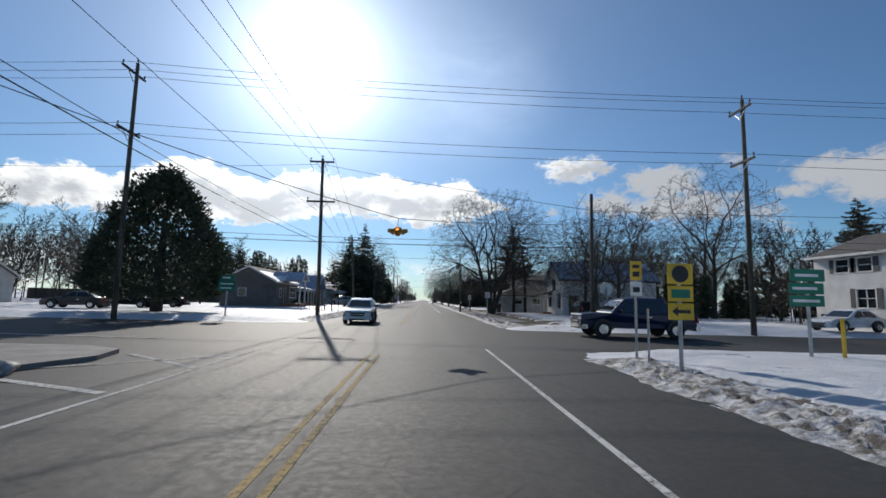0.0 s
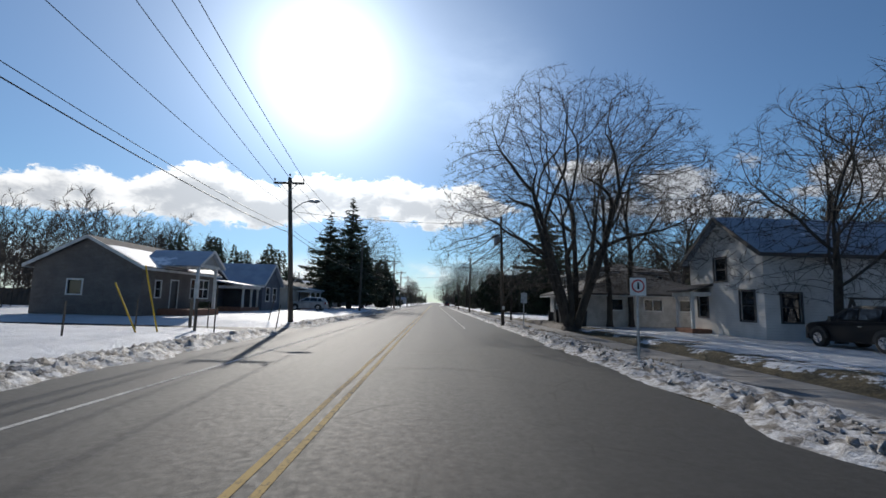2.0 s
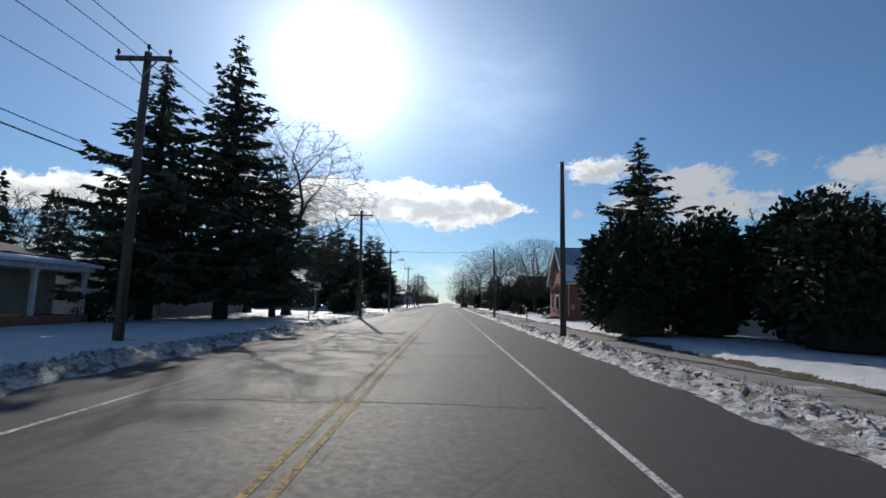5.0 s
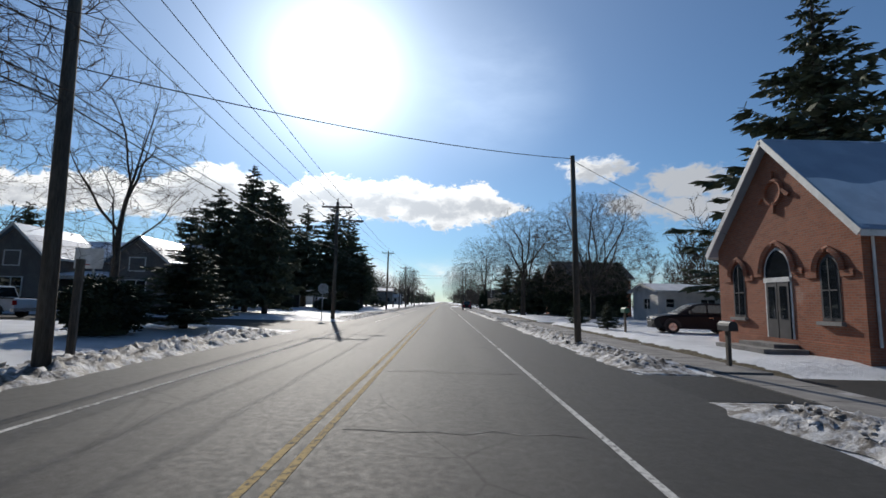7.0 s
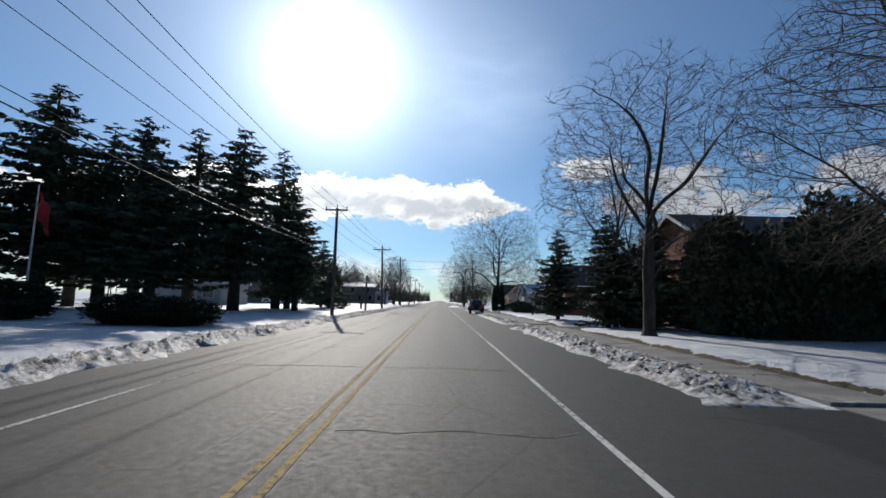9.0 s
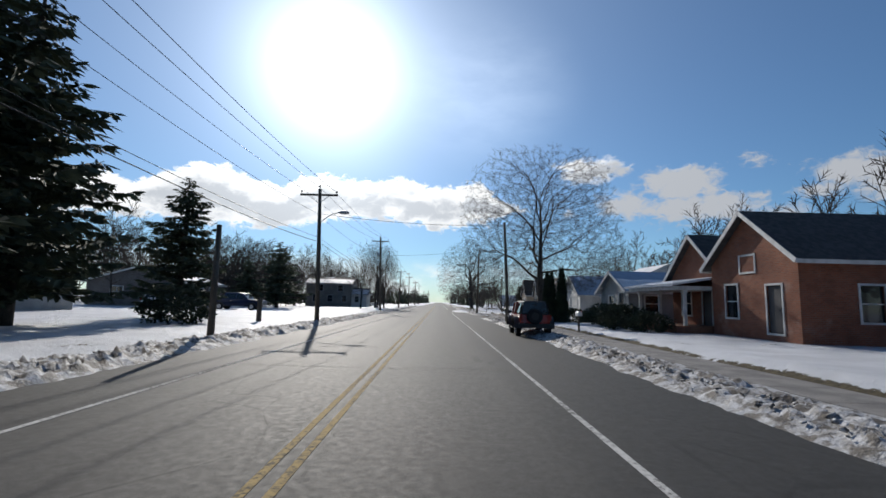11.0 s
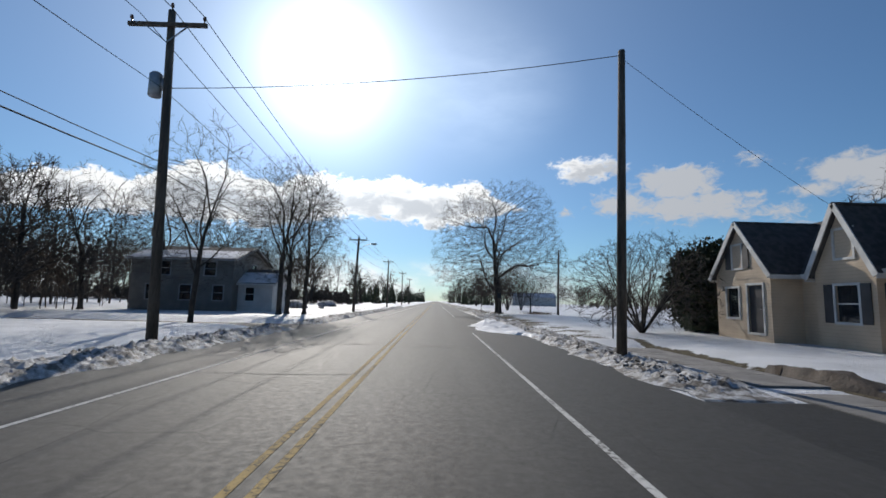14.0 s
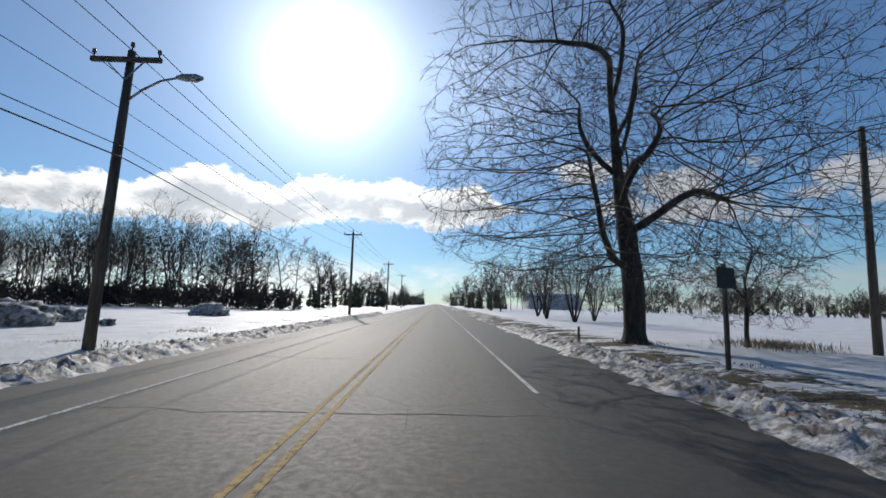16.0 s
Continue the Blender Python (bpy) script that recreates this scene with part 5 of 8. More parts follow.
    for s in (-1, 1):
        part("headlight", Mesh().box(s * (hw - 0.34) - 0.15, s * (hw - 0.34) + 0.15, f - 0.01, f + 0.3, extras[0] + 0.01, extras[0] + 0.11), "lens", ob)
        part("tail_lamp", Mesh().box(s * (hw - 0.16) - 0.1, s * (hw - 0.16) + 0.1, r - 0.1, r + 0.012, extras[1], extras[1] + 0.28), "red_lens", ob)
        part("door_mirror", Mesh().box(s * (hw + 0.12) - 0.1, s * (hw + 0.12) + 0.1, extras[2] - 0.06, extras[2] + 0.06, zlo + 0.03, zlo + 0.2), "black_trim", ob)
        part("door_handle", Mesh().box(s * (hw - 0.01) - 0.015, s * (hw - 0.01) + 0.015, 0.35, 0.55, zlo - 0.16, zlo - 0.12), "chrome", ob)
    part("grille", Mesh().prism([(-hw * 0.52, extras[0] + 0.03), (-hw * 0.4, extras[0] - 0.2), (hw * 0.4, extras[0] - 0.2), (hw * 0.52, extras[0] + 0.03)], "y", f - 0.016, f + 0.1), "black_trim", ob)
    part("grille_bar", Mesh().box(-hw * 0.46, hw * 0.46, f - 0.026, f - 0.014, extras[0] - 0.1, extras[0] - 0.075), "chrome", ob)
    bump = part("front_bumper", Mesh().prism([(-hw + 0.04, f + 0.3), (-hw + 0.16, f + 0.06), (-hw * 0.5, f - 0.03), (hw * 0.5, f - 0.03), (hw - 0.16, f + 0.06), (hw - 0.04, f + 0.3)], "z", clear + 0.05, extras[0] - 0.22), extras[3], ob)
    part("air_intake", Mesh().box(-hw * 0.55, hw * 0.55, f - 0.04, f + 0.05, clear + 0.06, clear + 0.13), "black_trim", bump)
    part("rear_bumper", Mesh().box(-hw + 0.05, hw - 0.05, r - 0.15, r + 0.06, clear + 0.05, clear + 0.27), extras[3], ob)
    part("number_plate", Mesh().box(-0.15, 0.15, r + 0.06, r + 0.07, clear + 0.3, clear + 0.45), "white_sign", ob)
    return ob


def suv(x, y, turn, paint, label, z=0.0, name="suv"):
    body = [(-1.85, 0.24), (-2.16, 0.28), (-2.27, 0.5), (-2.24, 0.72), (-2.1, 0.85), (-1.8, 0.93), (-0.95, 1.03), (1.8, 1.05), (2.1, 1.04), (2.22, 0.85), (2.25, 0.4), (2.15, 0.28)]
    cabin = [(-1.15, 1.0), (-0.3, 1.52), (0.2, 1.62), (1.4, 1.6), (1.8, 1.5), (2.12, 1.02)]
    return vehicle(name, x, y, turn, label, 4.5, 1.82, body, cabin, paint, (-1.4, 1.35), 0.35, 0.22, z,
                   glass=[(-0.62, 0.28, -0.12, 0.28, 1.1, 1.5), (0.36, 1.2, 0.36, 1.2, 1.1, 1.5), (1.28, 1.86, 1.28, 1.62, 1.1, 1.48)], extras=(0.70, 0.75, -0.55, paint))


def sedan(x, y, turn, paint, label, z=0.0, name="sedan"):
    body = [(-2.3, 0.25), (-2.32, 0.55), (-2.1, 0.74), (-0.9, 0.88), (1.6, 0.9), (2.25, 0.86), (2.32, 0.6), (2.28, 0.28)]
    cabin = [(-0.95, 0.86), (-0.1, 1.34), (0.3, 1.42), (0.9, 1.38), (1.75, 0.88)]
    return vehicle(name, x, y, turn, label, 4.6, 1.8, body, cabin, paint, (-1.4, 1.35), 0.32, 0.18, z,
                   glass=[(-0.55, 0.25, -0.05, 0.25, 0.92, 1.3), (0.33, 1.35, 0.33, 0.95, 0.92, 1.28)], extras=(0.52, 0.58, -0.5, paint))


def pickup(x, y, turn, paint, label, z=0.0, name="pickup_truck"):
    body = [(-2.85, 0.45), (-2.9, 0.8), (-2.85, 1.12), (-1.35, 1.2), (2.85, 1.18), (2.9, 0.6), (2.8, 0.45)]
    cabin = [(-1.5, 1.16), (-0.75, 1.86), (-0.2, 1.95), (1.25, 1.93), (1.5, 1.16)]
    ob = vehicle(name, x, y, turn, label, 5.8, 2.0, body, cabin, paint, (-1.85, 1.75), 0.4, 0.35, z,
                 glass=[(-1.1, -0.1, -0.6, -0.1, 1.24, 1.78), (0.0, 1.15, 0.0, 1.05, 1.24, 1.78)], extras=(0.85, 0.8, -1.0, "chrome"), category="truck")
    part("load_bed", Mesh().box(-0.85, 0.85, 1.55, 2.75, 1.1, 1.19), "black_trim", ob)
    for s in (-1, 1):
        part("bed_rail", Mesh().box(s * 0.93 - 0.06, s * 0.93 + 0.06, 1.52, 2.85, 1.17, 1.24), "black_trim", ob)
    return ob


def offroader(x, y, turn, label, z=0.0):
    body = [(-1.92, 0.52), (-2.0, 0.75), (-1.94, 1.04), (-0.62, 1.12), (1.9, 1.14), (1.96, 0.7), (1.9, 0.52)]
    cabin = [(-0.66, 1.08), (-0.42, 1.68), (-0.3, 1.76), (1.84, 1.78), (1.93, 1.1)]
    ob = vehicle("off_road_car", x, y, turn, label, 4.0, 1.7, body, cabin, "red_car", (-1.28, 1.2), 0.4, 0.4, z, roof_paint="black_trim",
                 glass=[(-0.44, 0.42, -0.26, 0.42, 1.18, 1.62), (0.64, 1.82, 0.64, 1.78, 1.18, 1.64)], extras=(0.8, 0.8, -0.5, "black_trim"))
    wheel = part("spare_wheel", Mesh().tube([(0.05, 1.97, 1.02), (0.05, 1.99, 1.02), (0.05, 2.17, 1.02), (0.05, 2.2, 1.02)], [0.3, 0.38, 0.38, 0.32], 18), "tyre", ob)
    part("rim", Mesh().tube([(0.05, 2.18, 1.02), (0.05, 2.215, 1.02)], [0.2, 0.18], 14), "black_trim", wheel)
    part("bonnet", Mesh().prism([(-1.9, 1.03), (-1.8, 1.1), (-0.68, 1.18), (-0.68, 1.1)], "x", -0.62, 0.62), "red_car", ob)
    for s in (-1, 1):
        for wy in (-1.28, 1.2):
            arch = [(wy + 0.56 * math.cos(math.pi * i / 8), 0.42 + 0.52 * math.sin(math.pi * i / 8)) for i in range(9)]
            flare = Mesh()
            for p, q in zip(arch, arch[1:]):
                flare.add([(s * e, *v) for e in (0.72, 0.99) for v in (p, q, (q[0], q[1] + 0.05), (p[0], p[1] + 0.05))], [(0, 1, 2, 3), (7, 6, 5, 4), (0, 4, 5, 1), (1, 5, 6, 2), (2, 6, 7, 3), (3, 7, 4, 0)])
            part("fender_flare", flare, "black_trim", ob)
        part("side_step", Mesh().box(s * 0.86 - 0.08, s * 0.86 + 0.08, -0.7, 0.6, 0.36, 0.42), "black_trim", ob)
        part("door_pillar", Mesh().beam((s * 0.79, -0.6, 1.1), (s * 0.68, -0.34, 1.68), 0.09), "red_car", ob)
        part("door_pillar", Mesh().beam((s * 0.79, 0.53, 1.1), (s * 0.68, 0.53, 1.7), 0.16), "red_car", ob)
        part("door_rail", Mesh().beam((s * 0.68, -0.34, 1.68), (s * 0.68, 0.53, 1.7), 0.06), "red_car", ob)
        part("door_seam", Mesh().box(s * 0.855 - 0.004, s * 0.855 + 0.004, 0.5, 0.52, 0.55, 1.08), "black_trim", ob)
        part("door_hinge", Mesh().box(s * 0.86 - 0.015, s * 0.86 + 0.015, -0.72, -0.6, 0.86, 0.92), "black_trim", ob)
    return ob


# ---- the place ----
make_ground()
make_road()
make_bank(1, "snow_bank_east", 6.1, 1.75, 0.15, -30, 300)
make_bank(-1, "snow_bank_west", 5.55, 1.75, 0.2, 28, 330)
island = Mesh().prism([(-40, 9.4), (-8.2, 9.0), (-6.7, 9.6), (-6.3, 11.2), (-6.7, 12.6), (-8.0, 13.3), (-40, 14.4)], "z", -0.05, 0.11)
thing("traffic_island", island, "concrete", "grey concrete traffic island with a low kerb", "traffic island", kind="structure")
edge = Mesh()
for i in range(120):
    t = i / 119
    x, y = -6.5 - 20 * t, 9.1 + 0.25 * n3(i * 0.3, 1)
    edge.tube([(x, y - 0.3, -0.03), (x, y - 0.1, 0.13 + 0.1 * n3(i * 0.5, 4)), (x - 0.1, y + 0.35, 0.12)], [0.1, 0.16 + 0.08 * n3(i * 0.9, 2), 0.05], 6)
thing("kerb_snow", edge, "bank", "dirty strip of snow along the kerb", "snow", kind="stuff", smooth=True)


def chunks(seed, count):
    """Broken lumps of ploughed snow strewn over the banks."""
    g = random.Random(seed)
    m = Mesh()
    for _ in range(count):
        side = g.choice((-1, 1, 1))
        y = 26 + 274 * g.random() ** 1.1
        if open_at(y, side) < 0.6 or (side > 0 and (y > 262 or (y < 92 and g.random() < 0.6))):
            continue
        x = side * ((6.35 if side > 0 else 5.8) + abs(g.gauss(0.6, 0.5)))
        s = g.uniform(0.015, 0.042) * g.choice((1, 1, 1, 1.5))
        turn = Matrix.Rotation(g.uniform(0, 6.28), 3, Vector((g.gauss(0, 0.4), g.gauss(0, 0.4), 1)))
        z = 0.06 + 0.14 * math.exp(-((abs(x) - 6.8) / 0.5) ** 2)
        box = Mesh().box(-1.3, 1.3, -1, 1, -0.5, 0.5)
        m.add([turn @ (Vector(v) * s * g.uniform(0.6, 1.15)) + Vector((x, y, z)) for v in box.v], box.f)
    thing("snow_chunks", m, "bank", "broken lumps of ploughed snow", "snow", kind="stuff", smooth=True)


chunks(3, 7000)


def snow_spill():
    """Snow pushed over the shoulder onto the lane's edge."""
    m = Mesh()
    nx, ny = 30, 220
    for j in range(ny + 1):
        y = 249.0 + 22.0 * j / ny
        f = min(j / ny * 4, 1.0) * min(1.0, 1.9 * (1 - j / ny)) ** 0.9
        for i in range(nx + 1):
            u = i / nx
            x = 6.6 - (2.6 * f + 0.5 * n3(y * 0.5, 1.0) + 0.3 * n3(y * 1.7, 4.0) + 0.14 * n3(y * 5.0, 6.0)) * (1 - u)
            m.v.append((x, y, 0.004 + (0.10 + 0.09 * n3(x * 1.3, y * 1.3) + 0.05 * n3(x * 3.1, y * 3.1, 4) + 0.09 * abs(n3(x * 5.5, y * 5.0, 9))) * min(u * 4, 1.0)))
    m.f = [(j * (nx + 1) + i, j * (nx + 1) + i + 1, (j + 1) * (nx + 1) + i + 1, (j + 1) * (nx + 1) + i) for j in range(ny) for i in range(nx)]
    thing("snow_drift", m, "snow", "trodden snow spread over the road shoulder", "snow", kind="structure", smooth=True)


snow_spill()


def muddy_verge(x0, x1, y0, y1, seed):
    """Churned earth left by wheels, with clods and melting snow between them."""
    nx, ny = max(4, int((x1 - x0) / 0.14)), int((y1 - y0) / 0.16)
    m = Mesh()
    for j in range(ny + 1):
        for i in range(nx + 1):
            u, v = i / nx, j / ny
            x = x0 + (x1 - x0) * u + 0.35 * n3(v * 6.0, seed, u)
            y = y0 + (y1 - y0) * v + 0.5 * n3(u * 4.0, seed + 3.0, v)
            edge = min(1.0, 6 * min(u, 1 - u), 8 * min(v, 1 - v))
            lump = 0.06 + 0.09 * abs(n3(x * 2.2, y * 1.4, seed)) + 0.07 * n3(x * 5.0, y * 4.0, seed)
            m.v.append((x, y, max(height(x, y), -0.01) + lump * edge - 0.05 * (1 - edge)))
    m.f = [(j * (nx + 1) + i, j * (nx + 1) + i + 1, (j + 1) * (nx + 1) + i + 1, (j + 1) * (nx + 1) + i) for j in range(ny) for i in range(nx)]
    thing("muddy_verge", m, "mud", "churned dark brown earth beside the sidewalk", "soil", kind="structure", smooth=True)


muddy_verge(6.45, 8.0, 220.5, 233.0, 1.0)
muddy_verge(9.7, 12.6, 221.0, 226.5, 2.0)
muddy_verge(9.65, 10.5, 226.5, 240.0, 5.0)
muddy_verge(9.7, 11.6, 58.5, 68.0, 7.0)

# ---- utility poles and cables ----
# west line: x, y, height, upper arm
WEST = [(-6.95, 35.2, 12.5), (-8.0, 57.9, 9.2), (-8.7, 90.0, 9.2), (-6.5, 116.9, 9.85), (-7.05, 143.2, 9.2), (-7.5, 180.0, 9.2), (-6.9, 206.3, 9.1), (-7.4, 242.7, 10.9), (-7.45, 279.9, 8.6), (-8.0, 318, 9.2), (-8.0, 356, 9.2), (-8.2, 394, 9.2)]
utility_pole(-17.2, 28.2, 16.2, ((15.6, 1.15), (11.7, 1.1)), lean=(-0.15, 0), along=True)
utility_pole(-6.7, 35.2, 12.5, ((12.2, 0.95), (9.0, 1.1)), lean=(-0.25, 0), label="tall weathered utility pole with two crossarms beside the junction")
utility_pole(-7.4, 57.9, 9.25, ((8.85, 0.98),), lamp=(6.95, 1.2), lean=(-0.65, 0), girth=0.17)
utility_pole(-8.4, 90.0, 9.2, ((8.9, 0.9),))
utility_pole(-6.2, 116.9, 9.8, ((9.35, 1.1),), lean=(-0.32, 0))
utility_pole(-7.0, 143.2, 9.2, ((8.75, 1.2),), lamp=(6.9, 1.45), lean=(-0.06, 0))
utility_pole(-7.5, 180.0, 9.2, ((9.0, 0.95),))
utility_pole(-6.7, 192.4, 4.2, label="short bare wooden pole in the snow bank", girth=0.13)
utility_pole(-6.6, 206.3, 9.1, ((8.65, 1.28),), lamp=(6.7, 1.35), lean=(-0.3, 0))
utility_pole(-7.1, 242.7, 10.9, ((10.3, 1.28),), box=8.3, lean=(-0.38, 0), girth=0.17)
utility_pole(-7.7, 279.9, 8.5, ((8.15, 1.0),), lamp=(6.95, 1.5), lean=(0.28, 0))
for x, y, h in WEST[9:]:
    utility_pole(x, y, h, ((h - 0.3, 1.0),))
utility_pole(20.7, 25.9, 14.4, ((13.7, 0.95), (10.4, 1.05)), along=True, label="tall dark utility pole with two crossarms by the side street")
utility_pole(10.7, 24.7, 7.8, label="plain wooden pole at the street corner", girth=0.13)
utility_pole(6.4, 61.3, 7.9, box=6.2, tag=1.35, label="wooden pole with a can transformer in the snow bank", lean=(-0.2, 0), girth=0.13)
utility_pole(6.8, 97.0, 8.3, label="plain weathered wooden utility pole", girth=0.14)
utility_pole(6.7, 125.5, 7.5, label="plain weathered wooden utility pole", girth=0.13, lean=(-0.16, 0))
utility_pole(6.8, 210.7, 7.9, label="plain leaning wooden pole beside the sidewalk", girth=0.14, lean=(-0.36, 0))
utility_pole(7.0, 241.8, 9.5, label="plain weathered wooden utility pole", girth=0.15, lean=(0.2, 0))
utility_pole(16.1, 282.3, 7.8, label="plain wooden pole at the edge of the field", girth=0.14, lean=(0.12, 0))

back = [(-6.6, -45, 12.5), (-7, -5, 12.6)]
for dx in (-1.02, 0.0, 1.02):
    wire([(x + dx, y, z) for x, y, z in back] + [(x + dx, y - 0.17, z - (0.1 if dx else -0.12)) for x, y, z in WEST], 0.011, 0.015)
# service wire below the crossarms, then the telephone cables
wire([(-7.1, -45, 9.2), (-7.1, -5, 9.2)] + [(x - 0.16, y, min(z - 1.65, 8.3)) for x, y, z in WEST], 0.012, 0.013, "dark twisted service wire between poles")
for drop, r in ((0.0, 0.014), (-0.3, 0.021)):
    wire([(-7.0, -45, 6.6 + drop), (-7.0, -5, 6.6 + drop)] + [(x + 0.15, y - 0.1, (6.1 if y < 70 else 5.75) + drop) for x, y, z in WEST], 0.012, r, "thick dark telephone cable between poles")
# cables over the junction
for z0, z1, dx in ((15.8, 14.0, -1.0), (15.8, 14.2, 0.0), (15.8, 14.0, 1.0), (11.9, 10.6, -0.95), (11.9, 10.6, 0.95)):
    wire([(-75, 31 + dx, z0 + 0.3), (-17.3, 28.2 + dx, z0), (20.7, 25.9 + dx, z1), (70, 22 + dx, z1)], 0.01, 0.014)
wire([(-40, 37.5, 11.6), (-6.95, 35.2, 12.1), (10.7, 24.7, 6.85), (45, 22, 6.9)], 0.006, 0.013)
wire([(-40, 26.5, 5.2), (-17.3, 26.0, 5.0), (10.7, 24.6, 4.7), (20.8, 25.7, 5.2), (60, 22, 5.3)], 0.006, 0.018)
wire([(-40, 26.5, 5.6), (-17.3, 26.0, 5.3), (10.7, 24.6, 5.0), (20.8, 25.7, 5.6), (60, 22, 5.7)], 0.006, 0.012)
for (a, za), (b, zb) in ((((-7.9, 57.9), 7.2), ((6.25, 61.3), 7.4)), (((-6.4, 116.9), 6.3), ((6.6, 125.5), 7.4)), (((-6.8, 206.3), 7.4), ((6.5, 210.7), 7.7)), (((-7.3, 242.7), 8.3), ((7.15, 241.8), 9.4))):
    wire([(*a, za), (*b, zb)], 0.02, 0.014)
wire([(6.6, 125.5, 7.3), (13.1, 126.3, 4.6)], 0.02, 0.009)
wire([(7.2, 241.8, 9.3), (19.5, 246.0, 4.4)], 0.015, 0.008)

# ---- junction ----
beacon = empty("traffic_beacon", 0.2, 18.8, 4.4, "hanging flashing beacon in an amber housing over the junction", "traffic light")
part("housing", Mesh().tube([(0, 0, 0.3), (0, 0, 0.26), (0, 0, 0.12), (0, 0, -0.16), (0, 0, -0.22)], [0.08, 0.2, 0.25, 0.17, 0.12], 8), "amber", beacon)
for a in range(4):
    t = a * math.pi / 2
    c, s = math.cos(t), math.sin(t)
    p = part("visor", Mesh().tube([(c * 0.18, s * 0.18, -0.02), (c * 0.36, s * 0.36, 0.05), (c * 0.56, s * 0.56, 0.1)], [0.17, 0.15, 0.1], 10, False), "amber", beacon)
    part("lens", Mesh().tube([(c * 0.29, s * 0.29, 0.05), (c * 0.31, s * 0.31, 0.05)], 0.12, 10), "beacon", p)
part("hanger", Mesh().tube([(0, 0, 0.28), (0, 0, 0.79)], 0.018, 5), "steel", beacon)
beacon.scale = (0.74, 0.74, 0.74)
wire([(-11.0, 11.0, 7.2), (0.2, 18.8, 4.98), (10.65, 24.7, 6.1)], 0.012, 0.014)

sign_post(7.3, 10.3, 2.5, "yellow route marker signs with a black arrow on a post", [
    ("route_plate", plate(-0.3, 0.3, 2.02, 2.5), "yellow_sign", "yellow plate with a dark shield", [(disc(2.26, 0.2, -0.064), "black_mark")]),
    ("number_plate", plate(-0.3, 0.3, 1.62, 1.98), "yellow_sign", "yellow plate with dark bars", [(plate(-0.22, 0.22, 1.7, 1.9, -0.064, 0.004), "green_sign")]),
    ("arrow_plate", plate(-0.3, 0.3, 1.2, 1.58), "yellow_sign", "yellow plate with a black arrow", [(Mesh().prism([(-0.22, 1.39), (-0.08, 1.5), (-0.08, 1.43), (0.22, 1.43), (0.22, 1.35), (-0.08, 1.35), (-0.08, 1.28)], "y", -0.068, -0.063), "black_mark")])], r=0.045)
sign_post(7.5, 12.9, 2.75, "narrow yellow and white sign on a thin post", [
    ("upper_plate", plate(-0.17, 0.17, 2.2, 2.75), "yellow_sign", "", [(plate(-0.1, 0.1, 2.55, 2.65, -0.064, 0.004), "black_mark"), (plate(-0.1, 0.1, 2.3, 2.45, -0.064, 0.004), "black_mark")]),
    ("lower_plate", plate(-0.17, 0.17, 1.75, 2.16), "white_sign", "", [(plate(-0.1, 0.1, 1.85, 2.0, -0.064, 0.004), "black_mark")])], r=0.04)
stake(7.1, 11.4, 1.45, label="thin grey marker post with a white tag", mat="steel")
sign_post(12.5, 12.7, 2.1, "green direction signs with white bars on a steel post", [
    ("top_plate", plate(-0.55, 0.5, 2.15, 2.5), "green_sign", "", [(plate(-0.4, 0.3, 2.28, 2.36, -0.064, 0.004), "white_sign")]),
    ("mid_plate", plate(-0.6, 0.45, 1.78, 2.1), "green_sign", "", [(plate(-0.5, 0.25, 1.9, 1.98, -0.064, 0.004), "white_sign")]),
    ("low_plate", plate(-0.6, 0.45, 1.42, 1.74), "green_sign", "", [(plate(-0.5, 0.3, 1.54, 1.62, -0.064, 0.004), "white_sign")])], r=0.05)
sign_post(-11.5, 30.2, 1.6, "green direction signs with white bars on a steel post", [
    ("top_plate", plate(-0.45, 0.45, 2.3, 2.62), "green_sign", "", [(plate(-0.3, 0.2, 2.42, 2.5, -0.064, 0.004), "white_sign")]),
    ("mid_plate", plate(-0.55, 0.55, 1.6, 2.26), "green_sign", "", [(plate(-0.4, 0.4, 2.02, 2.1, -0.064, 0.004), "white_sign"), (plate(-0.4, 0.3, 1.75, 1.83, -0.064, 0.004), "white_sign")])], r=0.05)
stake(13.4, 12.6, 1.1, mat="yellow_sign", label="yellow plastic bollard post", r=0.055, name="bollard")
sign_post(11.9, 25.6, 2.6, "back of an octagonal stop sign", [("plate", octagon(2.5, 0.4, 0.12), "steel", "bare metal back", [])])
sign_post(7.3, 42.0, 2.35, "no parking sign on a thin post", [("plate", plate(-0.23, 0.23, 1.85, 2.35), "white_sign", "", [(disc(2.12, 0.19, -0.064), "red_mark"), (disc(2.12, 0.145, -0.07), "white_sign"), (plate(-0.03, 0.03, 2.03, 2.22, -0.078, 0.003), "black_mark")])])
sign_post(7.3, 58.4, 2.3, "small dark sign on a thin post", [("plate", plate(-0.2, 0.2, 1.6, 2.25), "steel", "", [])])
sign_post(-7.6, 142.2, 2.5, "back of an octagonal stop sign at the side street", [("plate", octagon(2.25, 0.42, 0.06), "steel", "bare metal back", [])], turn=0)
sign_post(8.5, 278.2, 2.5, "dark mailbox board on a square post", [("plate", plate(-0.22, 0.22, 1.9, 2.4), "black_trim", "", [])], post="pole", r=0.06)
stake(7.3, 285.6, 0.75, r=0.05, label="short dark wooden post in the snow")
stake(9.0, 247.5, 1.7, label="slim wooden stake in the snow")
stake(-8.5, 109.3, 1.3, r=0.05)
stake(-6.9, 118.4, 2.3, r=0.09, label="stout short post beside the pole")
stake(-10.3, 44.0, 1.1)
stake(-9.3, 46.2, 1.8, (-1.1, 0.1), "yellow_sign", "leaning yellow guy-wire guard")
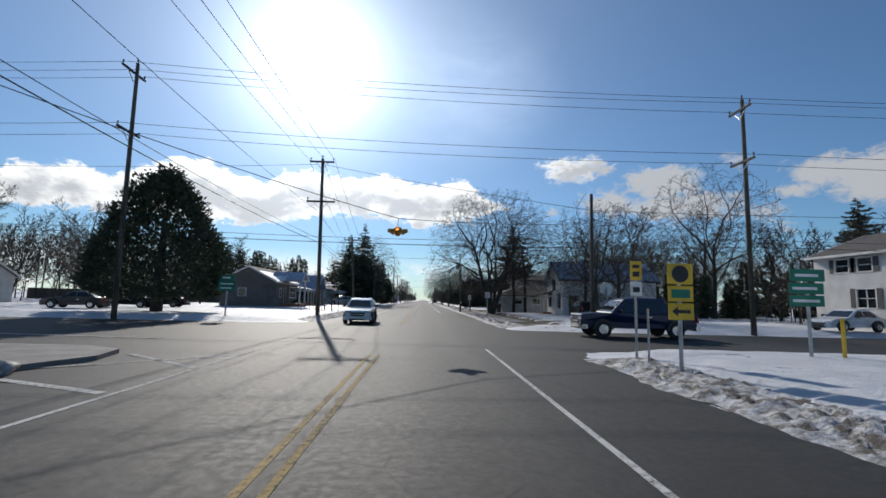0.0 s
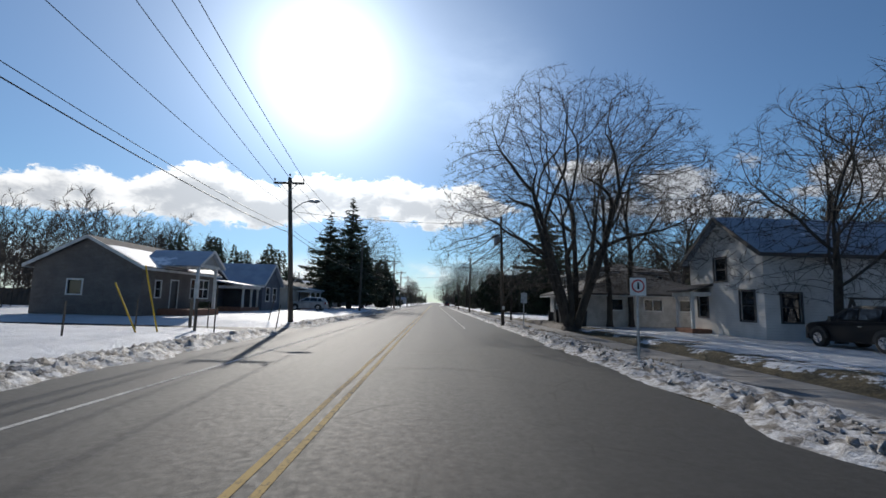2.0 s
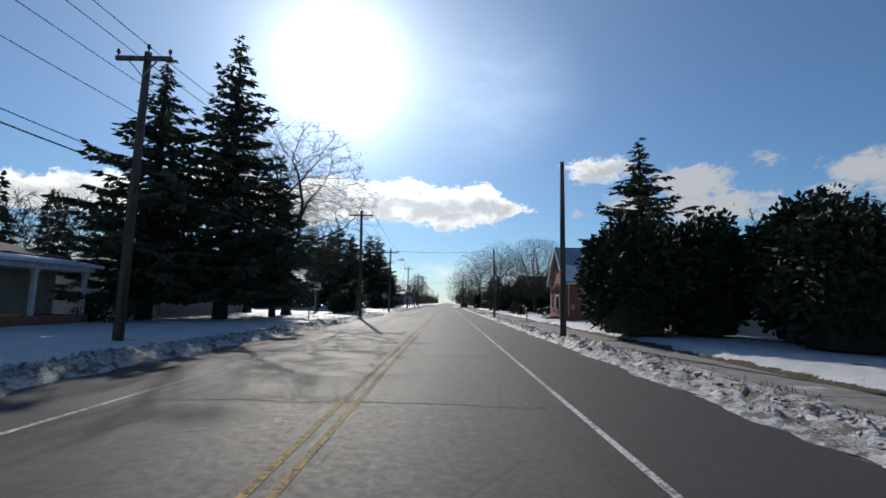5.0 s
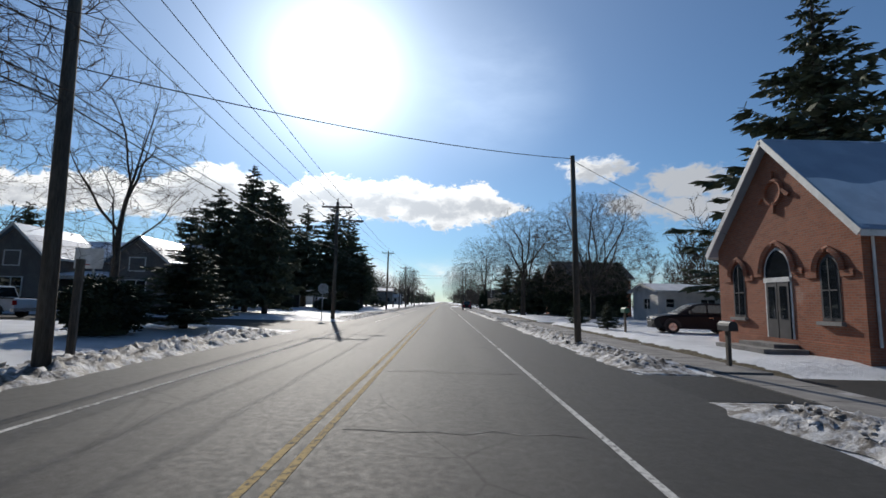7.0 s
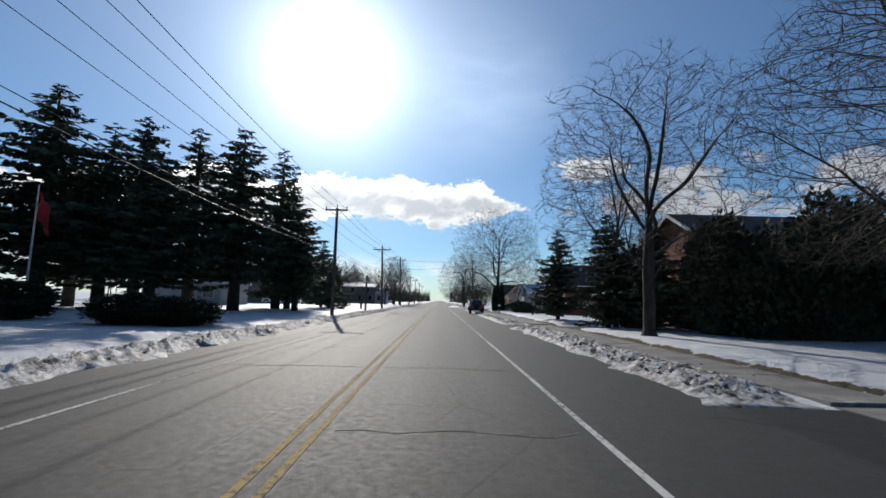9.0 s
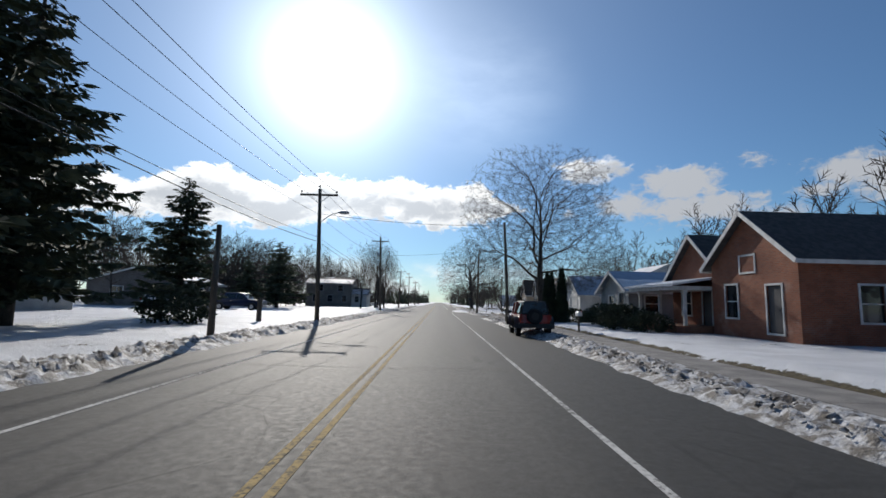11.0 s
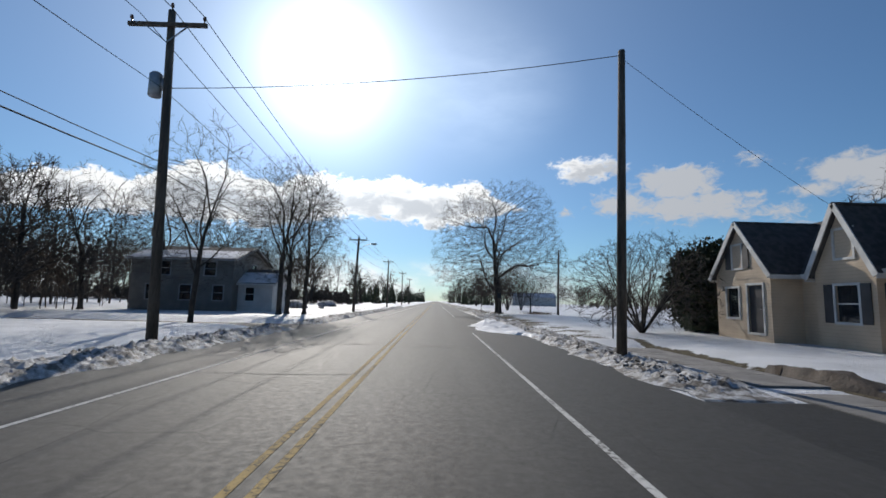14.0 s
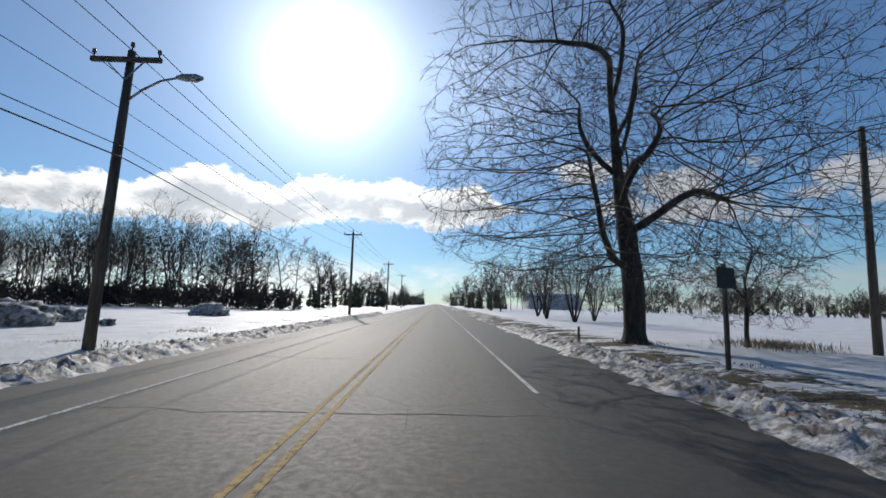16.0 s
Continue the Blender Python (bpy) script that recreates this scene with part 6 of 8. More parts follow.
stake(-8.8, 46.6, 2.5, (-0.8, 0.1), "yellow_sign", "leaning yellow guy-wire guard")
stake(-8.2, 48.0, 1.3, label="dark wooden stake in the snow", r=0.06)
stake(-7.6, 48.4, 2.0)
stake(-9.3, 49.7, 1.3, r=0.07, label="dark wooden post in the snow")
stake(-10.4, 47.7, 1.2)
stake(-9.9, 52.5, 1.3)
stake(-7.0, 54.0, 1.3, (0.2, 0))
stake(-8.6, 57.3, 1.5, (0.3, 0))
def wheelie_bin(x, y):
    ob = empty("rubbish_bin", x, y, height(x, y), "dark plastic wheeled rubbish bin beside the sidewalk", "bin", "rubbish bins")
    part("body", Mesh().add([(-0.22, -0.24, 0.02), (0.22, -0.24, 0.02), (0.22, 0.24, 0.02), (-0.22, 0.24, 0.02), (-0.29, -0.32, 0.95), (0.29, -0.32, 0.95), (0.29, 0.32, 0.95), (-0.29, 0.32, 0.95)],
                            [(3, 2, 1, 0), (4, 5, 6, 7), (0, 1, 5, 4), (1, 2, 6, 5), (2, 3, 7, 6), (3, 0, 4, 7)]), "black_trim", ob)
    part("lid", Mesh().prism([(-0.34, 0.95), (0.36, 0.95), (0.34, 1.02), (-0.2, 1.05)], "x", -0.31, 0.31), "black_trim", ob)
    for e in (-0.2, 0.2):
        part("wheel", Mesh().tube([(e - 0.03, 0.28, 0.1), (e + 0.03, 0.28, 0.1)], 0.1, 10), "tyre", ob)


mailbox(6.75, 211.7)
stake(-8.9, 202.3, 1.35, r=0.15, label="thick short wooden post in the snow")
mailbox(10.9, 131.5, "green mailbox on a post beside the drive", "green_bin")
mailbox(9.3, 120.5, "dark mailbox on a short post")
for bx, by in ((11.2, 58.9), (11.0, 62.4), (10.9, 63.3)):
    wheelie_bin(bx, by)
mailbox(9.6, 202.3, "pale mailbox on a post by the sidewalk", "white_sign")

# ---- vehicles on and beside the road ----
suv(-2.75, 30.4, 2, "white_car", "white compact SUV driving in the oncoming lane")
pickup(11.9, 22.6, -90, "blue_car", "dark blue pickup truck waiting on the side street")
offroader(6.3, 200.3, 178, "red off-road car with a black hard top parked on the shoulder")
suv(-13.8, 85.0, -90, "silver_car", "pale silver SUV parked in a driveway", height(-13.8, 85))
suv(17.6, 45.6, 178, "black_car", "black SUV parked on the snowy lawn", height(17.6, 45.6))
sedan(28.4, 28.0, -80, "white_car", "white hatchback parked in front of a house", height(27, 28))
sedan(-27.0, 38.5, -80, "brown_car", "bronze sedan parked in a row", height(-27, 38.5))
sedan(-25.5, 42.5, -80, "black_car", "black sedan parked in a row", height(-25.5, 42.5))
sedan(-24.5, 46.0, -80, "black_car", "black sedan parked in a row", height(-24.5, 46))
suv(15.0, 132.4, -100, "black_car", "black SUV parked beside a brick hall", height(15, 132.4))
suv(-29.5, 227.5, 90, "white_car", "white van-like SUV parked on a snowy lawn", height(-29.5, 227.5))
pickup(-21.2, 227.6, 90, "blue_car", "dark blue pickup truck parked on a snowy lawn", height(-21.2, 227.6))
sedan(17.7, 220.6, 180, "silver_car", "grey car parked behind columnar cedars", height(17.7, 220.6))

# ---- houses, west side ----
h = house("bungalow", -24.6, -17.6, 59, 68.8, 0.3, 3.5, 5.3, "y", "grey_brick", "shingle_dark", "grey brick bungalow with snow on its roof and a white porch",
          {"S": [(2.3, 3.2, 1.3, 2.2, "plain")], "E": [(1.4, 2.0, 1.2, 2.3, "sash"), (3.2, 4.1, 0.35, 2.4, "door"), (5.9, 8.6, 1.2, 2.6, "sash")]}, snow=0.75)
gabled_porch(h, -17.6, -15.0, 61.0, 64.4, 0.3, 3.8, 4.95)
h = house("cottage", -28, -20.5, 69.6, 77.0, 0.3, 3.3, 5.2, "x", "blue_siding", "shingle", "slate blue cottage with a front gable and a white-posted porch",
          {"S": [(3.5, 4.6, 1.2, 2.4, "sash")], "E": [(1.5, 2.4, 0.35, 2.4, "door"), (3.5, 4.6, 1.0, 2.3, "sash")]}, snow=0.35)
house("cottage", -25.5, -16.8, 77.8, 83.2, 0.3, 3.2, 5.3, "x", "blue_siding", "metal_roof", "", {"S": [(0.8, 1.9, 1.0, 2.3, "sash")], "E": [(0.9, 1.9, 1.0, 2.4, "sash"), (3.0, 4.1, 1.0, 2.4, "sash")]}, parent=h)
porch(h, -20.5, -17.0, 73.0, 77.7, 0.3, 2.5, [(-17.2, 73.9), (-17.2, 75.9), (-17.2, 77.5)], "snow", slope=("W", 0.6))
h = house("bungalow", -28, -17.5, 88, 98, 0.3, 3.3, 5.0, "y", "stucco", "shingle", "cream stucco bungalow with a low hipped roof and a porch", {"S": [(4.0, 5.0, 1.2, 2.4, "sash"), (7.0, 8.2, 1.2, 2.4, "sash")], "E": [(1.2, 2.4, 1.1, 2.4, "sash"), (4.8, 5.7, 0.35, 2.4, "door")]}, hip=True)
house("bungalow", -24, -21, 90.5, 93.5, 4.0, 4.9, 5.7, "y", "stucco", "shingle", "", {}, parent=h, over=0.25)
porch(h, -17.5, -15.4, 92, 97.6, 0.3, 2.6, [(-15.6, 92.2), (-15.6, 94.8), (-15.6, 97.4)], "snow", slope=("W", 0.4))
house("small_house", -52, -44, 44, 52, 0.3, 3.2, 5.2, "x", "white_siding", "shingle", "small white house behind the parked cars", {"S": [(5.5, 6.5, 1.2, 2.3, "sash")], "E": [(2.5, 3.7, 1.2, 2.3, "sash")]}, snow=0.8)
house("house", -29, -17.5, 106, 118.5, 0.3, 3.6, 4.6, "y", "grey_siding", "shingle", "low grey house with a shallow roof", {"E": [(1.5, 3.2, 1.1, 2.6, "sash"), (9.2, 10.6, 1.0, 2.6, "sash")], "N": [(3, 4.5, 1, 2.2, "sash")]}, hip=True)
h = house("brick_house", -34.5, -22.0, 147.0, 155.0, 0.3, 4.4, 6.4, "x", "grey_brick", "metal_roof", "dark brick house with two snowy gables behind bare trees", {"S": [(4.6, 5.6, 1.0, 2.3, "sash"), (6.4, 7.3, 0.3, 2.4, "door")], "E": [(2.5, 4.2, 1, 2.3, "sash")]}, snow=0.6)
house("brick_house", -35.2, -30.2, 143.6, 149.5, 0.3, 4.6, 6.9, "y", "grey_brick", "metal_roof", "", {"S": [(1.6, 3.4, 1.0, 2.4, "sash"), (1.8, 3.0, 3.4, 4.5, "sash")]}, parent=h, snow=0.7)
house("brick_house", -25.4, -20.8, 144.2, 149.5, 0.3, 4.4, 6.2, "y", "grey_brick", "metal_roof", "", {"S": [(1.4, 3.0, 1.0, 2.4, "sash"), (1.6, 2.8, 3.2, 4.2, "sash")], "E": [(2, 3.2, 1, 2.3, "sash")]}, parent=h, snow=0.7)
porch(h, -30.2, -25.4, 144.6, 147.0, 0.3, 2.7, [(-30.0, 144.8), (-27.8, 144.8), (-25.6, 144.8)], "snow", slope=("N", 0.5))
pickup(-27.0, 136.0, -90, "white_car", "white pickup truck parked beside the side street", height(-27, 136))
hoop = empty("basketball_hoop", -13.2, 126.6, height(-13.2, 126.6), "basketball hoop with a white backboard on a steel pole", "basketball hoop")
part("pole", Mesh().tube([(0, 0.3, -0.2), (0, 0.3, 2.4), (0, 0.05, 2.8)], 0.05, 8), "steel", hoop)
part("backboard", Mesh().box(-0.6, 0.6, -0.02, 0.02, 2.35, 3.2), "white_sign", hoop)
part("rim", Mesh().tube([(0.22 * math.cos(0.3927 * k), -0.28 + 0.22 * math.sin(0.3927 * k), 2.5) for k in range(17)], 0.012, 5), "red_mark", hoop)
house("house", -40, -29, 205, 214, 0.3, 3.4, 5.2, "x", "grey_siding", "shingle", "grey house half hidden by spruces", {"S": [(6, 7.5, 1, 2.3, "sash"), (8.5, 10, 1, 2.3, "sash")], "E": [(2, 3.5, 1, 2.3, "sash")]}, snow=0.6)
house("house", -42, -29.5, 232, 241, 0.3, 3.2, 5.0, "y", "grey_brick", "shingle", "brown house with a snowy roof", {"E": [(2, 3.5, 1, 2.3, "sash"), (5, 6, 0.3, 2.4, "door")], "S": [(3, 4.5, 1, 2.3, "sash"), (8.5, 10, 1, 2.3, "sash")]}, snow=0.9)
h = house("farmhouse", -26, -16.8, 269.6, 278, 0.3, 4.9, 6.3, "x", "taupe_siding", "shingle", "grey two-storey farmhouse with white end wall", {"S": [(1.5, 2.5, 0.9, 2.2, "sash"), (4.5, 5.5, 0.9, 2.2, "sash"), (7.5, 8.4, 0.9, 2.2, "sash"), (2.5, 3.5, 3.1, 4.3, "sash"), (6.6, 7.6, 3.1, 4.3, "sash")], "E": [(6.6, 7.4, 0.9, 2.2, "sash"), (4.0, 5.0, 3.2, 4.4, "sash")]}, snow=0.7, trim="grey_siding")
house("farmhouse", -16.8, -13.6, 270.8, 275.0, 0.3, 2.9, 4.1, "x", "white_siding", "shingle", "", {"S": [(0.7, 1.5, 0.9, 2.1, "sash")], "E": [(1.0, 1.9, 0.3, 2.3, "door"), (3.2, 4.1, 0.9, 2.1, "sash")]}, parent=h, snow=0.8)
fence = empty("board_fence", -44, 80, 0.3, "dark wooden board fence behind the lawns", "fence")
for i in range(60):
    part("board", Mesh().box(-22 + i * 0.6, -22 + i * 0.6 + 0.57, -0.02, 0.02, -0.2, 1.75 + 0.03 * n3(i * 0.7, 1)), "wood_fence", fence)

# ---- houses, east side ----
h = house("white_house", 31.5, 41, 24.0, 33.6, 0.1, 5.6, 7.4, "y", "white_siding", "shingle_dark", "white two-storey house with dark shutters at the corner", {"S": [(1.5, 2.5, 3.9, 5.1, "shutter"), (5.5, 6.5, 3.9, 5.1, "shutter"), (4.0, 6.0, 1.0, 2.6, "shutter")], "W": [(1.7, 2.7, 4.2, 5.1, "shutter"), (3.4, 4.4, 4.2, 5.1, "shutter"), (3.2, 4.5, 1.7, 2.95, "shutter")]})
h = house("white_house", 16.8, 27.5, 49.9, 55.9, 0.2, 4.4, 6.4, "x", "white_siding", "metal_roof", "white gabled two-storey house with peeling trim and a small porch",
          {"W": [(2.2, 3.2, 2.9, 4.1, "sash"), (0.6, 1.5, 1.0, 2.3, "sash"), (4.2, 5.2, 0.9, 2.3, "sash")], "S": [(0.8, 1.7, 0.9, 2.2, "sash"), (3.5, 4.1, 1.1, 1.5, "plain"), (7.0, 8.4, 1.0, 2.1, "sash")]}, trim="door")
porch(h, 15.7, 16.8, 54.0, 55.8, 0.2, 2.3, [(15.85, 54.15), (15.85, 55.65)], "shingle", slope=("E", 0.45), deck=0.3)
def lattice_mast(x, y, z, tall, label):
    mast = empty("lattice_mast", x, y, z, label, "antenna mast", "antenna masts")
    for s in range(3):
        a = 2 * math.pi * s / 3
        part("leg", Mesh().tube([(0.17 * math.cos(a), 0.17 * math.sin(a), -0.2), (0.12 * math.cos(a), 0.12 * math.sin(a), tall)], 0.02, 5), "steel", mast)
    rungs = Mesh()
    for i in range(int((tall - 0.4) / 0.35)):
        for s in range(3):
            a, b = 2 * math.pi * s / 3, 2 * math.pi * (s + 1) / 3
            rungs.beam((0.16 * math.cos(a), 0.16 * math.sin(a), i * 0.35 + 0.2), (0.16 * math.cos(b), 0.16 * math.sin(b), i * 0.35 + 0.5), 0.014)
    part("lattice", rungs, "steel", mast)
    rods = Mesh().beam((-0.6, 0, tall - 0.2), (0.6, 0, tall - 0.2), 0.02)
    for k in (-0.5, 0.0, 0.5):
        rods.beam((k, -0.4, tall - 0.2), (k, 0.4, tall - 0.2), 0.012)
    part("aerial", rods, "steel", mast)


lattice_mast(19.6, 58.2, 0.2, 10.8, "slender steel lattice antenna mast behind the house")
lattice_mast(23.5, 243.5, 3.2, 3.4, "short lattice antenna mast above a beige house")


def picnic_table(x, y, turn):
    ob = empty("picnic_table", x, y, height(x, y), "weathered wooden picnic table in the snow", "picnic table", "picnic tables")
    ob.rotation_euler = (0, 0, radians(turn))
    for i in range(5):
        part("top_board", Mesh().box(-0.9, 0.9, -0.36 + i * 0.15, -0.23 + i * 0.15, 0.72, 0.76), "wood_fence", ob)
    for s in (-1, 1):
        part("bench", Mesh().box(-0.9, 0.9, s * 0.72 - 0.14, s * 0.72 + 0.14, 0.42, 0.46), "wood_fence", ob)
        for e in (-0.65, 0.65):
            part("leg", Mesh().beam((e, s * 0.25, 0.72), (e, s * 0.7, -0.05), 0.05, 0.09), "wood_fence", ob)
    for e in (-0.7, 0.7):
        part("crosspiece", Mesh().box(e - 0.03, e + 0.03, -0.8, 0.8, 0.36, 0.42), "wood_fence", ob)


picnic_table(20.4, 46.6, 20)
picnic_table(22.9, 46.0, -15)
swing = empty("swing_frame", 20.4, 48.3, height(20.4, 48.3), "wooden A-frame garden swing beside a white house", "swing")
part("beam", Mesh().beam((-1.1, 0, 1.95), (1.1, 0, 1.95), 0.09), "wood_fence", swing)
for e in (-1.0, 1.0):
    for q in (-0.7, 0.7):
        part("leg", Mesh().beam((e, 0, 1.95), (e, q, -0.1), 0.08), "wood_fence", swing)
part("seat", Mesh().box(-0.65, 0.65, -0.22, 0.2, 0.5, 0.54).box(-0.65, 0.65, 0.2, 0.24, 0.5, 1.0), "wood_fence", swing)
for e in (-0.6, 0.6):
    part("chain", Mesh().tube([(e, 0, 1.92), (e, 0, 0.54)], 0.012, 4), "steel", swing)
h = house("bungalow", 11.8, 21.5, 60.2, 69.2, 0.2, 2.5, 4.4, "y", "old_siding", "shingle_dark", "low bungalow of weathered white siding with a brown hipped roof",
          {"S": [(1.6, 2.7, 1.2, 1.9, "plain"), (4.2, 5.4, 1.2, 1.9, "plain"), (6.6, 7.4, 1.2, 1.9, "plain")], "W": [(1.2, 2.4, 0.9, 2.0, "sash"), (2.95, 4.3, 0.2, 2.1, "door"), (5.6, 6.6, 0.55, 2.05, "sash"), (7.4, 8.4, 0.7, 2.0, "sash")]}, hip=True, trim="white_trim", over=0.75)
for py in (64.75, 66.45):
    part("porch_wall", Mesh().box(11.0 - 16.65, 11.7 - 16.65, py - 0.06 - 64.7, py + 0.06 - 64.7, -0.2, 0.85).box(10.93 - 16.65, 11.03 - 16.65, py - 0.1 - 64.7, py + 0.1 - 64.7, -0.2, 0.95), "door", h, "dark porch wall with a pale end post")
part("porch_step", Mesh().box(11.05 - 16.65, 11.78 - 16.65, 64.85 - 64.7, 66.35 - 64.7, -0.2, 0.14), "concrete", h)
h = house("apartment_house", 18.8, 29.6, 80, 91, 0.2, 5.6, 7.0, "x", "taupe_siding", "shingle", "two-storey taupe house with a flat hipped roof", {"S": [(1.0, 2.2, 3.6, 4.9, "sash"), (5.0, 6.0, 3.6, 4.9, "sash"), (8.0, 9.2, 3.6, 4.9, "sash"), (2.0, 3.2, 0.9, 2.1, "sash")], "W": [(1.5, 2.7, 3.6, 4.9, "sash"), (5.0, 6.2, 3.6, 4.9, "sash"), (3.0, 4.0, 0.2, 2.2, "door"), (7.5, 8.7, 0.9, 2.1, "sash")]}, hip=True, trim="grey_siding")
h = house("porch_house", 17.4, 27.5, 102.5, 112.7, 0.3, 3.6, 6.4, "x", "white_siding", "shingle", "cream house with a gabled front porch and railing", {"W": [(1.5, 2.7, 1.0, 2.4, "sash"), (5, 6, 0.4, 2.5, "door")], "N": [(2, 3, 1, 2.4, "sash")]}, snow=0.5)
porch(h, 15.6, 17.4, 103.5, 112.0, 0.3, 3.1, [(15.8, 103.8), (15.8, 107.6), (15.8, 111.8)], "snow", slope=("E", 0.8))
rail = Mesh().beam((15.8 - 22.45, 103.8 - 107.6, 1.1), (15.8 - 22.45, 111.8 - 107.6, 1.1), 0.06)
for i in range(38):
    rail.beam((15.8 - 22.45, 103.8 - 107.6 + i * 0.21, 0.4), (15.8 - 22.45, 103.8 - 107.6 + i * 0.21, 1.1), 0.03)
part("railing", rail, "white_trim", h)


def pointed(w, top, n=8):
    """The head of a pointed arch from its right foot over the apex to its left foot: along, up."""
    r, big = w / 2, w * 0.72
    rise = math.sqrt(big * big - (big - r) ** 2)
    lim = math.acos((big - r) / big)
    half = [(r - big + big * math.cos(lim * i / n), top - rise + big * math.sin(lim * i / n)) for i in range(n + 1)]
    return half + [(-p, q) for p, q in half[-2::-1]]


def arched(w, z0, z1):
    """Outline of an opening with a pointed head: along, up."""
    return [(-w / 2, z0), (w / 2, z0)] + pointed(w, z1)


def brick_hall():
    x0, x1, y0, y1, z0, eave, top = 13.05, 22.9, 120.4, 126.9, 0.35, 4.05, 7.55
    ob = house("brick_hall", x0, x1, y0, y1, z0, eave, top, "x", "red_brick", "metal_roof", "old red brick hall with pointed windows and snowy roof", {}, over=0.32, chimney=(23.1, 123.6, 7.7), snow=0.5)
    ox, oy, oz = ob.location
    X, mid = x0 - ox, (y0 + y1) / 2 - oy
    # front: a door between two windows under pointed brick hoods
    for c, w, a, b, nm in ((-0.05, 1.25, 0.15, 3.4, "door"), (-2.15, 0.68, 0.95, 2.95, "window"), (2.0, 0.68, 0.95, 3.0, "window")):
        frame_ob = part(nm, Mesh().prism([(p + mid + c, q) for p, q in arched(w, a, b)], "x", X - 0.02, X + 0.05), "white_trim" if nm == "door" else "door", ob)
        inner = arched(w - 0.16, a + (0 if nm == "door" else 0.1), b - 0.08)
        part("pane" if nm == "window" else "fanlight", Mesh().prism([(p + mid + c, q) for p, q in inner], "x", X - 0.035, X - 0.018), "glass", frame_ob)
        if nm == "door":
            for s in (-1, 1):
                leaf = part("leaf", Mesh().box(X - 0.06, X - 0.03, mid + c + min(s * 0.02, s * 0.52), mid + c + max(s * 0.02, s * 0.52), 0.15, 2.2), "door", frame_ob)
                part("door_pane", Mesh().box(X - 0.072, X - 0.058, mid + c + s * 0.27 - 0.15, mid + c + s * 0.27 + 0.15, 0.95, 2.05), "glass", frame_ob)
            part("transom", Mesh().box(X - 0.08, X - 0.03, mid + c - 0.6, mid + c + 0.6, 2.2, 2.36), "white_trim", frame_ob)
        else:
            part("sash_bar", Mesh().box(X - 0.045, X - 0.03, mid + c - 0.015, mid + c + 0.015, a, b - 0.1).box(X - 0.045, X - 0.03, mid + c - 0.3, mid + c + 0.3, 1.85, 1.89), "door", frame_ob)
            part("sill", Mesh().box(X - 0.14, X + 0.02, mid + c - w / 2 - 0.1, mid + c + w / 2 + 0.1, a - 0.13, a - 0.01), "concrete", frame_ob)
        r = w / 2
        part("arch_hood", Mesh().tube([(X - 0.04, mid + c + p, q) for p, q in pointed(w + 0.3, b + 0.18)], 0.1, 4), "red_brick", ob)
        for a0, a1 in ((c - r - 0.5, c - r - 0.08), (c + r + 0.08, c + r + 0.5)):
            part("hood_course", Mesh().box(X - 0.06, X + 0.02, mid + a0, mid + a1, b - r - 0.35, b - r - 0.15), "red_brick", ob)
    ring = Mesh().tube([(X - 0.04, mid - 0.1 + 0.42 * math.cos(2 * math.pi * i / 20), 5.35 + 0.42 * math.sin(2 * math.pi * i / 20)) for i in range(21)], 0.08, 5)
    for a, b, c, d in ((0, 0.45, 0, 0.75), (-0.45, 0, -0.75, -0.25), (0.45, 0, 0.75, -0.25), (0, -0.45, 0, -0.75)):
        ring.beam((X - 0.04, mid - 0.1 + a, 5.35 + b), (X - 0.04, mid - 0.1 + c, 5.35 + d), 0.13)
    part("gable_ornament", ring, "red_brick", ob, "raised brick ring in the gable")
    part("plinth", Mesh().box(X - 0.08, x1 - ox + 0.08, y0 - oy - 0.08, y1 - oy + 0.08, -0.3, 0.3), "red_brick", ob)
    part("door_step", Mesh().box(X - 1.5, X - 0.09, mid - 1.3, mid + 1.2, -0.3, 0.02).box(X - 0.9, X - 0.09, mid - 0.9, mid + 0.8, 0.02, 0.15), "concrete", ob)
    part("downpipe", Mesh().tube([(X + 0.28, y0 - oy - 0.05, 3.4), (X + 0.28, y0 - oy - 0.05, 0.3)], 0.04, 6), "white_trim", ob)
    part("meter_box", Mesh().box(X + 0.5, X + 0.8, y0 - oy - 0.18, y0 - oy, 0.9, 1.35), "steel", ob)
    # cross gable and dark windows on the long side
    Y = y0 - oy
    for c, w in ((1.85, 0.7), (7.6, 0.7)):
        f = part("window", Mesh().prism([(p + x0 - ox + c, q) for p, q in arched(w, 0.9, 2.95)], "y", Y - 0.02, Y + 0.05), "door", ob)
        part("pane", Mesh().prism([(p + x0 - ox + c, q) for p, q in arched(w - 0.16, 1.0, 2.86)], "y", Y - 0.035, Y - 0.018), "glass", f)
    gx = x0 - ox + 4.6
    part("cross_gable", Mesh().prism([(gx - 1.45, -0.3), (gx + 1.45, -0.3), (gx + 1.45, 3.6), (gx, 5.05), (gx - 1.45, 3.6)], "y", Y - 0.4, Y), "red_brick", ob)
    f = part("window", Mesh().prism([(p + gx, q) for p, q in arched(1.5, 0.8, 3.0)], "y", Y - 0.42, Y - 0.35), "door", ob)
    part("pane", Mesh().prism([(p + gx, q) for p, q in arched(1.3, 0.9, 2.9)], "y", Y - 0.435, Y - 0.418), "glass", f)
    for s in (-1, 1):
        part("roof", Mesh().slab([(gx + s * 1.75, Y - 0.65, 3.45), (gx + s * 1.75, Y + 0.5, 3.45), (gx, Y + 1.9, 5.2), (gx, Y - 0.65, 5.2)], 0.12), "metal_roof", ob)
        part("barge_board", Mesh().beam((gx + s * 1.77, Y - 0.67, 3.36), (gx, Y - 0.67, 5.12), 0.04, 0.17), "white_trim", ob)


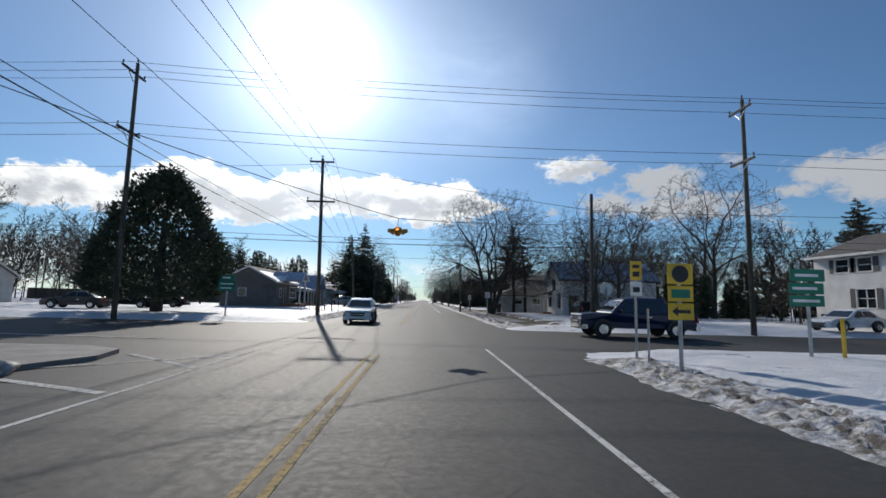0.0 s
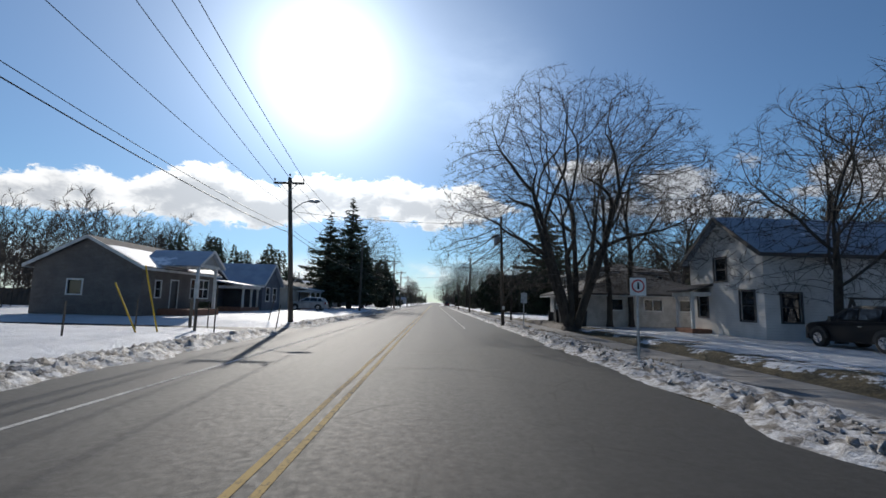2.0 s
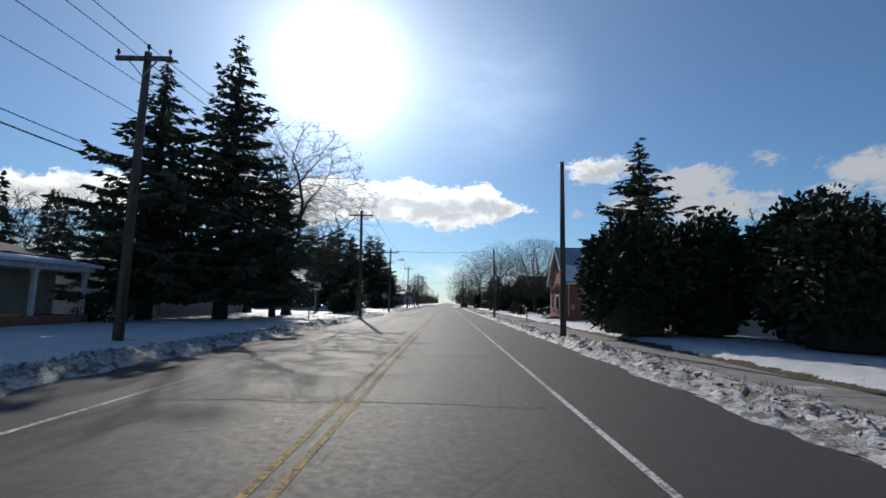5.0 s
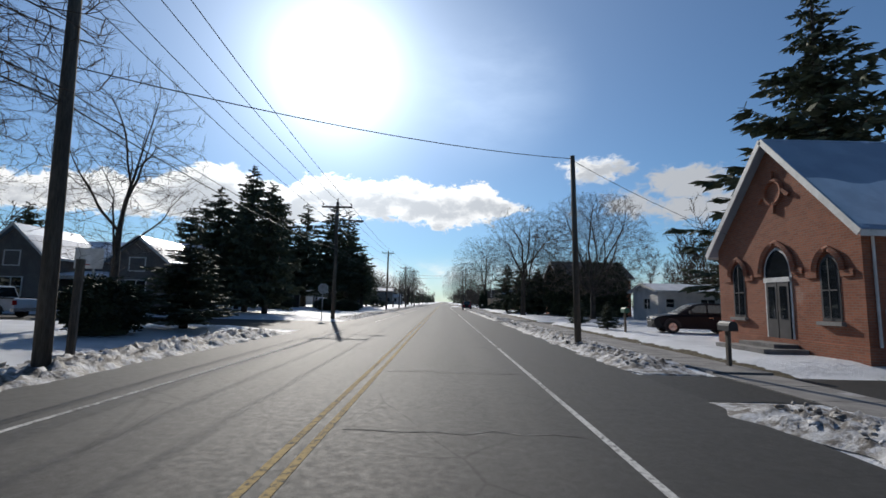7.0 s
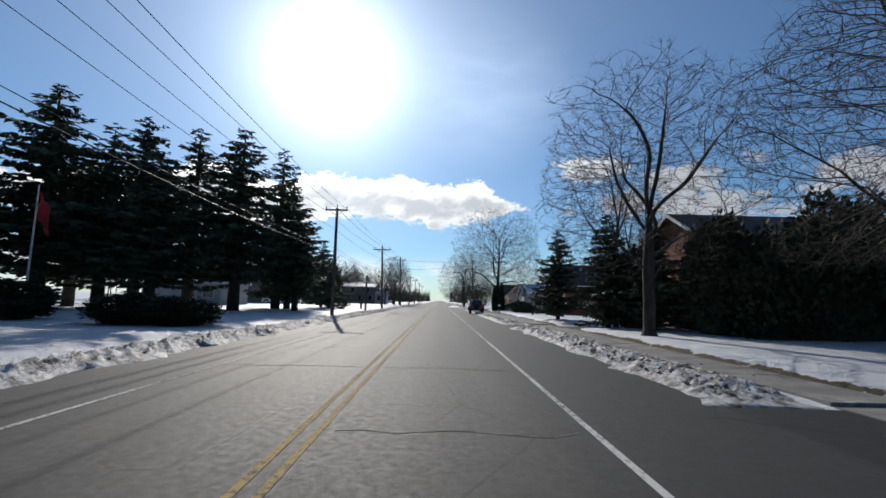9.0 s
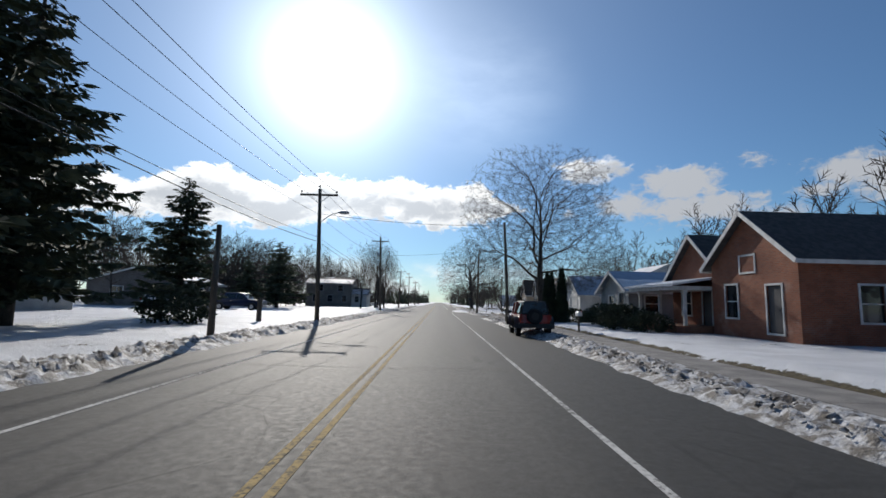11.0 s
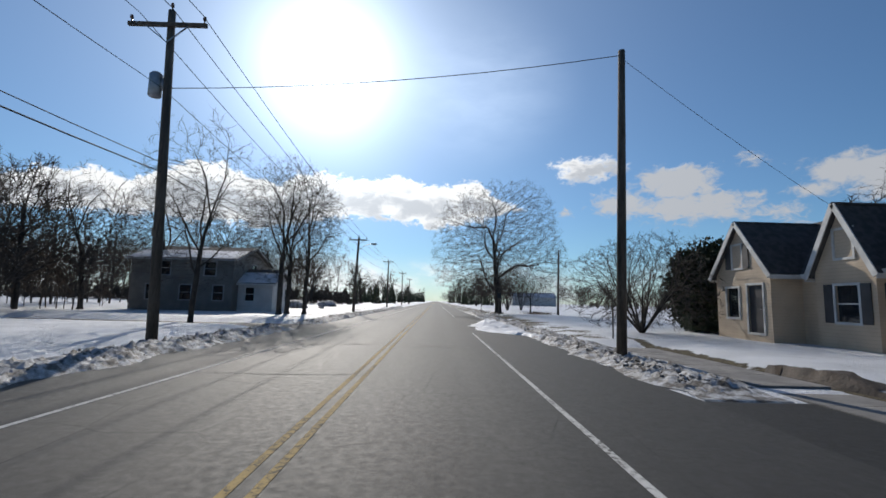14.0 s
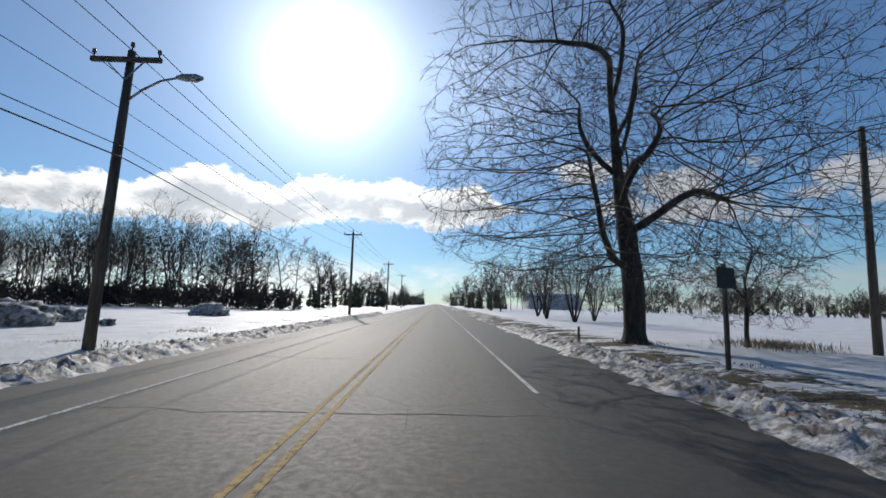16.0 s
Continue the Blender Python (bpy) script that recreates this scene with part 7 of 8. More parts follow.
brick_hall()
h = house("bungalow", 22.5, 34, 152.4, 158.2, 0.3, 3.2, 3.9, "x", "white_siding", "snow", "low pale bungalow with a flat snowy roof and red deck", {"S": [(0.8, 1.6, 1.3, 2.1, "sash"), (4.2, 5.6, 1.1, 2.1, "sash"), (7.0, 8.4, 1.1, 2.2, "sash"), (10, 11.3, 1.1, 2.2, "sash")], "W": [(2.5, 4.0, 1.1, 2.1, "sash")]}, over=0.45)
dk = Mesh().box(-4.5, 5.6, -4.7, -2.9, 0.35, 0.5)
for i in range(36):
    dk.box(-4.5 + i * 0.3, -4.5 + i * 0.3 + 0.12, -4.72, -4.67, 0.3, 1.35)
dk.box(-4.5, 6.2, -4.75, -4.63, 1.35, 1.45)
part("deck", dk, "deck", h, "red-brown timber deck with a railing")
h = house("brick_house", 16.5, 25.5, 166, 174.5, 0.3, 5.2, 7.4, "x", "red_brick", "shingle_dark", "red brick two-storey house behind a cedar hedge", {"W": [(1.2, 2.2, 3.2, 4.6, "sash"), (6, 7, 3.2, 4.6, "sash"), (1.2, 2.4, 0.8, 2.3, "sash"), (4, 5, 0.3, 2.4, "door")], "S": [(2, 3, 3.2, 4.6, "sash"), (5.5, 6.5, 3.2, 4.6, "sash"), (2, 3, 0.8, 2.3, "sash")]})
h = house("brick_house", 16.2, 25, 194.3, 200.2, 0.3, 3.9, 6.2, "x", "red_brick", "shingle_dark", "orange brick gabled house with white window sills", {"W": [(2.2, 3.2, 3.1, 3.85, "plain"), (1.0, 1.9, 0.9, 2.5, "sash"), (3.9, 4.8, 0.3, 2.4, "door")], "S": [(2.5, 3.5, 0.9, 2.4, "sash"), (6, 7, 0.9, 2.4, "sash")]})
house("brick_house", 16.8, 24, 200.2, 205.5, 0.3, 3.6, 5.9, "x", "red_brick", "shingle_dark", "", {"W": [(1.0, 2.0, 0.9, 2.3, "sash"), (3.2, 4.1, 0.3, 2.4, "door")]}, parent=h)
porch(h, 14.4, 16.8, 200.6, 206.5, 0.3, 2.6, [(15.0, 200.8), (15.0, 203.6), (15.0, 206.3)], "snow", slope=("E", 0.5))
house("grey_house", 15.0, 24, 208.2, 213.6, 0.3, 2.8, 4.2, "x", "grey_siding", "metal_roof", "small grey sided house with snow on its low roof", {"S": [(1.2, 2.2, 1.0, 2.1, "sash"), (4.5, 5.6, 1.0, 2.1, "sash")], "W": [(1.6, 2.6, 1.0, 2.1, "sash"), (3.6, 4.5, 0.3, 2.3, "door")]}, snow=0.6)
h = house("white_house", 20.2, 29.0, 221.6, 227.4, 0.3, 3.7, 5.9, "y", "white_siding", "snow", "long white gabled building with a snowy roof", {"S": [(5.6, 7.0, 1.3, 2.1, "plain"), (1.2, 2.2, 1.3, 2.1, "plain")], "W": [(2, 3, 1.1, 2.1, "plain")]})
lattice_mast(22.0, 214.8, 0.3, 7.3, "steel lattice antenna mast between two houses")
h = house("bungalow", 18.2, 27.7, 229.6, 236.2, 0.3, 3.0, 5.2, "x", "white_siding", "metal_roof", "white bungalow with a garage door and a snow-dusted metal roof", {"W": [(2.6, 5.4, 0.2, 2.35, "garage")], "S": [(6.5, 7.7, 1.1, 2.1, "plain")]})
house("bungalow", 20.6, 23.0, 228.0, 229.6, 0.3, 2.9, 4.2, "y", "white_siding", "metal_roof", "", {"S": [(1.3, 2.2, 0.2, 2.2, "door")]}, parent=h, over=0.25)
h = house("beige_house", 16.4, 21.4, 240.8, 250.3, 0.3, 3.1, 5.45, "y", "beige_siding", "shingle_dark", "beige sided house with dark shutters and two front gables", {"W": [(7.4, 8.5, 0.9, 2.2, "shutter")], "S": [(2.7, 3.5, 0.9, 2.1, "shutter"), (2.6, 3.3, 3.2, 4.3, "shutter")]}, over=0.22)
house("beige_house", 16.1, 19.0, 243.2, 245.6, 0.3, 3.15, 5.4, "x", "beige_siding", "shingle_dark", "", {"W": [(0.8, 1.5, 3.2, 4.2, "plain"), (0.7, 1.6, 0.9, 2.2, "shutter")]}, parent=h, over=0.22)
house("beige_house", 15.1, 19.0, 246.6, 250.1, 0.3, 3.15, 5.35, "x", "beige_siding", "shingle_dark", "", {"W": [(1.1, 1.7, 3.1, 4.1, "shutter"), (2.0, 2.9, 0.3, 2.3, "door"), (0.6, 1.4, 0.9, 2.2, "plain")]}, parent=h, over=0.22)
house("beige_house", 21.4, 27, 242.5, 248, 0.3, 2.5, 3.9, "x", "beige_siding", "snow", "", {"S": [(2, 3, 0.9, 2, "plain")]}, parent=h, over=0.2)
rail2 = Mesh().beam((1.9, -6.2, 0.9), (7.0, -6.2, 0.9), 0.05).beam((1.9, -6.2, 0.45), (7.0, -6.2, 0.45), 0.04)
for i in range(6):
    rail2.beam((1.9 + i, -6.2, -0.2), (1.9 + i, -6.2, 0.95), 0.06)
part("railing", rail2, "wood_fence", h)
toilet = empty("portable_toilet", 16.6, 237.9, height(16.6, 237.9), "tan plastic portable toilet with a white roof", "portable toilet")
part("cabin", Mesh().box(-0.5, 0.5, -0.5, 0.5, -0.1, 1.95), "tan_plastic", toilet)
part("roof", Mesh().prism([(-0.55, 1.95), (0.55, 1.95), (0.42, 2.12), (0, 2.18), (-0.42, 2.12)], "y", -0.55, 0.55), "white_trim", toilet)
part("door", Mesh().box(-0.35, 0.35, -0.53, -0.5, 0.1, 1.85).box(-0.53, -0.5, -0.35, 0.35, 0.1, 1.85), "tan_plastic", toilet)
flagpole = empty("flagpole", -19.3, 164.5, height(-19.3, 164.5), "white flagpole with a drooping red and white flag", "flagpole")
part("pole", Mesh().tube([(0, 0, -0.2), (0, 0, 6.8)], [0.06, 0.035], 7), "white_trim", flagpole)
fm = Mesh()
for i in range(9):
    for j in range(7):
        fm.v.append((0.05 + i * 0.09 + 0.03 * math.sin(j), 0.1 * math.sin(i * 1.3 + j * 0.5), 6.5 - j * 0.22 - i * 0.13))
fm.f = [(i * 7 + j, i * 7 + j + 1, (i + 1) * 7 + j + 1, (i + 1) * 7 + j) for i in range(8) for j in range(6)]
part("flag", fm, "flag_red", flagpole, "red flag hanging limp", True)
barn = house("barn", 40, 62, 455, 467, 0.2, 4.5, 7, "x", "white_siding", "metal_roof", "far white farm shed with a blue-grey roof across the field", {}, category="barn")

# ---- trees ----
maple = Kind(bare_tree("maple_tree", 12, 18.0, 0.34, "large bare maple with spreading limbs", (8.6, 2.4, 18.2, 0.3), 18, clear=0.2, leader=0.76, fan=(66, 26), scaffold=0.5, rise=0.03, lift=0.16, goals=8500, step=0.27, twig=1.15, wild=0.9))
spreading = Kind(bare_tree("maple_tree", 21, 17.5, 0.43, "broad bare maple that forks low into heavy limbs", (8.8, 2.3, 17.8, 0.27), 10, clear=0.16, leader=0.6, fan=(66, 26), scaffold=0.6, rise=0.035, lift=0.14, goals=8500, step=0.27, twig=1.1, wild=1.25))
upright = Kind(bare_tree("bare_tree", 8, 15.0, 0.19, "tall bare tree with upright branches", (3.9, 2.2, 15.4, 0.45), 9, clear=0.16, leader=0.75, fan=(46, 18), scaffold=0.65, rise=0.07, lift=0.25, goals=1500, step=0.28))
multi = Kind(bare_tree("silver_maple_tree", 5, 17.0, 0.22, "large bare maple with many stems", (9.4, 2.5, 18.5, 0.3), 3, clear=0.24, leader=0.66, fan=(54, 22), scaffold=0.6, stems=7, splay=0.24, lift=0.12, goals=8000, step=0.28, twig=1.1))
small = Kind(bare_tree("bare_tree", 11, 10.0, 0.16, "bare spreading tree on a snowy lawn", (4.9, 1.4, 10.4, 0.42), 8, clear=0.2, leader=0.5, fan=(60, 26), scaffold=0.6, goals=1900, step=0.27, twig=0.9, wild=1.25))
dome = Kind(bare_tree("bare_tree", 17, 14.5, 0.3, "bare tree with a dense dome of twigs", (6.9, 2.6, 14.9, 0.5), 18, clear=0.17, leader=0.26, fan=(68, 8), scaffold=0.72, rise=0.02, lift=0.12, goals=8500, step=0.26, twig=1.1, wild=0.45, mat="twig_pale"))
fork = Kind(bare_tree("bare_tree", 41, 16.0, 0.24, "tall bare tree forking into fan-shaped limbs", (4.6, 2.6, 16.2, 0.5), 9, clear=0.18, leader=0.42, fan=(42, 12), scaffold=0.7, lift=0.2, goals=2400, step=0.27, twig=1.1))
scrub = Kind(bare_tree("bare_tree", 52, 7.0, 0.07, "clump of thin bare young trees beside the field", (2.9, 0.8, 7.2, 0.5), 3, clear=0.2, leader=0.75, fan=(40, 20), stems=6, splay=0.3, lift=0.2, goals=1300, step=0.25, fine=0.009, twig=0.9))
shrub = Kind(bare_tree("bare_shrub", 23, 4.6, 0.05, "broad bare shrub with many thin stems", (3.4, 0.3, 4.9, 0.42), 3, clear=0.15, leader=0.7, fan=(40, 20), stems=13, splay=0.75, lift=0.2, goals=3600, step=0.19, fine=0.009, twig=0.7, category="shrub", group="bare shrubs"))
distant = Kind(far_tree("bare_tree", 29, 14.0, 0.2, "bare tree behind the houses", ((11, 0.42, 54), (8, 0.45, 44), (6, 0.5, 44), (4, 0.75, 44)), lift=0.07, clear=0.25, trunk=0.62, fine=0.016, crown=(5.2, 2.2, 14.0)))

multi.at(10.0, 57.0, 20, 0.87, 0.92)
upright.at(13.3, 59.5, 60, 1.0)
upright.at(14.9, 59.8, 200, 0.95)
small.at(35.6, 52.1, 60, 1.75, 1.6)
small.at(18.9, 48.4, 0, 1.08)
small.at(20.0, 42.8, 80, 1.05)
small.at(15.4, 36.4, 150, 0.95, 0.9)
small.at(8.9, 72.7, 40, 0.76, 0.55)
for x, y, t, s in ((30, 62, 0, 1.25), (25, 72, 50, 1.1), (38, 58, 100, 1.25), (50, 62, 10, 1.05), (46, 74, 70, 0.95), (60, 50, 120, 1.0), (34, 98, 30, 0.9), (58, 30, 60, 0.9), (24, 64, 20, 0.85), (29, 70, 130, 0.9), (42, 50, 200, 0.95), (-36, 52, 0, 0.95), (-42, 44, 90, 1.0), (-48, 40, 180, 0.95)):
    distant.at(x, y, t, s)
fork.at(-12.1, 114.7, 40, 1.05, 1.5)
fork.at(-17.0, 118.2, 170, 1.0, 1.4)
upright.at(-19.5, 124.5, 140, 0.9)
upright.at(-13.4, 128.3, 70, 0.82)
dome.at(16.4, 153.3, 0, 0.84, 0.85)
upright.at(13.6, 172.5, 20, 0.95)
fork.at(11.0, 162.0, 60, 0.8, 1.08)
upright.at(20.5, 186, 200, 0.9)
maple.at(12.1, 223.2, 110, 1.04, 0.98)
spreading.at(9.4, 285.3, 130, 0.98, 0.97)
small.at(26, 240, 33, 1.0)
small.at(30, 252, 133, 1.0)
upright.at(-11.9, 253.8, 30, 0.78)
fork.at(-11.0, 265.2, 90, 0.8, 0.85)
fork.at(-10.7, 266.2, 190, 0.78, 0.8)
upright.at(-9.6, 267.4, 260, 0.86)
small.at(13.3, 284.5, 20, 0.5, 0.52)
shrub.at(12.1, 251.6, 0, 1.0, 1.05)
scrub.at(13.9, 318, 20, 1.0)
scrub.at(14.3, 309, 90, 1.05)
scrub.at(17.5, 313, 200, 0.85, 0.9)
scrub.at(15.6, 330, 130, 0.9, 1.0)
scrub.at(15.0, 378, 60, 1.2, 1.4)
upright.at(-30.9, 259.5, 80, 0.76, 1.1)
upright.at(-27.0, 265.5, 220, 0.78, 1.0)
fork.at(-24.5, 272, 20, 0.78, 0.85)
fork.at(-36, 262, 120, 0.8, 0.9)
for i, (x, y) in enumerate(((15, 362), (16, 392), (20, 345), (12, 430), (-24, 322), (-28, 340), (-20, 352), (-22, 372), (14, 470), (-18, 410), (-29, 262), (-35, 258), (-27.5, 254), (-41, 268), (-33, 248), (-24, 284))):
    distant.at(x, y, 37 * i, 0.85 + 0.05 * (i % 4))

# evergreens
tall_spruce = Kind(spruce(2, 17.0, 3.6, "tall dark green spruce tree", whorls=34))
mid_spruce = Kind(spruce(6, 12.5, 3.3, "dark green spruce with drooping boughs", whorls=28))
ragged_spruce = Kind(spruce(14, 16.0, 3.0, "ragged dark spruce with sparse boughs", bare=0.15, whorls=24, dens=1.0, shape=0.75, droop=0.28))
thin_spruce = Kind(spruce(9, 16.0, 2.7, "narrow ragged dark spruce tree", bare=0.17, whorls=30, dens=0.9, shape=0.65))
for x, y, t, s, w in ((-12.6, 104.5, 0, 1.08, 1.4), (-15.6, 101.8, 70, 0.9, 1.35), (-11.5, 110, 120, 0.72, 0.8), (29.0, 140.0, 40, 1.5, 2.5), (39.2, 163.2, 160, 1.05, 1.9), (-16.2, 194.5, 200, 0.95, 1.15)):
    tall_spruce.at(x, y, t, s, w)
for x, y, t, s, w in ((-13.5, 146.2, 0, 0.92, 1.0), (-16.3, 148.7, 40, 1.1, 1.1), (-14.8, 204.4, 20, 0.73, 0.95), (-27.0, 243, 60, 0.6, 0.85), (-22, 241.8, 110, 0.78, 1.2),
                      (11.6, 180, 10, 0.62, 0.8), (12.2, 170.2, 80, 0.6, 0.75), (13.8, 167.0, 190, 0.5, 0.7), (60, 36, 0, 1.1, 1.1), (-9.0, 126.5, 30, 0.3, 0.7), (-28, 160, 200, 0.95, 1.1), (-38, 150, 20, 0.8, 1.0), (-18.6, 147.5, 77, 0.9, 1.0), (-21.5, 158.5, 140, 0.95, 1.1), (10.7, 139.0, 20, 0.15, 0.27), (10.9, 134.0, 50, 0.13, 0.24)):
    mid_spruce.at(x, y, t, s, w)
for x, y, t, s, w in ((-16.9, 182.3, 0, 1.05, 1.7), (-26.4, 183, 90, 1.12, 1.75), (-29, 176, 250, 1.1, 1.9), (-33, 184, 300, 0.9, 1.7), (-12.6, 186.0, 60, 0.6, 1.1), (-20.5, 176, 130, 0.75, 1.5)):
    thin_spruce.at(x, y, t, s, w)
for x, y, t, s, w in ((-22.0, 184, 40, 1.08, 1.7), (-16.5, 191.6, 150, 1.12, 1.6), (-25.8, 178, 200, 0.95, 1.6), (-33, 172, 20, 0.95, 1.6), (46, 44, 30, 0.8, 1.2), (52, 50, 130, 0.85, 1.2)):
    ragged_spruce.at(x, y, t, s, w)


def ball(rx, ry, z0, z1, rough=0.18):
    def shape(rng):
        a, c = rng.uniform(0, 2 * math.pi), rng.uniform(-0.9, 1.0)
        s = math.sqrt(1 - c * c)
        out = Vector((s * math.cos(a), s * math.sin(a), c))
        r = rng.uniform(0.55, 1.0) ** 0.5 * (1 + rough * n3(out.x * 2.5 + z1, out.y * 2.5, out.z * 2.5))
        return Vector((out.x * rx * r, out.y * ry * r, (z0 + z1) / 2 + out.z * (z1 - z0) / 2 * r)), out
    return shape


def spindle(r, tall):
    def shape(rng):
        a, f = rng.uniform(0, 2 * math.pi), rng.random() ** 1.2
        w = r * (1 - f ** 2.2) * rng.uniform(0.75, 1.05) * (0.8 + 0.2 * min(f * 8, 1))
        return Vector((w * math.cos(a), w * math.sin(a), f * tall)), Vector((math.cos(a) * 0.4, math.sin(a) * 0.4, 1.0))
    return shape


def slabby(lx, ly, tall):
    def shape(rng):
        x, y, z = rng.uniform(-lx, lx), rng.uniform(-ly, ly), rng.uniform(0, 1) ** 0.7
        if rng.random() < 0.75:
            if rng.random() < 0.6:
                x = -lx if rng.random() < 0.6 else lx
            else:
                y = -ly if rng.random() < 0.7 else ly
        top = tall * (1 + 0.4 * n3(x * 0.6 + 9, y * 0.5)) * min(1.0, 0.55 + (lx + x) * 0.3)
        return Vector((x + rng.gauss(0, 0.15), y + rng.gauss(0, 0.15), z * top)), Vector((math.copysign(0.5, x), math.copysign(0.3, y), 0.8))
    return shape


def domed(r, z0, z1):
    """A broad crown, widest low down, its outline broken into bulging clumps."""
    def shape(rng):
        a, f = rng.uniform(0, 2 * math.pi), rng.random() ** 1.25
        w = r * (1 - f) ** 0.6 * min(1.0, 0.55 + f * 5)
        out = Vector((math.cos(a), math.sin(a), 0.35 + f))
        bulge = 1 + 0.34 * n3(math.cos(a) * 2.1 + 5, math.sin(a) * 2.1, f * 4.2)
        return Vector((w * bulge * out.x, w * bulge * out.y, z0 + (z1 - z0) * f * (0.93 + 0.12 * bulge))) * rng.uniform(0.72, 1.0) ** 0.4, out
    return shape


pine = clumped("pine_tree", 4, domed(5.4, 1.2, 10.6), 4200, 0.25, "pine", "broad rounded pine on the corner lawn", "tree", trunk=(7.5, 0.34), group="evergreen trees")
put_first(pine, -19.0, 35.6)
cone = Mesh().tube([(0, 0, 0.1), (0, 0, 1.0), (0, 0, 3.0), (0, 0, 3.9)], [0.24, 0.3, 0.2, 0.04], 8)
column = Kind(clumped("columnar_cedar", 7, spindle(0.4, 4.3), 2300, 0.085, "cedar", "dark columnar cedar beside the sidewalk", "tree", core=cone, group="columnar cedars"))
column.at(10.1, 212.0, 0, 0.9)
column.at(10.55, 212.4, 40, 0.92, 0.9)
column.at(11.2, 211.8, 80, 0.98, 1.1)
dc = Mesh().tube([(0, 0, 0.1), (0, 0, 1.2), (0, 0, 3.4), (0, 0, 4.8)], [1.3, 1.6, 1.2, 0.2], 9)
cedar = Kind(clumped("cedar_tree", 12, ball(2.1, 2.1, 0.1, 5.9, 0.25), 1000, 0.29, "cedar", "dense dark green cedar tree", "tree", core=dc, group="evergreen trees"))
for x, y, t, s, w in ((10.6, 98.5, 0, 0.9, 1.0), (12.2, 103.5, 50, 1.0, 1.1), (14.6, 99.5, 100, 1.0, 1.05), (17.5, 96, 140, 1.05, 1.1), (15.8, 92.5, 200, 0.85, 1.0), (12.4, 105.2, 10, 1.0, 1.0), (16.6, 253.6, 80, 0.8, 0.85), (18.8, 255.0, 150, 0.86, 1.1), (-9.8, 161.6, 30, 0.2, 0.7), (-12.2, 161.9, 100, 0.22, 0.75), (-9.5, 122.8, 10, 0.3, 0.55), (-18.5, 162.5, 20, 0.3, 0.9), (14.6, 171.6, 40, 0.85, 0.75), (15.6, 164.2, 70, 0.95, 0.75), (14.0, 169.4, 120, 0.8, 0.7)):
    cedar.at(x, y, t, s, w)
hc = Mesh().prism([(-3.2, 0.0), (3.4, 0.0), (3.3, 4.6), (1.5, 4.3), (-1.5, 3.9), (-2.9, 3.0)], "y", -1.1, 1.1)
hedge = clumped("cedar_hedge", 15, slabby(3.6, 1.5, 5.3), 2600, 0.28, "cedar", "tall dense cedar hedge", "hedge", core=hc)
put_first(hedge, 19.3, 162.9)
low = Kind(clumped("yew_shrub", 19, ball(1.1, 1.1, 0.0, 1.3, 0.3), 320, 0.14, "cedar", "low dark evergreen shrub", "shrub", group="evergreen shrubs"))
for x, y, s, w in ((-11.5, 198.5, 1.0, 1.3), (13.2, 206.3, 1.0, 1.0), (13.5, 208.6, 1.1, 1.2), (13.3, 215.8, 1.0, 1.1), (-16.2, 64.5, 0.7, 0.8), (-15.2, 98.6, 1.0, 1.0), (12.6, 203.4, 1.1, 1.25), (13.2, 201.4, 0.8, 1.0), (14.6, 213.0, 1.0, 1.3), (-20.3, 122.8, 1.2, 1.4)):
    low.at(x, y, 30 * x, s, w)


def far_woods(name, seed, spots, label, mat="twig", tall=(9, 14), fine=0.03, clear=0.25, kids=((9, 0.42, 50), (6, 0.5, 42), (7, 0.65, 46))):
    """Distant trees, joined: thin trunks with limbs and many twigs."""
    rng = random.Random(seed)
    mesh = Mesh()
    for x, y in spots:
        t = rng.uniform(*tall) * (1.0 + 0.45 * n3(x * 0.045 + seed, y * 0.02))
        spec = {"kids": kids, "lift": 0.1, "clear": clear, "fine": fine, "tall": t, "far": True}
        grow(mesh, mesh, rng, (x, y, height(x, y) - 0.2), (rng.gauss(0, 0.05), rng.gauss(0, 0.05), 1), t * 0.7, t * 0.009, 0, 3, spec)
    return thing(name, mesh, mat, label, "woods", kind="stuff", smooth=True)


r = random.Random(31)
LOW = ((6, 0.5, 46), (4, 0.55, 42), (5, 0.65, 46))
far_woods("woods", 1, [(r.uniform(-78, -38), r.uniform(62, 150)) for _ in range(105)], "dense bare woods behind the west houses", tall=(10, 15))
far_woods("woods", 2, [(r.uniform(32, 60), r.uniform(70, 190)) for _ in range(70)], "bare woods behind the east houses", tall=(9, 14))
far_woods("woods", 3, [(r.uniform(-70, -34), r.uniform(222, 300)) for _ in range(60)], "bare woods beyond the west lawns", tall=(9, 14))
far_woods("woods", 4, [(r.uniform(-120, -24), r.uniform(330, 366)) for _ in range(125)], "bare woods at the edge of a snowy field", tall=(11, 17), fine=0.019, clear=0.35)
far_woods("woods", 5, [(r.uniform(60, 330), r.uniform(400, 450)) for _ in range(230)], "far line of bare trees across the field", tall=(7, 10.5), fine=0.036)
far_woods("woods", 6, [(s * r.uniform(11, 40), r.uniform(380, 900)) for _ in range(34) for s in (-1, 1)], "bare trees lining the road far ahead", tall=(8, 15), fine=0.05)
far_woods("thicket", 14, [(r.uniform(60, 330), r.uniform(395, 425)) for _ in range(260)], "brown thicket below the far trees", tall=(2, 4), fine=0.09, clear=0.04, kids=LOW)
far_woods("woods", 7, [(r.uniform(30, 44), r.uniform(190, 262)) for _ in range(22)], "bare trees behind the east gardens", tall=(8, 12))


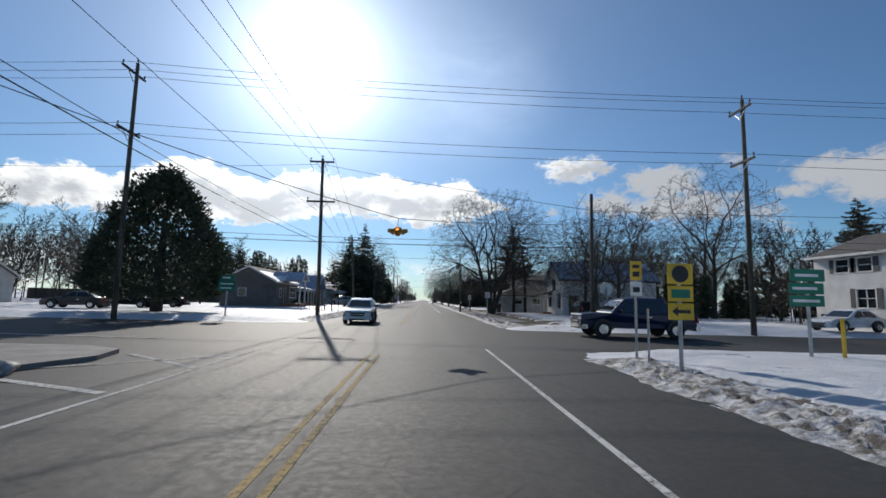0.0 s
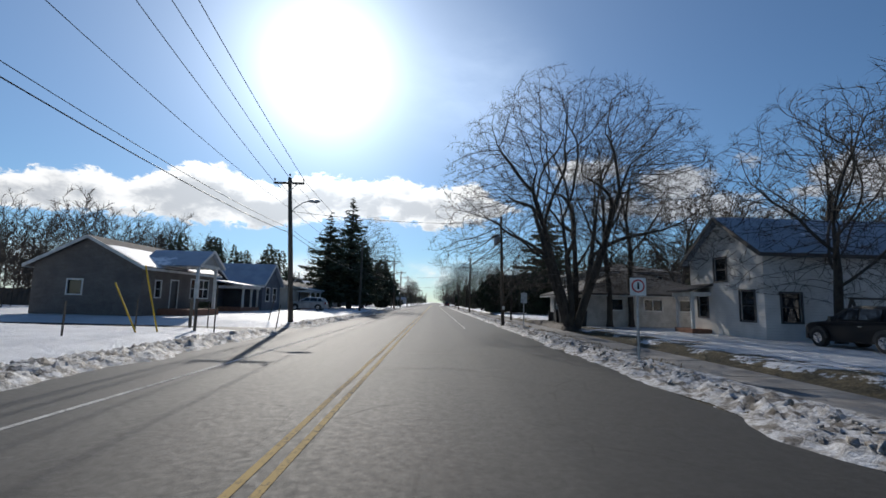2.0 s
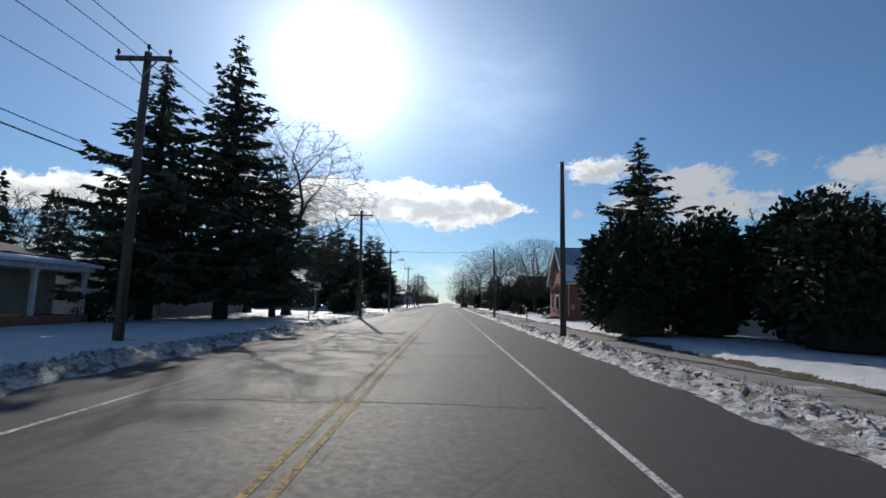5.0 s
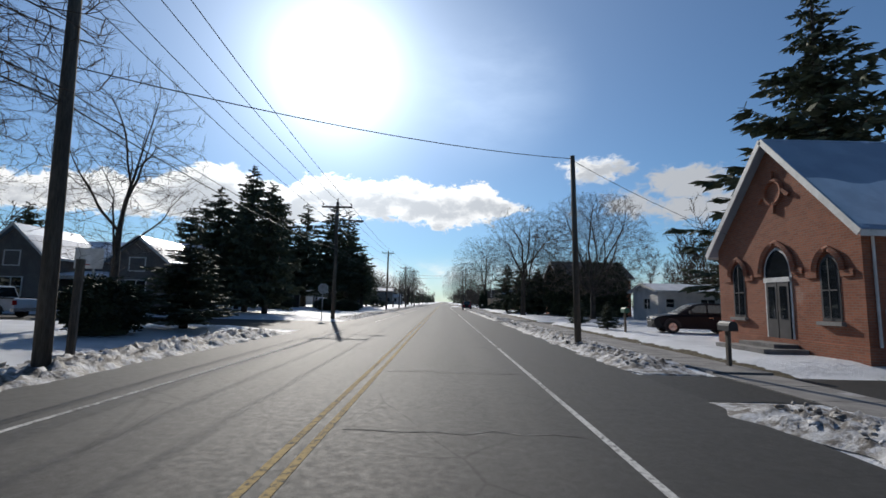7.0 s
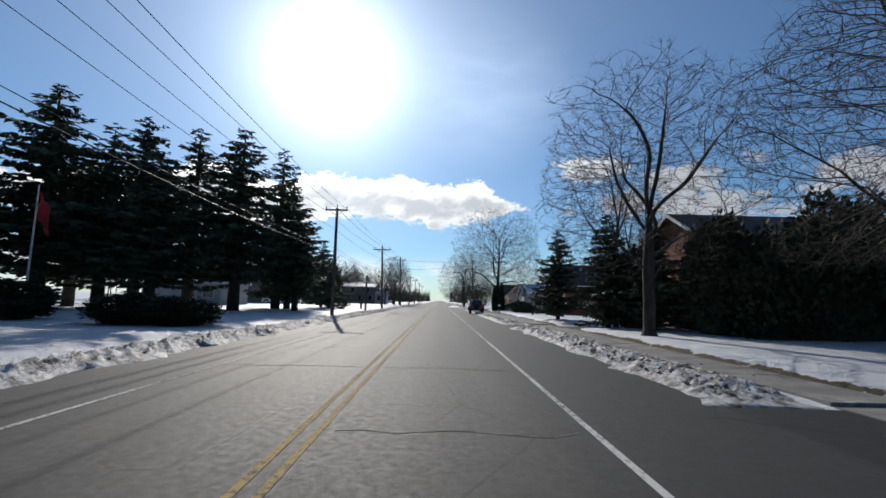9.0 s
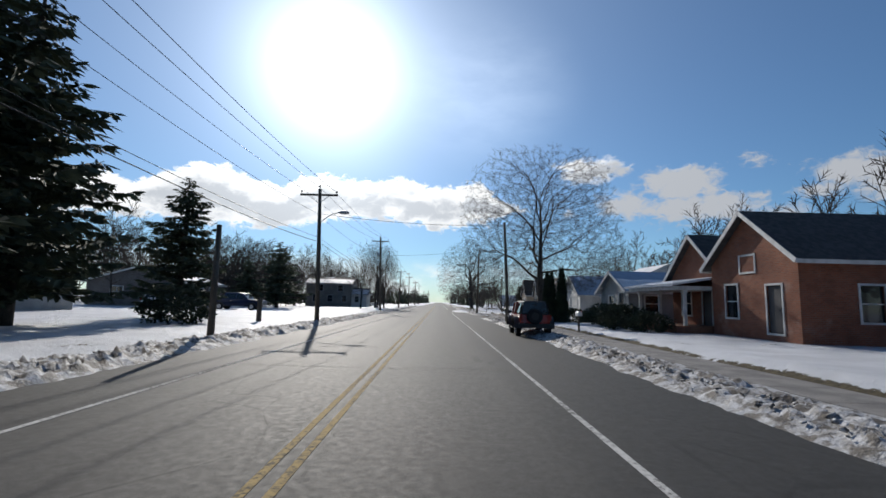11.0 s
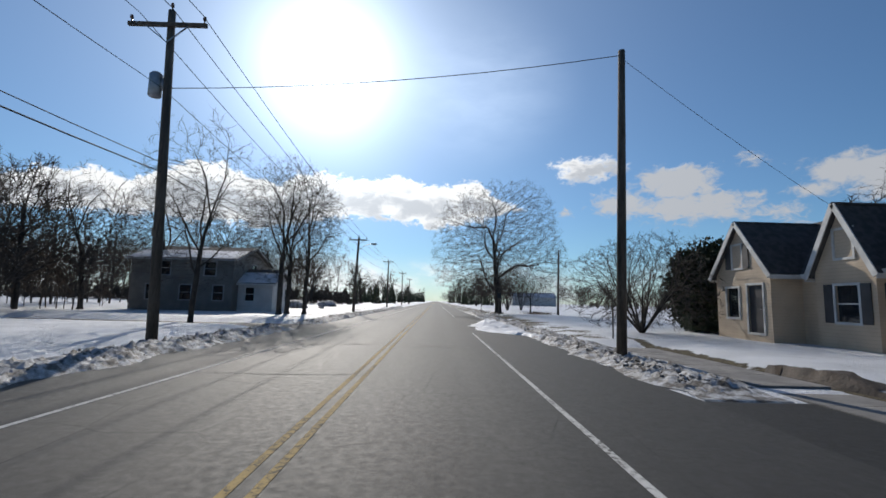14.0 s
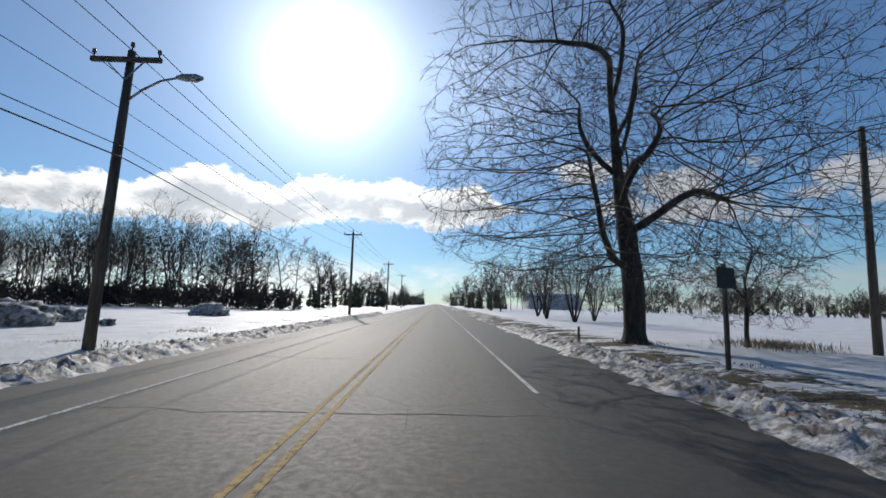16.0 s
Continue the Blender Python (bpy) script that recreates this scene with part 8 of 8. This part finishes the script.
def far_evergreens(seed, spots, label):
    rng = random.Random(seed)
    mesh = Mesh()
    for x, y, t in spots:
        for _ in range(330):
            f = rng.random() ** 1.3
            z = height(x, y) + t * (0.06 + 0.94 * f)
            reach = t * 0.21 * (1 - f) ** 0.8 * rng.uniform(0.7, 1.15) + 0.1
            k = rng.uniform(0, 2 * math.pi)
            o = Vector((math.cos(k), math.sin(k), rng.uniform(-0.6, 0.2)))
            leafy(mesh, rng, Vector((x, y, z)) + o * reach * rng.uniform(0.0, 0.6), o, reach * rng.uniform(0.4, 0.8) + 0.3, 0.22)
    return thing("evergreen_grove", mesh, "spruce", label, "trees", kind="stuff", smooth=True)


far_evergreens(3, [(r.uniform(-44, -30), r.uniform(98, 140), r.uniform(9, 13)) for _ in range(22)], "dark evergreens behind the houses")
far_woods("thicket", 8, [(r.uniform(-110, -17), r.uniform(324, 338)) for _ in range(420)], "brown thicket at the foot of the woods", tall=(1.8, 3.6), fine=0.05, clear=0.04, kids=LOW)
far_woods("thicket", 12, [(r.uniform(-46, -25), r.uniform(255, 267)) for _ in range(45)], "dark brown thicket beside the farmhouse", tall=(4, 7), fine=0.03, kids=LOW)
far_woods("thicket", 10, [(r.uniform(-60, -27), r.uniform(243, 300)) for _ in range(60)], "brown thicket behind the west lawns", tall=(3, 6), fine=0.03, kids=LOW)
far_woods("thicket", 9, [(r.uniform(-62, -36), r.uniform(58, 130)) for _ in range(75)], "brown thicket behind the west gardens", tall=(4, 7), fine=0.026, kids=LOW)
far_evergreens(5, [(r.uniform(-30, -14), r.uniform(350, 430), r.uniform(5, 8)) for _ in range(12)], "dark evergreens beside the road ahead")
far_evergreens(7, [(r.uniform(11, 26), r.uniform(420, 700), r.uniform(5, 8)) for _ in range(20)] + [(r.uniform(-40, -11), r.uniform(430, 800), r.uniform(6, 9)) for _ in range(40)], "far evergreens along the road")
far_evergreens(13, [(r.uniform(29, 38), r.uniform(50, 60), r.uniform(3.5, 6)) for _ in range(14)], "dark evergreen shrubs behind the white house")
far_evergreens(11, [(r.uniform(38, 66), r.uniform(50, 72), r.uniform(5, 9)) for _ in range(22)], "dark evergreens beyond the corner gardens")
far_woods("woods", 15, [(r.uniform(36, 75), r.uniform(35, 50)) for _ in range(40)], "bare woods beyond the corner house", tall=(7, 11), fine=0.024)
far_woods("thicket", 16, [(r.uniform(34, 70), r.uniform(36, 48)) for _ in range(70)], "dark brown thicket beyond the corner house", tall=(3, 6), fine=0.03, kids=LOW)
far_evergreens(9, [(r.uniform(32, 50), r.uniform(86, 130), r.uniform(8, 12)) for _ in range(18)], "dark evergreens behind the east houses")

# ---- small things in the snow ----
rng = random.Random(8)
for x, y, s in ((-16.2, 303.4, 1.2), (-16.8, 287.4, 1.3), (-18.6, 288.6, 1.5), (-17.9, 291.5, 0.9), (-13.4, 288.5, 0.3)):
    m = bmesh.new()
    bmesh.ops.create_icosphere(m, subdivisions=4, radius=1.0)
    mm = Mesh()
    mm.v = [tuple(Vector((v.co.x * s * 1.3, v.co.y * s, v.co.z * s * 0.7)) * (0.9 + 0.42 * n3(v.co.x * 1.5 + x, v.co.y * 1.5, v.co.z * 1.5) + 0.3 * n3(v.co.x * 3.7, v.co.y * 3.7 + y, v.co.z * 3.7) + 0.16 * abs(n3(v.co.x * 9, v.co.y * 9, v.co.z * 9 + x)))) for v in m.verts]
    mm.f = [tuple(v.index for v in f.verts) for f in m.faces]
    m.free()
    ob = thing("snow_mound", mm, "bank", "ploughed mound of dirty snow and earth", "snow mound", "snow mounds", smooth=True)
    ob.location = (x, y, height(x, y) + 0.1)


def tufts(seed, spots, label):
    rng = random.Random(seed)
    m = Mesh()
    for x, y, n, spread, tall in spots:
        for _ in range(n):
            p = Vector((x + rng.gauss(0, spread), y + rng.gauss(0, spread), 0))
            p.z = height(p.x, p.y) - 0.02
            leafy(m, rng, p, Vector((rng.gauss(0, 0.4), rng.gauss(0, 0.4), 1)), tall * rng.uniform(0.5, 1.2), 0.012)
    thing("dry_grass", m, "dry", label, "grass", kind="stuff")


tufts(2, [(14.2, 284.2, 700, 0.8, 0.4), (9.4, 285, 260, 0.5, 0.2)] + [(rng.uniform(7.0, 9.5), rng.uniform(268, 320), 40, 0.3, 0.1) for _ in range(30)] + [(rng.uniform(-9, -7.2), rng.uniform(255, 330), 40, 0.3, 0.1) for _ in range(30)]
      + [(rng.uniform(7.6, 8.1), rng.uniform(40, 92), 40, 0.3, 0.12) for _ in range(60)], "dry grass standing out of the snow")
make_pavement()
